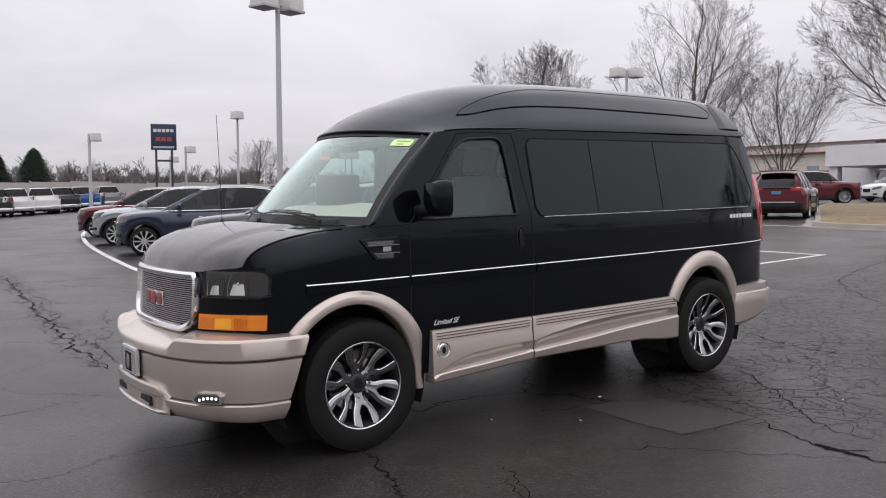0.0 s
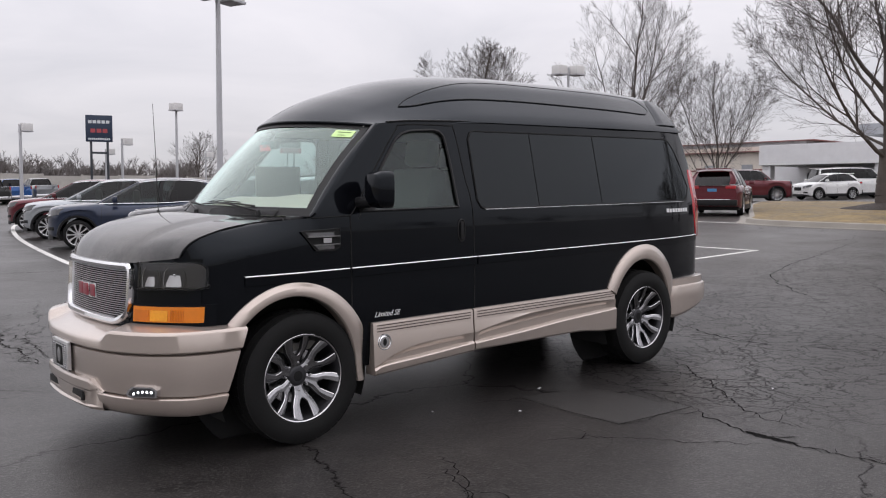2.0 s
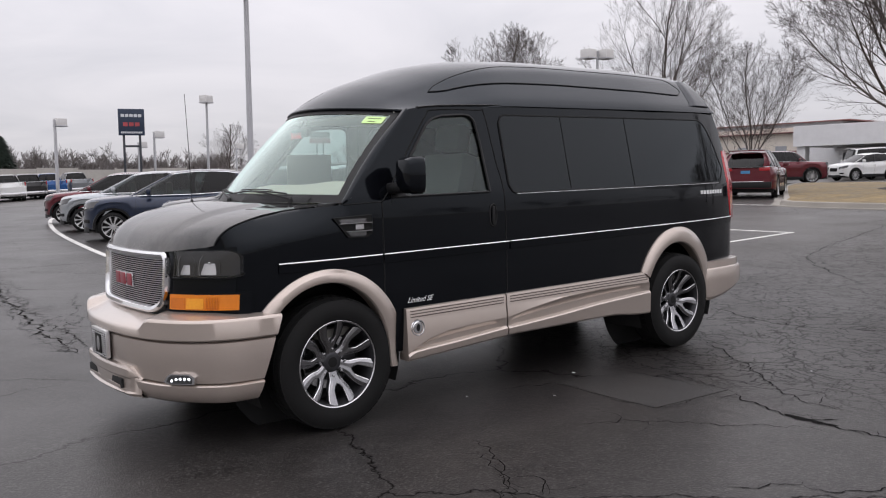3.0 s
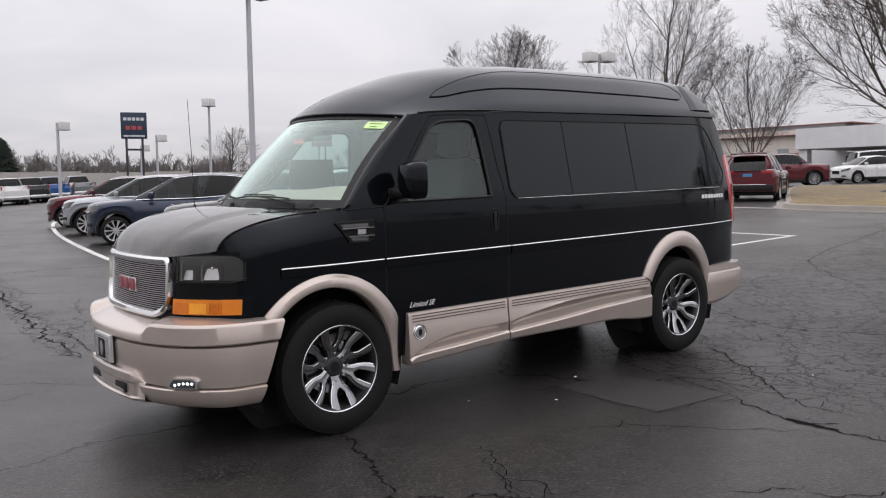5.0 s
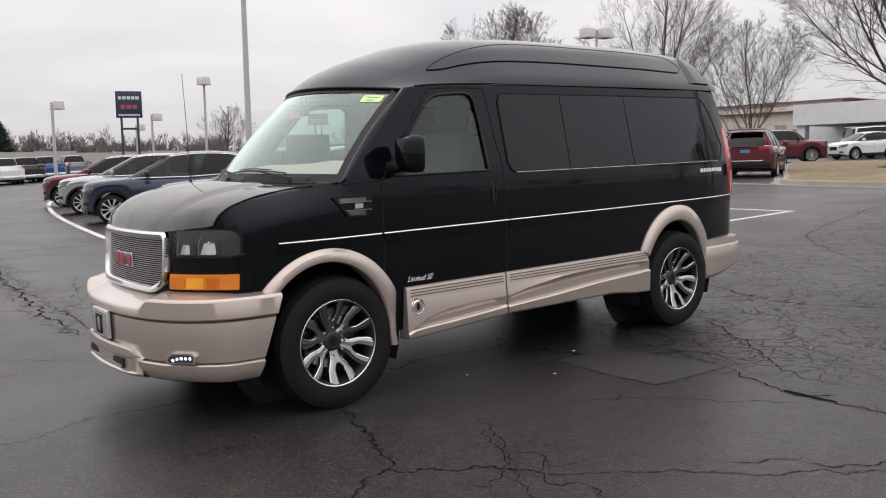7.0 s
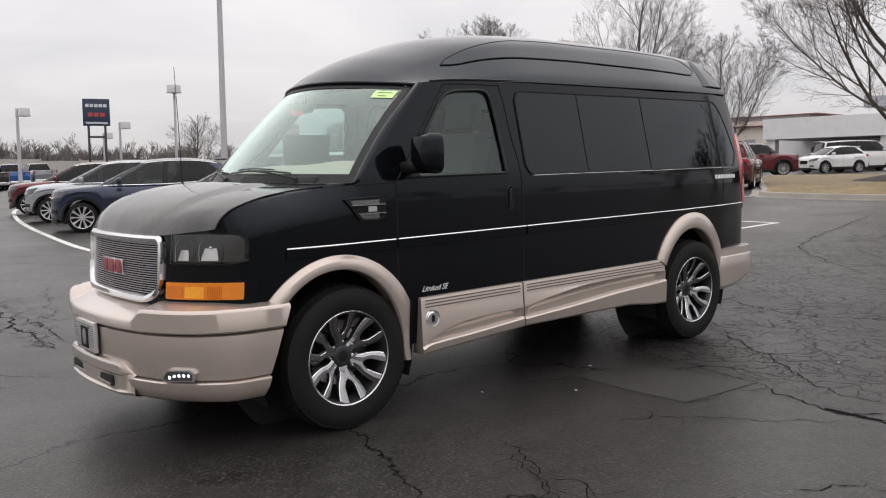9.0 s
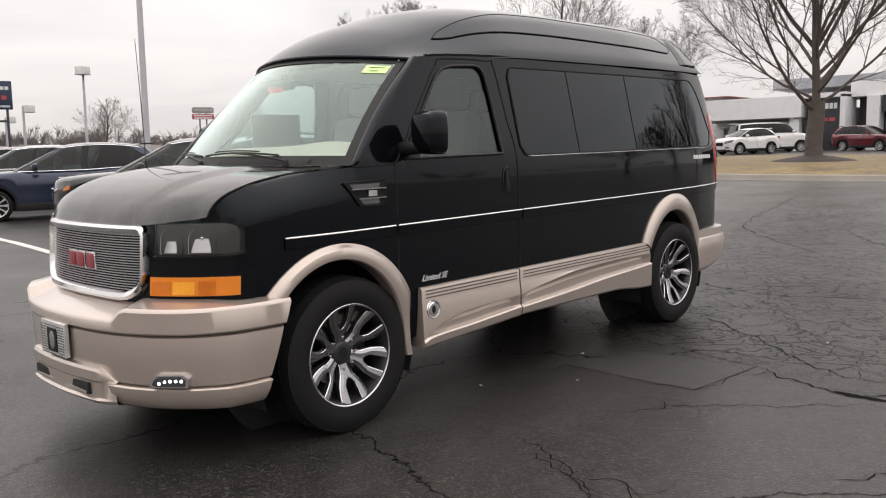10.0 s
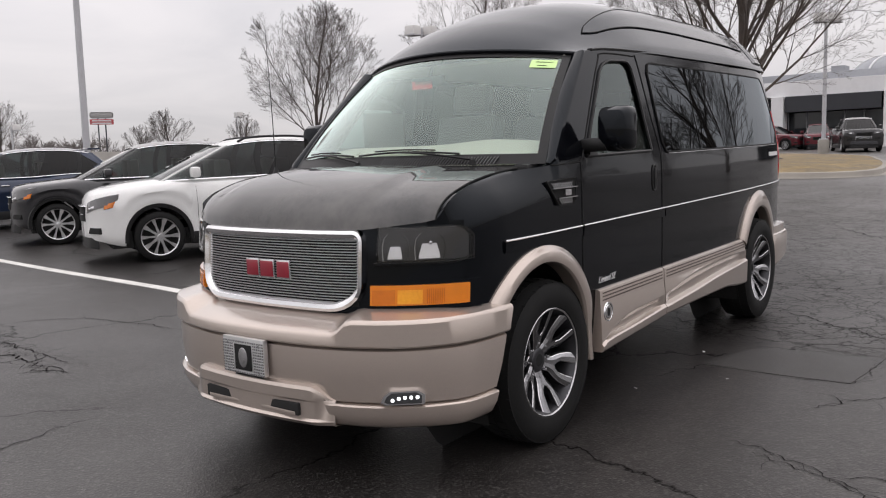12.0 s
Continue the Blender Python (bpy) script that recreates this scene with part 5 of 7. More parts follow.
gx, gy = spread(-900, 1500, -30, 90, 2.0, 25), spread(-900, 1500, -30, 96, 3.0, 25)
bm = grid([[(x, y, ground_z(min(max(x, -30), 110), min(y, 100))) for y in gy] for x in gx])
ground = obj_from("ground", bm, M_ASPHALT)
ground.data.materials.append(M_FIELD)
for p in ground.data.polygons:
    c = p.center
    if c.x > 120 or c.y > 125 or c.x < -40 or c.y < -60:
        p.material_index = 1
tagged(ground, "dark worn asphalt lot with fine cracks", "asphalt", kind="structure")


def flat_strip(name, pts, width, mat, lift=0.006, thick=0.006):
    """A painted stripe that lies on the lot."""
    rows = []
    P = [Vector((x, y, 0)) for x, y in pts]
    for i, p in enumerate(P):
        t = (P[min(i + 1, len(P) - 1)] - P[max(i - 1, 0)]).normalized()
        n = Vector((-t.y, t.x, 0)) * width / 2
        a, b = p + n, p - n
        za, zb = ground_z(a.x, a.y), ground_z(b.x, b.y)
        rows.append([(a.x, a.y, za - 0.004), (a.x, a.y, za + lift), (b.x, b.y, zb + lift), (b.x, b.y, zb - 0.004)])
    return obj_from(name, grid(rows), mat, smooth=False)


def dense_line(points, n):
    return [(p.x, p.y) for p in curve3([(x, y, 0) for x, y in points], n)]


kerb_line = flat_strip("painted_line", dense_line([(1.45, -1.0 + 2.2), (1.75, 3.6), (1.95, 5.1), (2.15, 7.8), (2.42, 10.6), (2.62, 13.0), (3.45, 19.0), (4.35, 24.0), (5.5, 29.0), (6.5, 32.0), (7.6, 34.2), (9.4, 36.2), (12.5, 37.4), (18, 38)], 6), 0.13, M_LINE)
tagged(kerb_line, "long curved white painted line on asphalt", "road marking", kind="structure")
for pts in ([(13.70, 3.70), (13.72, 5.0), (13.8, 9.2)], [(13.76, 3.70), (12.6, 3.72), (9.4, 3.80)], [(21.3, 8.2), (21.3, 9.8), (21.4, 14.0)], [(16.6, 9.2), (16.7, 14.0)]):
    tagged(flat_strip("bay_line", dense_line(pts, 6), 0.10, M_LINE), "worn white parking bay line", "road marking", "parking bay lines", "structure")

# repaired square in the asphalt
def ground_poly(name, pts, mat, lift, label, category):
    bm = bmesh.new()
    lo = [bm.verts.new((x, y, ground_z(x, y) - 0.01)) for x, y in pts]
    hi = [bm.verts.new((x, y, ground_z(x, y) + lift)) for x, y in pts]
    bm.faces.new(hi)
    for k in range(len(pts)):
        bm.faces.new((lo[k], lo[(k + 1) % len(pts)], hi[(k + 1) % len(pts)], hi[k]))
    return tagged(obj_from(name, bm, mat, smooth=False), label, category, kind="structure")


PATCH = [(1.72, -1.12), (1.70, -1.55), (1.71, -2.00), (2.06, -2.04), (2.42, -2.07), (2.38, -1.70), (2.33, -1.30), (2.05, -1.18)]
ground_poly("asphalt_patch", PATCH, M_PATCH, 0.003, "smoother dark square of repaired asphalt", "asphalt patch")


def asphalt_crack(ends, width, seed, ragged=0.06, label="dark ragged crack in the asphalt"):
    """A wandering crack through a few given turns: narrow, uneven, with short side branches."""
    rnd = random.Random(seed)
    path = [Vector((x, y, 0)) for x, y in dense_line(ends, 2)]
    fine = [path[0]]
    for a, b in zip(path, path[1:]):
        n = max(2, int((b - a).length / 0.028))
        side = Vector((-(b - a).y, (b - a).x, 0)).normalized()
        off = 0.0
        for k in range(1, n + 1):
            off = 0.80 * off + rnd.uniform(-1, 1) * ragged * 0.45
            fine.append(a.lerp(b, k / n) + side * off * (1 - (k / n) ** 6))
    bm = bmesh.new()

    def ribbon(pts, w0, w1):
        last = None
        for i, p in enumerate(pts):
            t = (pts[min(i + 1, len(pts) - 1)] - pts[max(i - 1, 0)]).normalized()
            n = Vector((-t.y, t.x, 0))
            f = i / max(1, len(pts) - 1)
            w = (w0 + (w1 - w0) * f) * rnd.uniform(0.45, 1.4) * min(1, 0.25 + 6 * f, 0.25 + 6 * (1 - f))
            pair = [bm.verts.new((q.x, q.y, ground_z(q.x, q.y) + 0.003)) for q in (p + n * w, p - n * w)]
            if last:
                bm.faces.new((last[0], last[1], pair[1], pair[0]))
            last = pair
    ribbon(fine, width, width * 0.8)
    for i in range(4, len(fine) - 2, 5):
        if rnd.random() < 0.5:
            a = rnd.uniform(0, 6.28)
            q, d, run = fine[i], Vector((math.cos(a), math.sin(a), 0)), [fine[i]]
            for _ in range(rnd.randint(3, 9)):
                d = (d + Vector((rnd.uniform(-1, 1), rnd.uniform(-1, 1), 0)) * 0.5).normalized()
                q = q + d * 0.035
                run.append(q)
            ribbon(run, width * 0.5, width * 0.15)
    return tagged(obj_from("asphalt_crack", bm, M_CRACK, smooth=False), label, "crack", "cracks in the lot", "structure")


for k, (ends, w) in enumerate((
        ([(0.44, -1.69), (0.36, -1.96), (0.24, -2.18), (0.02, -2.39), (-0.15, -2.51), (-0.26, -2.36)], 0.0028),
        ([(0.21, -2.22), (0.29, -2.42), (0.12, -2.54), (0.07, -2.69), (0.17, -2.76), (0.13, -2.90), (-0.05, -3.2)], 0.003),
        ([(0.86, -3.06), (1.0, -3.17), (1.2, -3.26)], 0.004),
        ([(1.15, -3.29), (1.2, -3.45), (1.42, -3.56), (1.9, -3.9)], 0.004),
        ([(2.43, -2.06), (2.25, -2.40), (2.16, -2.67), (2.16, -2.93), (2.15, -3.24), (2.3, -4.2)], 0.006),
        ([(1.08, -1.89), (1.34, -2.02), (1.48, -2.2), (1.68, -2.43), (1.89, -2.72), (2.08, -2.87)], 0.0035),
        ([(2.65, -0.94), (2.5, -1.72), (2.43, -2.05)], 0.004),
        ([(1.30, -0.98), (1.72, -1.12), (1.70, -1.55), (1.71, -2.0), (2.06, -2.04), (2.43, -2.08)], 0.003),
        ([(2.36, -1.25), (2.40, -1.70), (2.44, -2.06)], 0.003),
        ([(4.6, -3.6), (5.4, -2.6), (6.6, -2.2), (8.4, -1.2), (10.6, 0.2)], 0.007),
        ([(6.2, -4.4), (7.4, -3.0), (9.4, -2.2), (12.0, -1.2)], 0.007),
        ([(8.0, -0.4), (10.0, 1.4), (13.0, 2.2), (17.0, 3.0)], 0.008),
        ([(-2.6, -1.4), (-2.0, -0.5), (-2.2, 0.9), (-1.4, 2.4)], 0.005),
        ([(-3.8, 0.4), (-2.6, 1.2), (-1.0, 1.4)], 0.005),
        ([(-0.15, 10.9), (0.9, 11.0), (2.1, 10.7)], 0.012),
        ([(0.0, 4.76), (0.56, 4.3), (0.72, 2.98)], 0.005),
        ([(-0.36, 3.97), (-0.38, 3.39), (-0.41, 2.74)], 0.005),
        ([(5.4, 0.2), (5.0, -0.6), (4.9, -1.14), (5.1, -1.7), (5.6, -2.6)], 0.008),
        ([(3.69, -1.04), (3.15, -1.79), (2.62, -2.35), (2.48, -2.9)], 0.005),
        ([(0.34, -1.85), (0.26, -2.05), (0.15, -2.3), (0.04, -2.44), (-0.2, -2.9)], 0.0025))):
    asphalt_crack(ends, w, 40 + k)
# a long crumbled seam ahead of the van, with finer cracks beside it
for k, (shift, w, rag) in enumerate(((0.0, 0.013, 0.10), (0.10, 0.005, 0.16), (-0.11, 0.004, 0.14), (0.22, 0.0035, 0.18))):
    asphalt_crack([(0.15 + shift, 13.2), (-0.1 + shift, 9.25), (-0.39 + shift, 6.29), (-0.53 + shift, 4.02), (-0.58 + shift * 0.5, 2.5)], w, 90 + k, rag, "crumbled dark seam in the asphalt")
# the broken-out stretch along the widest crack
asphalt_crack([(2.17, -2.62), (2.15, -2.78), (2.17, -2.96)], 0.028, 71, 0.02, "broken-out stretch of a crack with a dark bottom")
# scraps of litter
for x, y, w, a in ((2.02, -1.02, 0.018, 20), (1.0, -0.98, 0.012, 70), (1.45, -1.37, 0.010, 130), (3.3, -2.2, 0.010, 40)):
    z = ground_z(x, y)
    bm = grid([[(w * (i - 1), w * 0.5 * (j - 1), 0.004 + 0.003 * ((i + j) % 2)) for j in range(3)] for i in range(3)])
    bmesh.ops.solidify(bm, geom=bm.faces, thickness=0.001)
    scrap = obj_from("paper_scrap", bm, M_WHITE)
    scrap.matrix_basis = pose(x, y, z + 0.002, 0, 0, a)
    tagged(scrap, "tiny white scrap of paper on asphalt", "litter", "paper scraps")

# raised island with kerb, turf and mulch
ISLAND = [(20.75, 5.0), (20.75, 3.0), (21.1, 1.9), (22.4, 1.35), (26, 1.75), (30, 2.6), (36, 4.4), (41, 8.5), (42, 13), (40.5, 17.5), (36, 16.2), (30, 13.0), (25, 10.2), (22.9, 9.0), (21.4, 8.2), (20.85, 6.8)]
isl = [Vector((p.x, p.y, 0)) for p in curve3([(x, y, 0) for x, y in ISLAND + ISLAND[:1]], 6)][:-1]
cen = sum(isl, Vector()) / len(isl)
rows = []
for p, q, r in zip(isl, isl[1:] + isl[:1], isl[-1:] + isl[:-1]):
    t = (q - r).normalized()
    inn = Vector((-t.y, t.x, 0))
    if inn.dot(cen - p) < 0:
        inn = -inn
    z = ground_z(p.x, p.y)
    rows.append([p - inn * 0.31 + Vector((0, 0, z - 0.02)), p - inn * 0.30 + Vector((0, 0, z + 0.012)), p - inn * 0.03 + Vector((0, 0, z + 0.010)), p + Vector((0, 0, z + 0.135)), p + inn * 0.03 + Vector((0, 0, z + 0.155)), p + inn * 0.16 + Vector((0, 0, z + 0.155)), p + inn * 0.17 + Vector((0, 0, z + 0.05))])
tagged(obj_from("kerb", grid(rows, close_u=True), M_KERB), "weathered concrete kerb round the planted island", "kerb", kind="structure")
bm = bmesh.new()
ring = [bm.verts.new((p.x + (cen.x - p.x) * 0.008, p.y + (cen.y - p.y) * 0.02, ground_z(p.x, p.y) + 0.14)) for p in isl]
for f in (0.7, 0.4):
    nxt = [bm.verts.new((cen.x + (p.x - cen.x) * f, cen.y + (p.y - cen.y) * f, ground_z(cen.x + (p.x - cen.x) * f, cen.y + (p.y - cen.y) * f) + 0.17 + 0.10 * (1 - f))) for p in isl]
    for k in range(len(isl)):
        bm.faces.new((ring[k], ring[(k + 1) % len(isl)], nxt[(k + 1) % len(isl)], nxt[k]))
    ring = nxt
bm.faces.new(ring)
tagged(obj_from("lawn", bm, M_GRASS), "dry yellowed winter turf on the island", "lawn", kind="structure")


def mulch_bed(x, y, r, z):
    rows = [[(x + r * f * math.cos(a), y + r * f * math.sin(a), z + h) for f, h in ((1.0, -0.03), (0.85, 0.09), (0.5, 0.20), (0.15, 0.30), (0.0, 0.31))] for a in [2 * math.pi * k / 24 for k in range(24)]]
    return tagged(obj_from("mulch_bed", grid(rows, close_u=True), M_MULCH), "round mound of dark mulch at a tree's foot", "mulch", kind="structure")


# ---- trees ----
def tree(name, x, y, height, rad, trunk_r, seed, label, fork=0.17, base=None, thin=0.004, low=0.22, limbs=8, finest=4, spread=52, leader=0.62, climb=0.5):
    """A bare tree: a short trunk, limbs that fan out of a low fork, and branches, twigs and tips along each of them."""
    rng = random.Random(seed)
    zc, hz = height * (1 + low) / 2, height * (1 - low) / 2
    out = {"trunk": ([], []), "crown": ([], [])}

    def reach(p, d):
        """How far it is from p along d to the edge of the crown."""
        q, e = Vector((p.x / rad, p.y / rad, (p.z - zc) / hz)), Vector((d.x / rad, d.y / rad, d.z / hz))
        a, b, c = e.dot(e), q.dot(e), q.dot(q) - 1
        k = b * b - a * c
        return (-b + math.sqrt(k)) / a if k > 0 else 0.15 * rad

    def piece(p, q, r0, r1):
        big = r0 > 0.020
        V, Fc = out["trunk" if big else "crown"]
        sides = 10 if r0 > 0.09 else (6 if big else 3)
        t = (q - p).normalized()
        side = t.orthogonal().normalized()
        up = t.cross(side)
        i0 = len(V)
        for c, r in ((p, r0), (q, r1)):
            for k in range(sides):
                g = 2 * math.pi * k / sides
                V.append(tuple(c + (math.cos(g) * side + math.sin(g) * up) * r))
        for k in range(sides):
            Fc.append((i0 + k, i0 + (k + 1) % sides, i0 + sides + (k + 1) % sides, i0 + sides + k))

    def branch(p, d, length, r, level):
        n = (9, 7, 5, 4, 2)[level]
        step, turn = length / n, rng.uniform(0, 6.28)
        lift = (0.045, 0.04, 0.035, 0.03, 0.02)[level]
        for k in range(n):
            d = (d + Vector((rng.gauss(0, 1), rng.gauss(0, 1), rng.gauss(0, 1))) * (0.075 if level < 2 else 0.045) + Vector((0, 0, lift))).normalized()
            q = p + d * step
            r1 = max(thin, r * (1 - 0.72 * (k + 1) / n))
            piece(p, q, max(thin, r * (1 - 0.72 * k / n)), r1)
            p = q
            if level < finest and k >= (1 if level == 0 else 0):
                for _ in range(2 if k == n - 1 else 1):
                    turn += 2.4 + rng.uniform(-0.5, 0.5)
                    a = radians(rng.uniform(20, 40))
                    o = d.orthogonal().normalized()
                    o = (Matrix.Rotation(turn, 3, d) @ o).normalized()
                    e = (d * math.cos(a) + o * math.sin(a)).normalized()
                    want = (length * rng.uniform(0.42, 0.62)) * (1.0 - 0.45 * k / n)
                    branch(p, e, min(want, max(0.10 * rad, reach(p, e) * rng.uniform(0.85, 1.1))), max(thin, r1 * rng.uniform(0.5, 0.68)), level + 1)
    fz = height * fork
    foot = Vector((0, 0, -0.15))
    last = foot
    for k in range(1, 7):
        nxt = Vector((0.03 * math.sin(k + seed), 0.03 * math.cos(k * 1.3 + seed), -0.15 + (fz + 0.15) * k / 6))
        piece(last, nxt, trunk_r * (1.45, 1.12, 1.02, 1.0, 0.98, 0.97)[k - 1], trunk_r * (1.12, 1.02, 1.0, 0.98, 0.97, 0.95)[k - 1])
        last = nxt
    branch(last, Vector((0.02, 0.03, 1)).normalized(), (height - fz) * 0.95, trunk_r * leader, 0)
    for k in range(limbs):
        a = 2 * math.pi * (k * 0.382 + rng.uniform(-0.05, 0.05)) * 1.0 + seed
        u = (k + 0.5) / limbs
        tilt = radians((1.0 - 0.55 * u) * spread * rng.uniform(0.85, 1.1))
        d = Vector((math.sin(tilt) * math.cos(a), math.sin(tilt) * math.sin(a), math.cos(tilt)))
        p = last + Vector((0, 0, (-0.2 + 1.3 * u * climb) * fz))
        branch(p, d, reach(p, d) * rng.uniform(0.88, 1.0), trunk_r * rng.uniform(0.20, 0.30), 0)
    z = ground_z(x, y) if base is None else base
    ob = thing(name, Matrix.Translation((x, y, z)), label, "tree", "bare trees")
    for nm, mt in (("trunk", M_BARK), ("crown", M_TWIG)):
        me = bpy.data.meshes.new(nm)
        me.from_pydata(out[nm][0], [], out[nm][1])
        me.materials.append(mt)
        for pl in me.polygons:
            pl.use_smooth = True
        o = new(nm, me)
        o.parent = ob
    return ob


tree("tree", 29.4, 7.35, 11.5, 5.9, 0.30, 3, "large bare tree on a mulched island", 0.21, thin=0.0040, low=0.14, limbs=13, spread=66, leader=0.5, climb=0.9)
mulch_bed(29.4, 7.35, 1.7, ground_z(29.4, 7.35) + 0.16)
tree("tree", 32.2, 15.9, 6.5, 3.2, 0.13, 8, "young bare tree on the planted island", 0.16, base=ground_z(32.2, 14.2) + 0.1, thin=0.0024, low=0.18, limbs=8, spread=58, leader=0.36)
tree("tree", 41.5, 28.0, 13.0, 5.0, 0.26, 21, "tall bare tree behind the parking lot", 0.17, thin=0.0034, limbs=8, spread=50, leader=0.40)
tree("tree", 51.8, 53.4, 14.2, 6.6, 0.30, 34, "broad bare tree beyond the parked cars", 0.14, thin=0.0060, limbs=8, spread=48)
for x, y, h, r, n in ((28.0, -9.0, 8.6, 3.6, 5), (30.8, -13.0, 8.0, 3.5, 9), (33.0, -18.5, 8.2, 3.6, 15)):
    tree("tree", x, y, h, r, 0.22, n, "bare tree on the far side of the lot", 0.20, thin=0.010, limbs=5, finest=3)
for x, y, h, r, n in ((59.4, 87.2, 6.6, 3.1, 41), (66.5, 81.8, 6.0, 2.2, 42), (47.4, 105.6, 8.2, 4.0, 43), (62.1, 97.4, 5.0, 2.6, 44)):
    tree("tree", x, y, h, r, 0.2, n, "small distant bare tree beyond the lot", 0.16, thin=0.0065, limbs=6, finest=3)


# ---- lamp posts and signs ----
def lamp_post(x, y, height, heads, label, turn=0.0, r=0.09, plinth=False, size=0.62):
    z = ground_z(min(x, 110), min(y, 100))
    ob = thing("street_lamp", Matrix.Translation((x, y, z)) @ pose(0, 0, 0, 0, 0, turn), label, "street lamp", "lot lamps")
    part("pole", tube([(0, 0, -0.1), (0, 0, height * 0.5), (0, 0, height - 0.1)], [r * 1.15, r, r * 0.8], 12), M_POLE, ob)
    if plinth:
        part("plinth", lathe([(0.0, 0.75), (0.27, 0.75), (0.30, 0.70), (0.30, -0.1)], 20, "z"), M_KERB, ob)
        part("base_plate", box(bmesh.new(), -0.2, 0.2, -0.2, 0.2, 0.75, 0.80, 0.01), M_POLE, ob)
    for dx, dy in heads:
        part("arm", tube([(0, 0, height - 0.35), (dx * 0.7, dy * 0.7, height - 0.3)], 0.04, 8), M_POLE, ob)
        hd = part("lamp_head", box(bmesh.new(), dx - size / 2, dx + size / 2, dy - size / 2, dy + size / 2, height - 0.62 * size - 0.12, height, 0.05), M_LAMPHEAD, ob, "boxy pale lamp housing")
        part("lamp_rim", box(bmesh.new(), dx - size / 2 - 0.02, dx + size / 2 + 0.02, dy - size / 2 - 0.02, dy + size / 2 + 0.02, height - 0.62 * size - 0.14, height - 0.62 * size - 0.06, 0.01), M_POLE, hd)
    return ob


lamp_post(8.55, 17.95, 7.40, [(-0.5, 0.05), (0.42, -0.1)], "tall twin-head parking lot lamp on a pale pole", 20, 0.085, size=0.60)
lamp_post(23.9, 57.4, 7.45, [(-0.30, -0.3)], "single-head parking lot lamp on a pale pole", 20, 0.10, size=0.74)
lamp_post(13.6, 60.7, 5.9, [(0.4, 0.0)], "single-head parking lot lamp on a pale pole", 10, 0.12, size=0.75)
lamp_post(29.0, 83.5, 6.1, [(0.5, 0.0)], "distant single-head parking lot lamp", 0, 0.13, size=0.95)
lamp_post(27.5, 84.0, 5.0, [(0.4, 0.0)], "distant single-head parking lot lamp", 0, 0.12, size=0.8)
lamp_post(35.2, 27.6, 8.05, [(-0.50, 0.25), (0.42, -0.25)], "twin-head parking lot lamp on a pale pole", 0, 0.09, size=0.68)
lamp_post(46.5, 8.3, 7.6, [(-0.4, 0.2), (0.3, -0.4)], "parking lot lamp on a round concrete plinth", 0, 0.105, True, 0.62)
lamp_post(38.5, 84.0, 4.8, [(0.4, 0)], "distant parking lot lamp", 0, 0.10, size=0.8)
lamp_post(69.0, 86.0, 6.4, [(0.4, 0)], "distant parking lot lamp", 0, 0.11, size=0.9)

M_SIGNBLUE = surface("sign_navy", (0.016, 0.030, 0.062), 0.4, vary=0.1)
M_SIGNWHITE = surface("sign_white", (0.62, 0.64, 0.66), 0.5, vary=0.06)
M_SIGNPOST = surface("sign_post", (0.035, 0.04, 0.05), 0.5, vary=0.1)
M_SIGNRED = surface("sign_red", (0.38, 0.06, 0.07), 0.5, vary=0.08)


def pylon_sign(x, y, turn):
    z = ground_z(x, y)
    ob = thing("pylon_sign", Matrix.Translation((x, y, z)) @ pose(0, 0, 0, 0, 0, turn), "navy dealer sign on two dark posts", "sign")
    for dx in (-0.75, 0.75):
        part("post", box(bmesh.new(), dx - 0.11, dx + 0.11, -0.11, 0.11, -0.1, 6.0, 0.01), M_SIGNPOST, ob)
    part("cross_bar", box(bmesh.new(), -0.65, 0.65, -0.08, 0.08, 4.25, 4.45, 0.01), M_SIGNPOST, ob)
    pan = part("panel", box(bmesh.new(), -1.22, 1.22, -0.22, 0.22, 5.42, 8.0, 0.03), M_SIGNBLUE, ob)
    # maker's words and dealer's name as plain bars
    for x0, x1, z0, z1, mt in ((-1.0, 1.0, 7.2, 7.5, M_SIGNWHITE), (-0.82, 0.82, 6.30, 6.68, M_SIGNRED), (-1.0, 1.0, 5.6, 5.78, M_SIGNWHITE)):
        n = 5 if mt is M_SIGNWHITE and z0 > 6 else (3 if mt is M_SIGNRED else 12)
        w = (x1 - x0) / n
        for k in range(n):
            part("sign_bar", box(bmesh.new(), x0 + w * k + w * 0.1, x0 + w * k + w * 0.88, -0.235, -0.20, z0, z1), mt, pan, smooth=False)
    return ob


pylon_sign(25.2, 79.0, -20)
rs = thing("roadside_sign", Matrix.Translation((85, 145, 6.2)) @ pose(0, 0, 0, 0, 0, -30) @ Matrix.Scale(0.5, 4), "rounded grey and red roadside sign on posts", "sign")
for dx in (-1.3, 1.3):
    part("post", box(bmesh.new(), dx - 0.25, dx + 0.25, -0.2, 0.2, -14.0, 9.0), M_SIGNPOST, rs)
part("crest", box(bmesh.new(), -4.2, 4.2, -0.4, 0.4, 8.9, 11.2, 0.9), surface("sign_grey", (0.30, 0.30, 0.30), 0.5), rs)
part("board", box(bmesh.new(), -4.2, 4.2, -0.35, 0.35, 6.6, 8.6, 0.1), M_SIGNRED, rs)
for z in (7.1, 8.0):
    part("board_bar", box(bmesh.new(), -3.4, 3.4, -0.42, -0.3, z - 0.22, z + 0.2), M_SIGNWHITE, rs)


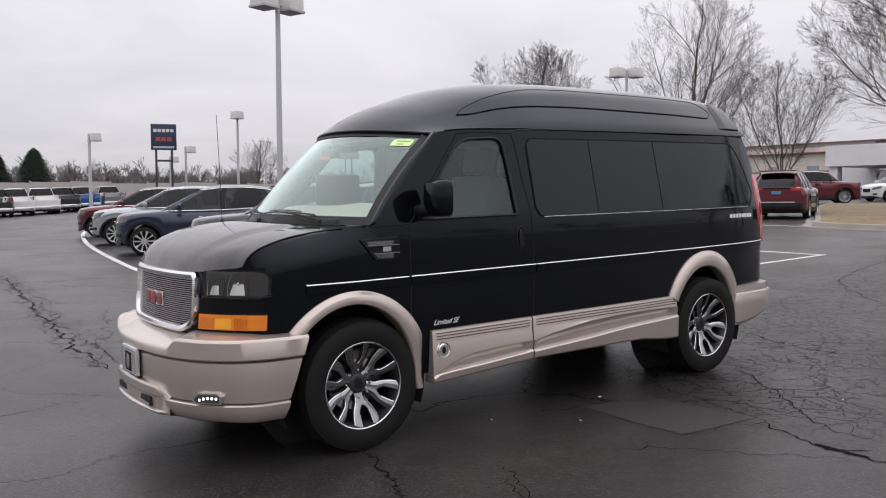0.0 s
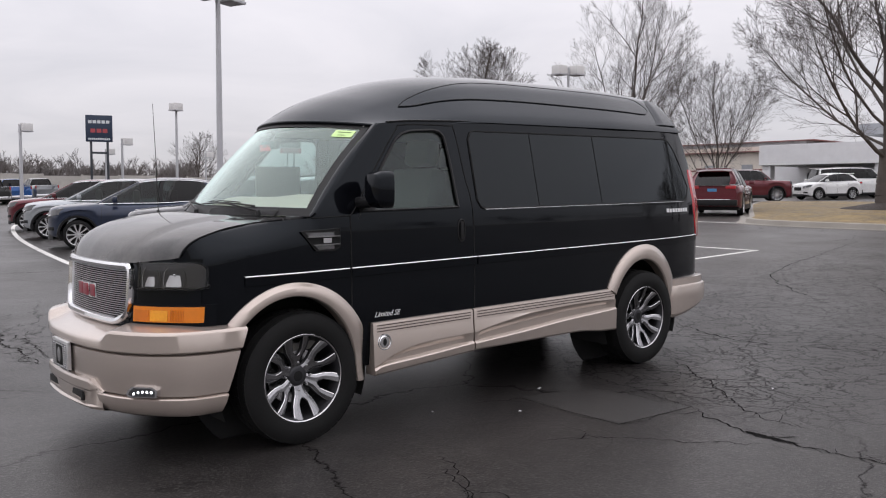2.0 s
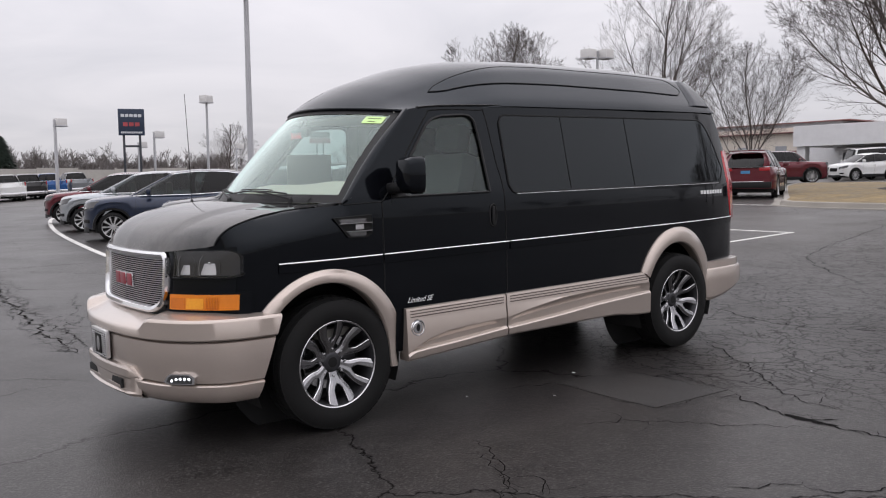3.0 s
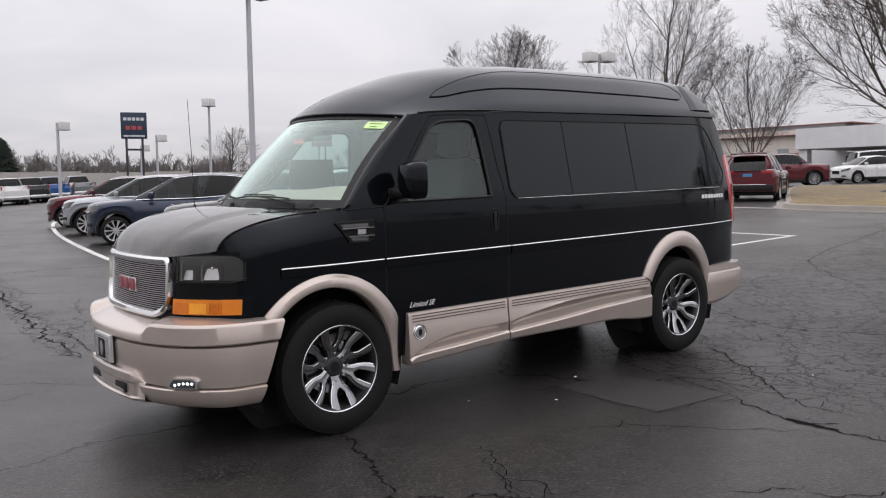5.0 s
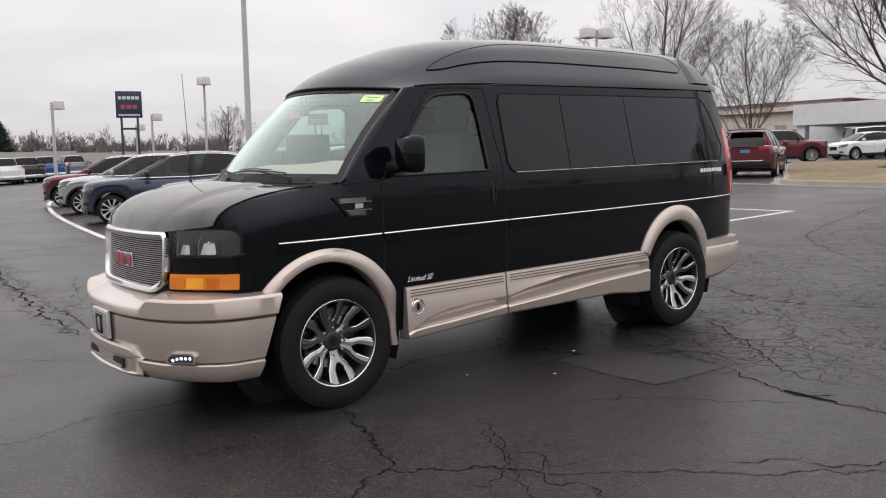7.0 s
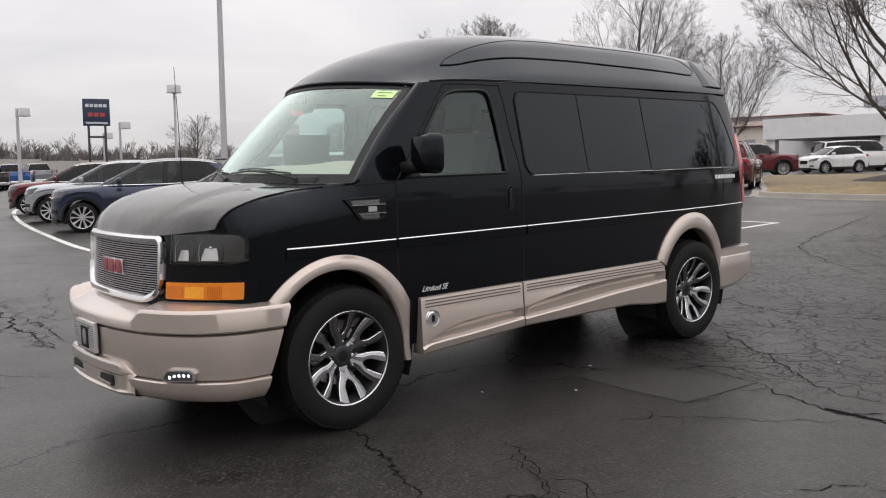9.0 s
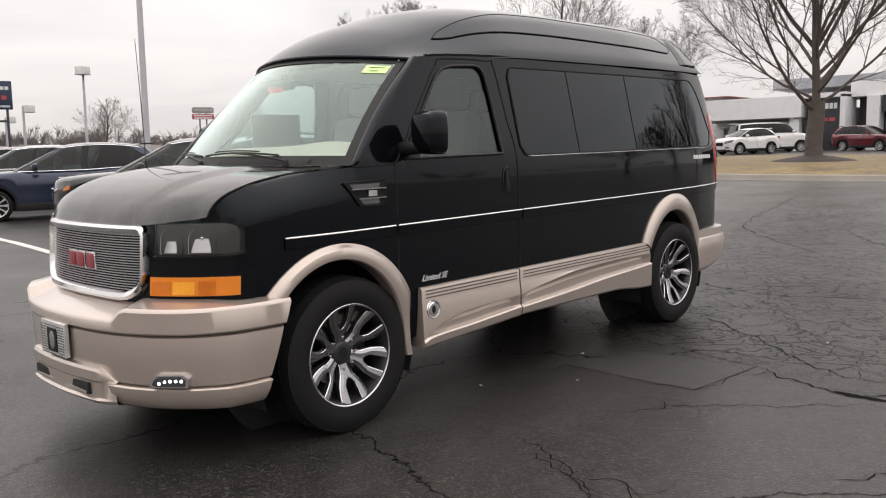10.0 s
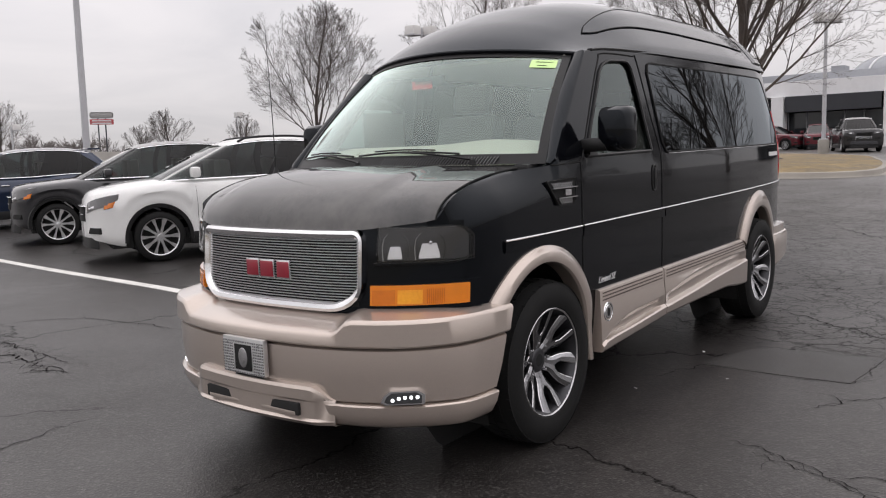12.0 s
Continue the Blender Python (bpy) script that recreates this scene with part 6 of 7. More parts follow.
# ---- dealership and the shop beyond ----
M_PANELW = surface("white_panel", (0.70, 0.70, 0.71), 0.55, vary=0.06, grain=3)
M_CREAMW = surface("cream_block", (0.64, 0.585, 0.52), 0.8, vary=0.1, grain=8)
M_ROOFGREY = surface("roof_grey", (0.30, 0.31, 0.33), 0.7, vary=0.12, grain=2)
M_FASCIA = surface("dark_fascia", (0.022, 0.024, 0.03), 0.35, vary=0.15)
M_SHOPGLASS = surface("showroom_glass", (0.018, 0.022, 0.026), 0.06, vary=0.2, patch=0.4)
M_STRIPE = surface("maroon_stripe", (0.20, 0.085, 0.08), 0.6, vary=0.1)


def dealership():
    o = thing("dealership", pose(62, 16, 1.3), "white dealership with a dark glazed showroom", "building")

    def b(name, x0, x1, y0, y1, z0, z1, mat, parent=o, bevel=0.02, label=""):
        return part(name, box(bmesh.new(), x0, x1, y0, y1, z0, z1, bevel), mat, parent, label, smooth=False)
    # long low canopy wing
    b("wing_wall", 5, 18, 3.2, 16, -0.8, 3.6, M_PANELW)
    b("canopy", -1.5, 5.2, 3.6, 13.4, 2.55, 4.15, M_PANELW, label="long white canopy fascia")
    for y in (4.2, 12.9):
        b("column", -1.2, -0.5, y - 0.35, y + 0.35, -0.8, 2.55, M_PANELW)
    wwin = b("wing_window", 4.85, 5.04, 4.5, 12.5, 0.3, 2.1, M_SHOPGLASS)
    for k in range(7):
        b("mullion", 4.76, 4.9, 4.5 + 1.33 * k - 0.05, 4.5 + 1.33 * k + 0.05, 0.3, 2.1, M_PANELW, wwin)
    # showroom
    b("showroom_wall", 1.2, 22, -30, 0.4, -0.8, 3.9, M_FASCIA)
    b("parapet", -0.2, 22, -30, 0.6, 3.9, 5.0, M_PANELW, label="white parapet band")
    b("roof_band", 4, 24, -32, 8, 5.0, 5.85, M_ROOFGREY)
    b("dark_band", -0.5, 1.2, -8.0, -1.6, 2.75, 3.9, M_FASCIA)
    b("dark_band", -0.5, 1.2, -28, -9.2, 2.75, 3.9, M_FASCIA)
    for y0, n in ((-8.0, 5), (-27.0, 13)):
        glz = b("showroom_window", 0.9, 1.22, y0, y0 + 1.3 * n, -0.5, 2.75, M_SHOPGLASS, label="tall dark showroom glazing")
        for k in range(n + 1):
            b("mullion", 0.80, 0.95, y0 + 1.3 * k - 0.04, y0 + 1.3 * k + 0.04, -0.5, 2.75, M_ROOFGREY, glz)
    for y in (-8.6, -1.1):
        b("pier", -0.8, 0.4, y - 0.42, y + 0.42, -0.8, 3.9, M_PANELW, label="white square pier")
    b("portal_wall", -1.0, 1.2, 0.9, 3.3, -0.8, 3.9, M_FASCIA)
    b("portal_frame", -1.3, 1.0, 0.55, 0.95, -0.8, 4.1, M_PANELW)
    b("portal_lintel", -1.3, 1.0, 0.55, 3.6, 3.9, 4.25, M_PANELW)
    for y0, y1, z0, z1, mt, n in ((1.2, 3.0, 3.1, 3.5, M_SIGNWHITE, 6), (1.3, 2.9, 2.2, 2.45, M_SIGNRED, 3)):
        w = (y1 - y0) / n
        for j in range(n):
            b("sign_bar", -1.06, -0.98, y0 + w * j + 0.04, y0 + w * j + w * 0.85, z0, z1, mt, bevel=0)
    # dome of the atrium
    rows = [[(12 + 4.2 * math.cos(e) * math.cos(a), -7.6 + 4.2 * math.cos(e) * math.sin(a), 5.7 + 1.9 * math.sin(e)) for e in [math.pi / 2 * k / 8 for k in range(9)]] for a in [2 * math.pi * k / 32 for k in range(32)]]
    dome = part("dome", grid(rows, close_u=True), M_ROOFGREY, o, "pale ribbed glass dome")
    for k in range(12):
        a = 2 * math.pi * k / 12
        part("rib", tube([(12 + 4.25 * math.cos(e) * math.cos(a), -7.6 + 4.25 * math.cos(e) * math.sin(a), 5.7 + 1.95 * math.sin(e)) for e in [math.pi / 2 * j / 8 for j in range(9)]], 0.08, 5), M_PANELW, dome)
    b("roof_unit", 4.5, 6, -4.6, -3.6, 5.85, 6.3, M_ROOFGREY)


dealership()


def shop():
    o = thing("shop", pose(80, 40, 1.6), "cream block shop with a grey roof and maroon stripe", "building")

    def b(name, x0, x1, y0, y1, z0, z1, mat, bevel=0.02):
        return part(name, box(bmesh.new(), x0, x1, y0, y1, z0, z1, bevel), mat, o, smooth=False)
    b("wall", 0, 30, -6, 24, -1, 4.4, M_CREAMW)
    b("eave", -0.6, 30, -6.5, 24.5, 4.4, 4.5, M_STRIPE)
    b("coping", 0.2, 30, -6.2, 24.2, 4.5, 5.0, M_CREAMW)
    b("roof_slope", 2, 30, -4, 23, 5.0, 5.5, M_ROOFGREY)
    b("ridge_eave", 1.6, 30, -5, 23.5, 5.5, 5.6, M_STRIPE)
    b("stripe", -0.05, 0.2, -6, 24, 2.45, 2.60, M_STRIPE)
    for k in range(6):
        y = -3 + 4.4 * k
        b("panel_block", -0.12, 0.1, y - 0.6, y + 0.6, 2.1, 3.1, M_ROOFGREY)


shop()


# ---- parked cars: nose at -x, front axle at x = 0 ----
M_CARGLASS = glass("car_glass", (0.22, 0.26, 0.255), 0.0, 1.0, 1.40)
M_CARDARK = glass("car_privacy_glass", (0.03, 0.033, 0.036), 0.0, 1.0, 1.36)
SUV = dict(fo=0.72, ro=0.98, wb=2.75, w=0.93, h=1.74, r=0.36,
           top=[(0, 0.70), (0.04, 0.88), (0.10, 0.98), (0.35, 1.04), (0.95, 1.09), (1.2, 1.10), (2.5, 1.10), (3.6, 1.14), (4.3, 1.14), (4.5, 1.06), (4.63, 0.78)],
           gh=[(1.06, 1.0, 2.10, 0.62), (4.52, 1.06, 4.02, 0.62)], roof=(1.80, 4.20), cargo=False)
ENCORE = dict(fo=0.92, ro=0.86, wb=2.56, w=0.89, h=1.71, r=0.355,
              top=[(0, 0.70), (0.04, 0.86), (0.12, 0.96), (0.35, 1.03), (0.90, 1.11), (1.1, 1.12), (2.4, 1.14), (3.4, 1.18), (3.95, 1.18), (4.12, 1.08), (4.20, 0.78)],
              gh=[(0.92, 1.0, 1.95, 0.6), (4.12, 1.06, 3.70, 0.6)], roof=(1.70, 3.92), cargo=False)
PICKUP = dict(fo=0.95, ro=1.22, wb=3.75, w=1.0, h=1.92, r=0.42,
              top=[(0, 0.95), (0.04, 1.12), (0.10, 1.20), (0.5, 1.24), (1.15, 1.27), (1.3, 1.28), (3.4, 1.30), (3.85, 1.32), (4.0, 1.34), (5.7, 1.36), (5.9, 1.34), (5.92, 1.0)],
              gh=[(1.15, 1.0, 1.75, 0.66), (3.82, 1.06, 3.70, 0.66)], roof=(1.70, 3.75), cargo=True)
BOXVAN = dict(fo=0.85, ro=1.2, wb=3.43, w=1.0, h=2.10, r=0.37,
              top=[(0, 0.85), (0.05, 1.10), (0.2, 1.20), (0.9, 1.32), (1.0, 1.34), (3, 1.34), (5.2, 1.34), (5.4, 1.30), (5.48, 0.9)],
              gh=[(0.92, 1.0, 1.55, 0.70), (5.42, 1.06, 5.22, 0.72)], roof=(1.50, 5.30), cargo=False)


def car(spec, m, paint, label, name="parked_car", category="car", group="parked cars", cladding=None, alloy="satin", detail=2, lamps=True, rack=False, chrome=True, glass_mat=None, amber=False):
    S = spec
    o = thing(name, m, label, category, group)
    if detail < 2 and not glass_mat:
        glass_mat = M_CARDARK
    fo, L = S["fo"], S["fo"] + S["wb"] + S["ro"]
    W, r = S["w"], S["r"]
    clad = cladding or M_TRIM
    nx = 110 if detail > 1 else 48

    def half_w(u):
        e0, e1 = min(1, max(0.0, u) / (0.50 if not S["cargo"] else 0.25)), min(1, (L - u) / 0.5)
        return W * (max(0.02, 1 - (1 - e0) ** 2.2) ** 0.38 - 0.16 * (1 - e1) ** 2.4)

    def arch(u):
        z = 0.25 + 0.10 * smoothstep((0.5 - u) / 0.5) + 0.12 * smoothstep((u - L + 0.7) / 0.7)
        for c in (fo, fo + S["wb"]):
            d = abs(u - c)
            R = r + 0.065
            if d < R:
                z = max(z, r + math.sqrt(R * R - d * d))
        return z

    rows = []
    for u in [0.0, 0.006, 0.018, 0.035, 0.06, 0.09, 0.125, 0.16] + [0.2 + (L - 0.2) * i / nx for i in range(nx + 1)]:
        w, zb, zt = half_w(u), arch(u), smooth_table(S["top"], u)
        zb = min(zb, zt - 0.06)
        prof = []
        for f, dw in ((0.0, -0.05), (0.06, -0.012), (0.16, 0.0), (0.35, 0.004), (0.52, -0.004), (0.62, 0.012), (0.74, 0.0), (0.86, -0.035), (0.94, -0.075), (1.0, -0.15)):
            prof.append((w + dw, zb + (zt - zb) * f))
        crown = 0.03 if u < S["gh"][0][0] + 0.1 else 0.0
        inner = [(w * 0.55, zt + crown * 0.75), (w * 0.25, zt + crown), (0.0, zt + crown)]
        if S["cargo"] and S["gh"][1][0] + 0.12 < u < L - 0.1:
            inner = [(w * 0.84, zt), (w * 0.82, zt - 0.45), (0.0, zt - 0.45)]
        hp = prof + inner
        rows.append([(u - fo, -y, z) for y, z in hp] + [(u - fo, y, z) for y, z in reversed(hp[:-1])])
    bm = grid(rows)
    for end in (0, -1):
        try:
            bm.faces.new([bm.verts.new(p) for p in rows[end]])
        except ValueError:
            pass
    part("body", bm, paint, o, flat_angle=40)
    # cabin: glass all round under a painted roof
    (xb0, _, xt0, wt), (xb1, _, xt1, _) = S["gh"]
    zr = S["h"]
    def ring(f, inset=0.0, n=9):
        x0, x1 = xb0 + (xt0 - xb0) * f - fo, xb1 + (xt1 - xb1) * f - fo
        pts = []
        zb0 = smooth_table(S["top"], xb0)
        zb1 = smooth_table(S["top"], min(xb1, L - 0.3))
        for j in range(25):
            g = j / 24
            x = x0 + (x1 - x0) * g
            wb = (half_w(min(max(x + fo, 0), L)) - 0.10) * (1 - f) + wt * f * (1 if 0.15 < g < 0.9 else 1)
            endf = 1 - 0.30 * max(0, 1 - g / 0.10) ** 2 - 0.20 * max(0, 1 - (1 - g) / 0.07) ** 2
            bow = 0.035 * math.sin(math.pi * f) * 0.6
            zlow = smooth_table(S["top"], min(max(x + fo, xb0), L - 0.3)) - 0.01
            ztop = zr - 0.05 - 0.075 * max(0, 1 - g / 0.40) ** 2 - (0.03 if S["cargo"] else 0.11) * max(0, (g - 0.5) / 0.5) ** 2
            pts.append((x, wb * endf + bow - inset, zlow + (ztop - zlow) * f))
        return [(x, -y, z) for x, y, z in pts] + [(x, y, z) for x, y, z in reversed(pts)]
    rings = [ring(k / 6) for k in range(7)]
    # clear glass in front, privacy glass behind the front doors
    for mt, rear in ((glass_mat or M_CARGLASS, False), (M_CARDARK, True)):
        pane = part("side_glass", grid(rings, close_v=True, skip=lambda i, j: (12 <= j < 37) != rear), mt, o)
        pane.visible_shadow = False
    if not S["cargo"] and name == "parked_car":
        # the painted rear quarter, slanting forward towards the roof
        for s in (-1, 1):
            rows = []
            for k in range(7):
                rg, row = ring(k / 6), []
                for h in range(8):
                    g = (0.955 - 0.15 * (k / 6) ** 1.6) * 24
                    jj = g + (24 - g) * h / 7
                    q = min(int(jj), 23)
                    p = Vector(rg[q]).lerp(Vector(rg[q + 1]), jj - q)
                    row.append((p.x, s * (abs(p.y) + 0.006), p.z))
                rows.append(row)
            part("quarter_panel", grid(rows), paint, o)
    top = ring(1.0)
    cap = []
    for j in range(25):
        a, b = Vector(top[j]), Vector(top[49 - j])
        g = j / 24
        e = min(1, g / 0.12, (1 - g) / 0.10)
        cap.append([a + Vector((0, -0.012, -0.03))] + [a.lerp(b, k / 8) + Vector((0, 0, 0.052 * (1 - (k / 4 - 1) ** 4) * (0.35 + 0.65 * e))) for k in range(9)] + [b + Vector((0, 0.012, -0.03))])
    part("roof", grid(cap), paint, o)
    # pillars and window trim
    for s in (0, 1):
        def rp(f, g, proud=0.004):
            rg = ring(f)
            j = g * 24
            k = min(int(j), 23)
            a = Vector(rg[k]).lerp(Vector(rg[k + 1]), j - k)
            a.y -= proud
            return a if s == 0 else Vector((a.x, -a.y, a.z))
        sgn = -1 if s == 0 else 1
        def upright(g):
            return (xb0 + (xb1 - xb0) * g + 0.06 - xt0) / (xt1 - xt0)
        for g0, g1, wd, mt in ((0.03, 0.03, 0.045, paint), (0.47, upright(0.47), 0.045, M_TRIM), (0.74, upright(0.74), 0.045, M_TRIM), (0.955, 0.955, 0.06 if not S["cargo"] else 0.09, paint)):
            pts = [rp(k / 6, g0 + (g1 - g0) * k / 6) for k in range(7)]
            part("pillar", sweep(pts, [(0, sgn, 0)] * 7, [(1, 0, 0)] * 7, [(-0.012, -wd), (0.008, -wd * 0.9), (0.008, wd * 0.9), (-0.012, wd)]), mt, o)
        if chrome:
            pts = [rp(0.02, 0.04 + 0.92 * k / 16, 0.010) for k in range(17)]
            part("window_trim", tube(pts, 0.011, 5), M_CHROME, o)
            pts = [rp(0.97, 0.05 + 0.89 * k / 16, 0.012) for k in range(17)]
            part("window_trim", tube(pts, 0.010, 5), M_CHROME, o)
        if rack:
            pts = [rp(1.0, 0.12 + 0.75 * k / 12, -0.05) + Vector((0, 0, 0.055 if 0 < k < 12 else 0.02)) for k in range(13)]
            part("roof_rail", tube(pts, 0.018, 6), M_TRIM, o)
        if detail > 0:
            x = xb0 - fo + 0.52
            yb = sgn * (W - 0.02)
            mz = smooth_table(S["top"], xb0 + 0.5) + 0.10
            mr = part("door_mirror", box(bmesh.new(), x - 0.07, x + 0.06, min(yb, yb + sgn * 0.22), max(yb, yb + sgn * 0.22), mz - 0.07, mz + 0.08, 0.045), paint if name != "dark" else M_TRIM, o)
            # cladding round the arches and along the sill
            for c in (0, S["wb"]):
                pts = [(c + (r + 0.085) * math.cos(a), sgn * (half_w(c + fo) - 0.004), r + (r + 0.085) * math.sin(a)) for a in [math.pi * (1.04 - 1.08 * k / 20) for k in range(21)]]
                part("arch_cladding", sweep(pts, [(0, sgn, 0)] * 21, [Vector((p[0] - c, 0, p[2] - r)).normalized() for p in pts], [(-0.05, -0.035), (0.012, -0.03), (0.016, 0.02), (-0.02, 0.035)]), clad, o)
            part("sill", box(bmesh.new(), r + 0.07, S["wb"] - r - 0.07, min(sgn * (W - 0.06), sgn * (W + 0.008)), max(sgn * (W - 0.06), sgn * (W + 0.008)), 0.22, 0.40, 0.02), clad, o)
            for x0, x1 in ((0.30 * S["wb"] + 0.25, 0), (0.78 * S["wb"], 1)):
                part("door_handle", box(bmesh.new(), x0 + 0.25, x0 + 0.42, min(sgn * (W - 0.01), sgn * (W + 0.025)), max(sgn * (W - 0.01), sgn * (W + 0.025)), 0.93, 0.96, 0.008), M_CHROME if chrome else paint, o)
            for x0 in (r * 0.9 + 0.22, 0.47 * S["wb"] + 0.18, 0.86 * S["wb"]):
                if S["cargo"] and x0 > 0.8 * S["wb"]:
                    continue
                zt = smooth_table(S["top"], x0 + fo)
                pts = []
                for k in range(9):
                    f = 0.10 + 0.80 * k / 8
                    zb = arch(x0 + fo)
                    dw = lerp_table([(0.0, -0.05), (0.06, -0.012), (0.16, 0.0), (0.35, 0.004), (0.52, -0.004), (0.62, 0.012), (0.74, 0.0), (0.86, -0.035), (0.94, -0.075)], f)
                    pts.append((x0, sgn * (half_w(x0 + fo) + dw + 0.0005), zb + (zt - zb) * f))
                part("door_seam", tube(pts, 0.004, 4), M_GAP, o)
    # nose
    zn = smooth_table(S["top"], 0.10)

    def nose(y0, y1, z0, z1, proud, mt, nm, lab="", rise=0.0):
        """A piece wrapped round the nose, y from the middle outwards; rise lifts its outer end."""
        rs = []
        for j in range(11):
            y = y0 + (y1 - y0) * j / 10
            u = 0.0
            while half_w(u) < abs(y) and u < 0.75:
                u += 0.01
            n = Vector((-1, 0, 0)).lerp(Vector((-0.35, math.copysign(1, y), 0)), smoothstep(u / 0.5)).normalized()
            up = rise * abs((y - y0) / (y1 - y0)) if abs(y1) > abs(y0) else 0.0
            edge = -0.02 if j in (0, 10) else proud
            p = Vector((u - fo, y, 0)) + n * edge
            q = Vector((u - fo, y, 0)) - n * 0.02
            rs.append([(q.x, q.y, z0 + up), (p.x, p.y, z0 + 0.01 + up), (p.x + 0.006, p.y, (z0 + z1) / 2 + up), (p.x + 0.02, p.y, z1 - 0.01 + up), (q.x + 0.03, q.y, z1 + up)])
        return part(nm, grid(rs), mt, o, lab)
    if lamps and detail > 0:
        nose(-W * 0.44, W * 0.44, zn - (0.48 if S["cargo"] else 0.36), zn - 0.13, 0.022, M_GAP, "grille")
        if S["cargo"]:
            for k in range(3):
                nose(-W * 0.46, W * 0.46, zn - 0.36 - 0.06 * k, zn - 0.325 - 0.06 * k, 0.034, M_CHROME, "grille_bar")
            nose(-W * 0.75, W * 0.75, 0.42, 0.60, 0.05, M_GUNMETAL, "front_bumper")
        nose(-W * 0.46, W * 0.46, zn - 0.15, zn - 0.125, 0.034, M_CHROME, "grille_bar")
        nose(-W * 0.42, W * 0.42, zn - 0.265, zn - 0.24, 0.032, M_CHROME, "grille_bar")
        nose(-W * 0.72, W * 0.72, 0.22, 0.42, 0.014, clad, "lower_bumper")
        for s in (-1, 1):
            hl = nose(s * W * 0.46, s * W * 0.985, zn - 0.25, zn - 0.09, 0.022, M_CARLAMP, "headlight", "clear headlight", 0.12)
            marks = [(0.58, 0.76, 0.190, 0.130, 0.028, M_SATIN, "reflector")] + ([(0.89, 0.97, 0.205, 0.115, 0.029, M_AMBER_DEEP, "side_marker")] if amber else [])
            for y0, y1, z0, z1, pr, mt, nm in marks:
                nose(s * W * y0, s * W * y1, zn - z0 + 0.02 * (y0 > 0.8), zn - z1 + 0.02 * (y0 > 0.8), pr, mt, nm, "", 0.03).parent = hl
            nose(s * W * 0.55, s * W * 0.85, zn - 0.52, zn - 0.42, 0.03, M_GAP, "fog_recess")
    # tail
    if lamps and detail > 0:
        zt = 1.05 if not S["cargo"] else 1.22
        for s in (-1, 1):
            y0, y1 = (0.82, 0.90) if S["cargo"] else (0.46, 0.825)
            z0, z1 = (zt - 0.14, zt + 0.12) if S["cargo"] else (zt - 0.05, zt + 0.08)
            bm = box(bmesh.new(), L - fo - 0.30, L - fo + (-0.025 if S["cargo"] else 0.014), min(s * W * y0, s * W * y1), max(s * W * y0, s * W * y1), z0, z1, 0.03)
            part("tail_lamp", bm, M_REDLENS, o, "red tail lamp")
        part("tail_trim", box(bmesh.new(), L - fo - 0.2, L - fo + 0.020, -W * 0.80, W * 0.80, zt + 0.070, zt + 0.098, 0.008), M_CHROME if chrome else M_TRIM, o)
        if not S["cargo"]:
            part("roof_spoiler", box(bmesh.new(), xt1 - fo - 0.12, xt1 - fo + 0.16, -W * 0.62, W * 0.62, zr - 0.075, zr - 0.035, 0.015), paint, o)
            part("tail_step", box(bmesh.new(), L - fo - 0.3, L - fo + 0.042, -W * 0.62, W * 0.62, 0.60, 0.63, 0.01), M_CHROME, o)
        part("rear_bumper", box(bmesh.new(), L - fo - 0.35, L - fo + 0.035, -W * 0.88, W * 0.88, 0.38, 0.62, 0.05), clad if not S["cargo"] else M_CHROME, o)
        None if S["cargo"] else part("tag_plate", box(bmesh.new(), L - fo - 0.05, L - fo + 0.004, -0.16, 0.16, 0.90, 1.01, 0.004), surface("tag_blue", (0.06, 0.22, 0.42), 0.5), o, "blue dealer tag plate")
    part("underbody", box(bmesh.new(), -fo + 0.3, L - fo - 0.3, -W + 0.1, W - 0.1, 0.22, 0.45), M_UNDER, o)
    # seats
    if detail > 0:
        for x in (xb0 - fo + 0.95, xb0 - fo + 1.85):
            for y in (-0.38, 0.38):
                part("seat", box(bmesh.new(), x, x + 0.16, y - 0.22, y + 0.22, 0.5, zr - 0.32, 0.05, None), M_LEATHER, o)
    # wheels
    rim_mt = {"satin": M_ALLOY, "dark": M_GUNMETAL}[alloy]
    wheel_parts = None
    for x in (0.0, S["wb"]):
        for s in (-1, 1):
            wm = pose(x, s * (W - 0.105), r, 0, 0, 0 if s < 0 else 180)
            if wheel_parts is None:
                w = part("wheel", lathe([(r * 0.72, -0.095), (r * 0.76, -0.112), (r * 0.88, -0.11), (r * 0.97, -0.085), (r, -0.04), (r, 0.04), (r * 0.97, 0.085), (r * 0.9, 0.1), (r * 0.72, 0.09)], 40), M_RUBBER, o, "black tyre on an alloy wheel")
                part("barrel", lathe([(r * 0.72, -0.09), (r * 0.64, -0.05), (r * 0.62, 0.0), (0.0, 0.0)], 32), M_GAP, w)
                part("rim_lip", lathe([(r * 0.745, -0.095), (r * 0.74, -0.107), (r * 0.71, -0.10), (r * 0.70, -0.07)], 40), rim_mt, w)
                n = 10
                for k in range(n):
                    mm = Matrix.Rotation(2 * math.pi * k / n, 4, "Y") @ Matrix(((1, 0, 0, 0), (0, 0, -1, -0.05), (0, 1, 0, 0), (0, 0, 0, 1)))
                    wd = 0.028 if k % 2 == 0 else 0.021
                    sp2 = prism([(0.03, -0.018), (r * 0.42, -wd * 0.55), (r * 0.71, -wd * 1.25), (r * 0.715, wd * 1.25), (r * 0.42, wd * 0.55), (0.03, 0.018)], 0.036, mm)
                    part("spoke", sp2, rim_mt, w, smooth=False)
                part("hub_cap", lathe([(0.0, -0.098), (0.03, -0.096), (0.042, -0.085), (0.06, -0.05)], 20), rim_mt, w)
                wheel_parts = w
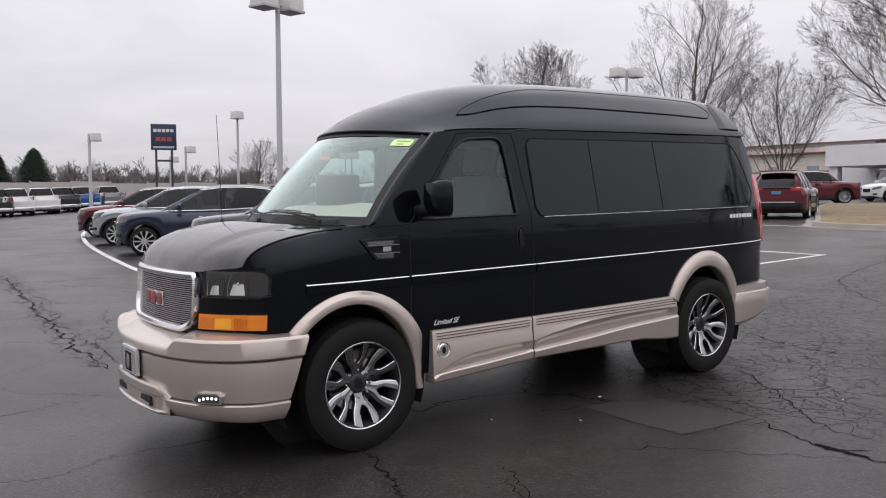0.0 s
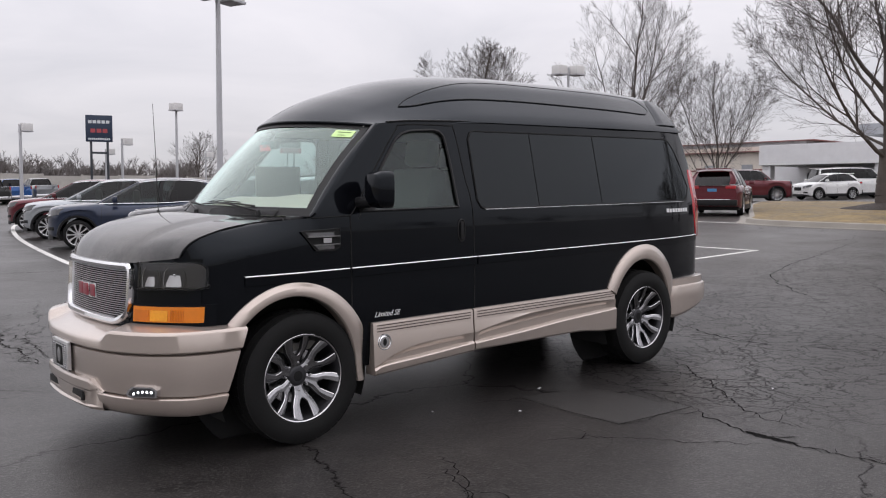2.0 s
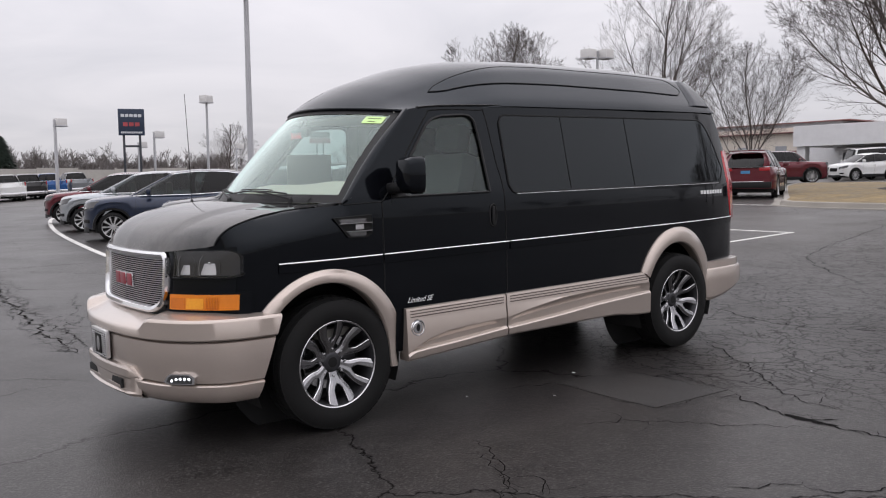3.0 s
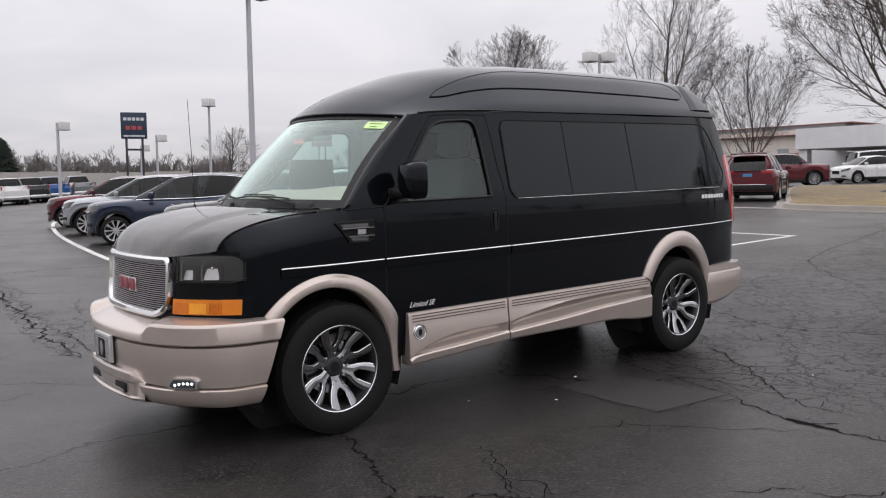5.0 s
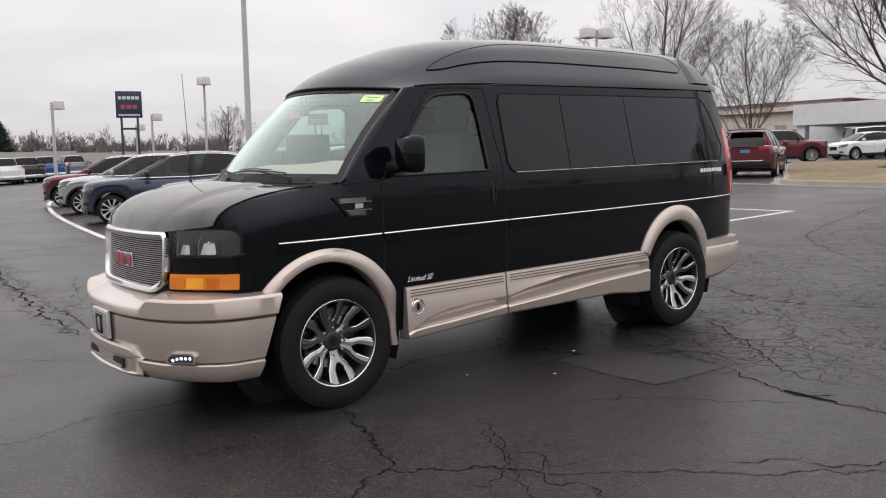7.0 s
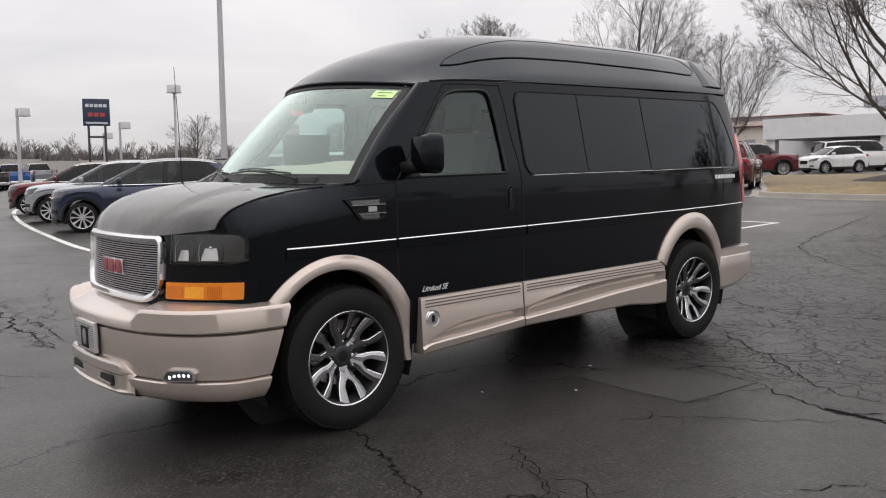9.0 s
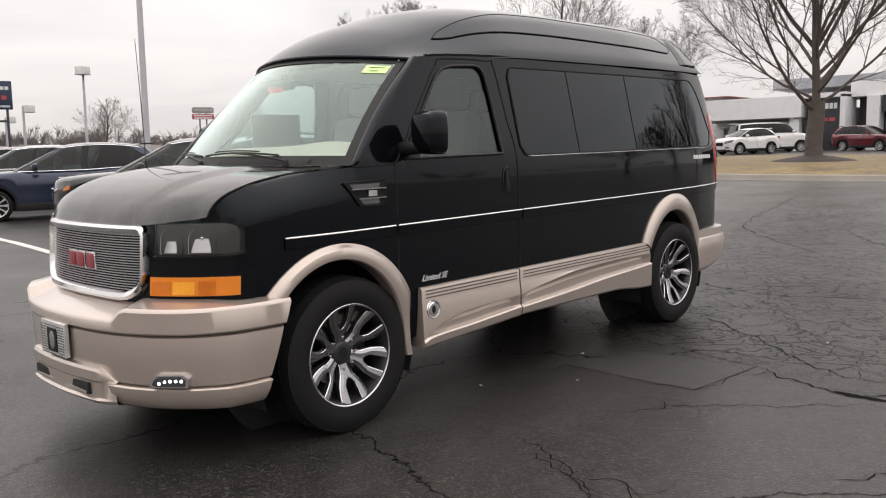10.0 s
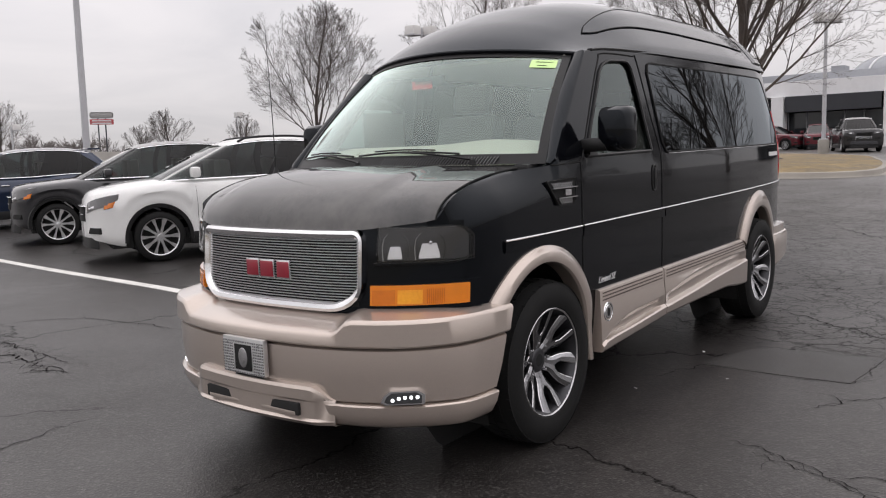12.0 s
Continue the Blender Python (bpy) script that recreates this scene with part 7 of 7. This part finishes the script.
                w.matrix_basis = wm
            else:
                c = copy_thing(wheel_parts, wm)
    return o


M_CARLAMP = surface("car_headlight", (0.10, 0.10, 0.105), 0.12, 0.0, vary=0.2, coat=1.0)
P_WHITE = car_paint("white_paint", (0.72, 0.72, 0.71), 0.0, 0.3, 0.06)
P_GRAPHITE = car_paint("graphite_paint", (0.022, 0.022, 0.025), 0.4, 0.35, 0.08)
P_NAVY = car_paint("navy_paint", (0.010, 0.019, 0.046), 0.4, 0.35, 0.06)
P_SILVER = car_paint("silver_paint", (0.36, 0.38, 0.40), 0.6, 0.35, 0.06)
P_CRIMSON = car_paint("crimson_paint", (0.105, 0.008, 0.016), 0.4, 0.32, 0.06)
P_BLUE = car_paint("blue_paint", (0.012, 0.08, 0.26), 0.3, 0.35, 0.06)
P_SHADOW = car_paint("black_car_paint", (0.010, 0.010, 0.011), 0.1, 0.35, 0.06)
P_GREY = car_paint("grey_paint", (0.20, 0.21, 0.22), 0.5, 0.35, 0.06)

car(ENCORE, on_ground(3.73, 7.97, -25), P_WHITE, "white compact crossover parked nose-out behind the line", rack=True, amber=True)
car(SUV, on_ground(4.34, 11.86, -25), P_GRAPHITE, "graphite crossover parked nose-out behind the line", amber=True)
car(SUV, on_ground(4.14, 16.70, -20), P_NAVY, "navy crossover parked nose-out behind the line")
car(SUV, on_ground(4.74, 21.38, -20), P_SILVER, "silver crossover parked nose-out behind the line")
car(SUV, on_ground(5.5, 26.4, -22), P_CRIMSON, "red crossover parked nose-out behind the line", detail=1)
car(dict(SUV, h=1.78, w=1.0, r=0.40), on_ground(27.9, 12.9, 204), P_CRIMSON, "dark red crossover parked facing the island", glass_mat=M_CARDARK)
car(ENCORE, on_ground(50.2, 20.2, -25), P_WHITE, "white compact crossover parked across the drive", detail=1)
car(BOXVAN, on_ground(57.4, 18.8, 135), P_WHITE, "white passenger van parked across the drive", name="parked_van", category="van", detail=1)
car(PICKUP, on_ground(45.4, 20.1, 130), P_CRIMSON, "maroon pickup truck parked across the drive", name="pickup_truck", category="pickup", detail=1)
car(PICKUP, on_ground(54.0, 26.5, 130), P_GREY, "grey pickup truck in the dealer's row", name="pickup_truck", category="pickup", detail=1)
car(SUV, on_ground(57.0, 12.6, 70), P_CRIMSON, "red crossover by the showroom", detail=1)
car(SUV, on_ground(57.0, 11.0, 14), P_CRIMSON, "dark red crossover facing the drive by the showroom", detail=1)
car(PICKUP, on_ground(47.5, 6.6, 20), P_SHADOW, "black pickup truck facing the drive", name="pickup_truck", category="pickup", detail=1)
for x, y, p, lab in ((6.69, 56.0, P_SHADOW, "black pickup truck in the far row"), (8.22, 57.3, P_WHITE, "white pickup truck in the far row"), (10.34, 59.5, P_WHITE, "white pickup truck in the far row"), (12.36, 62.1, P_SHADOW, "black pickup truck in the far row"), (14.45, 64.7, P_BLUE, "blue pickup truck in the far row"), (17.41, 68.1, P_GREY, "grey pickup truck in the far row")):
    car(PICKUP, on_ground(x + 0.17, y + 4.97, 268), p, lab, name="pickup_truck", category="pickup", detail=1)


# ---- the far edge of the lot ----
M_FENCE = surface("fence_boards", (0.44, 0.42, 0.39), 0.85, vary=0.12, grain=2)
fence = thing("fence", pose(0, 104, 0.6), "long pale board fence behind the lot", "fence")
for k in range(34):
    x = -70 + 4.6 * k
    part("post", box(bmesh.new(), x - 0.1, x + 0.1, -0.12, 0.12, -1.5, 3.1), M_FENCE, fence, smooth=False)
    part("fence_panel", box(bmesh.new(), x + 0.1, x + 4.5, -0.05, 0.05, -1.5, 2.85 + 0.1 * (k % 3)), M_FENCE, fence, smooth=False)


def tree_line(name, cx, cy, dx, dy, count, h0, h1, seed, label):
    rnd = random.Random(seed)
    V, Fc = [], []

    def blade(p, q, w0, w1):
        t = (q - p).normalized()
        w = t.cross(Vector((rnd.uniform(-0.3, 0.3), 1, rnd.uniform(-0.3, 0.3)))).normalized()
        b = len(V)
        V.extend((p + w * w0, p - w * w0, q - w * w1, q + w * w1))
        Fc.append((b, b + 1, b + 2, b + 3))

    def grow(p, d, ln, r, lev):
        q = p + d * ln
        if lev == 0:
            blade(p, q, 0.020, 0.008)
            return
        blade(p, q, max(r, 0.028), max(r * 0.6, 0.020))
        for _ in range(4 if lev > 1 else 7):
            nd = (d + Vector((rnd.uniform(-1, 1), rnd.uniform(-1, 1), rnd.uniform(-0.25, 0.75))) * 0.74).normalized()
            grow(p.lerp(q, rnd.uniform(0.40, 1.0)), nd, ln * (rnd.uniform(0.50, 0.78) if lev > 1 else rnd.uniform(0.35, 0.6)), r * 0.55, lev - 1)
    for k in range(count):
        t = (k + rnd.uniform(-0.4, 0.4)) / count
        h = rnd.uniform(h0, h1)
        grow(Vector((cx + dx * t + rnd.uniform(-6, 6), cy + dy * t + rnd.uniform(-9, 9), -0.5)), Vector((rnd.uniform(-0.1, 0.1), 0, 1)).normalized(), h * 0.34, h * 0.012, 4)
    me = bpy.data.meshes.new(name)
    me.from_pydata([tuple(v) for v in V], [], Fc)
    # distance haze is mixed into this colour, greyer than the near twigs
    me.materials.append(surface("hazed_far_twigs", (0.15, 0.135, 0.132), 0.95, vary=0.2, grain=0.3, patch=0.05))
    return tagged(new(name, me), label, "woods", kind="stuff")


tree_line("far_woods", -70, 146, 150, 0, 430, 7.0, 11.5, 11, "hazy line of bare grey trees beyond the fence")
tree_line("far_woods", 95, 190, 150, -60, 60, 8, 13, 12, "thin line of bare trees beyond the road")


tree_line("far_woods", -60, -105, 240, 20, 45, 9, 15, 13, "line of bare trees along the other side of the lot")


def evergreen(x, y, h, seed):
    rnd = random.Random(seed)
    ob = thing("evergreen_tree", Matrix.Translation((x, y, 0.3)), "dark green conifer behind the fence", "tree", "conifers")
    part("trunk", tube([(0, 0, -0.5), (0, 0, h * 0.9)], [0.25, 0.05], 8), M_BARK, ob)
    V, Fc = [], []
    for k in range(4200):
        u = rnd.random() ** 0.7
        z = h * (0.08 + 0.92 * u)
        R = h * 0.36 * (1 - u) ** 0.62 * rnd.uniform(0.5, 1.08) + 0.1
        a = rnd.uniform(0, 6.28)
        c = Vector((R * math.cos(a), R * math.sin(a), z))
        t = Vector((math.cos(a), math.sin(a), -0.35)) * rnd.uniform(0.35, 0.8)
        s = Vector((-math.sin(a), math.cos(a), rnd.uniform(-0.3, 0.3))) * 0.14
        b = len(V)
        V += [c - t * 0.5 + s, c - t * 0.5 - s, c + t * 0.6]
        Fc.append((b, b + 1, b + 2))
    me = bpy.data.meshes.new("crown")
    me.from_pydata([tuple(v) for v in V], [], Fc)
    me.materials.append(surface("conifer", (0.020, 0.035, 0.024), 0.9, vary=0.4, grain=3))
    o = new("crown", me)
    o.parent = ob


evergreen(19.4, 112, 7.6, 1)
evergreen(15.0, 113, 7.2, 2)
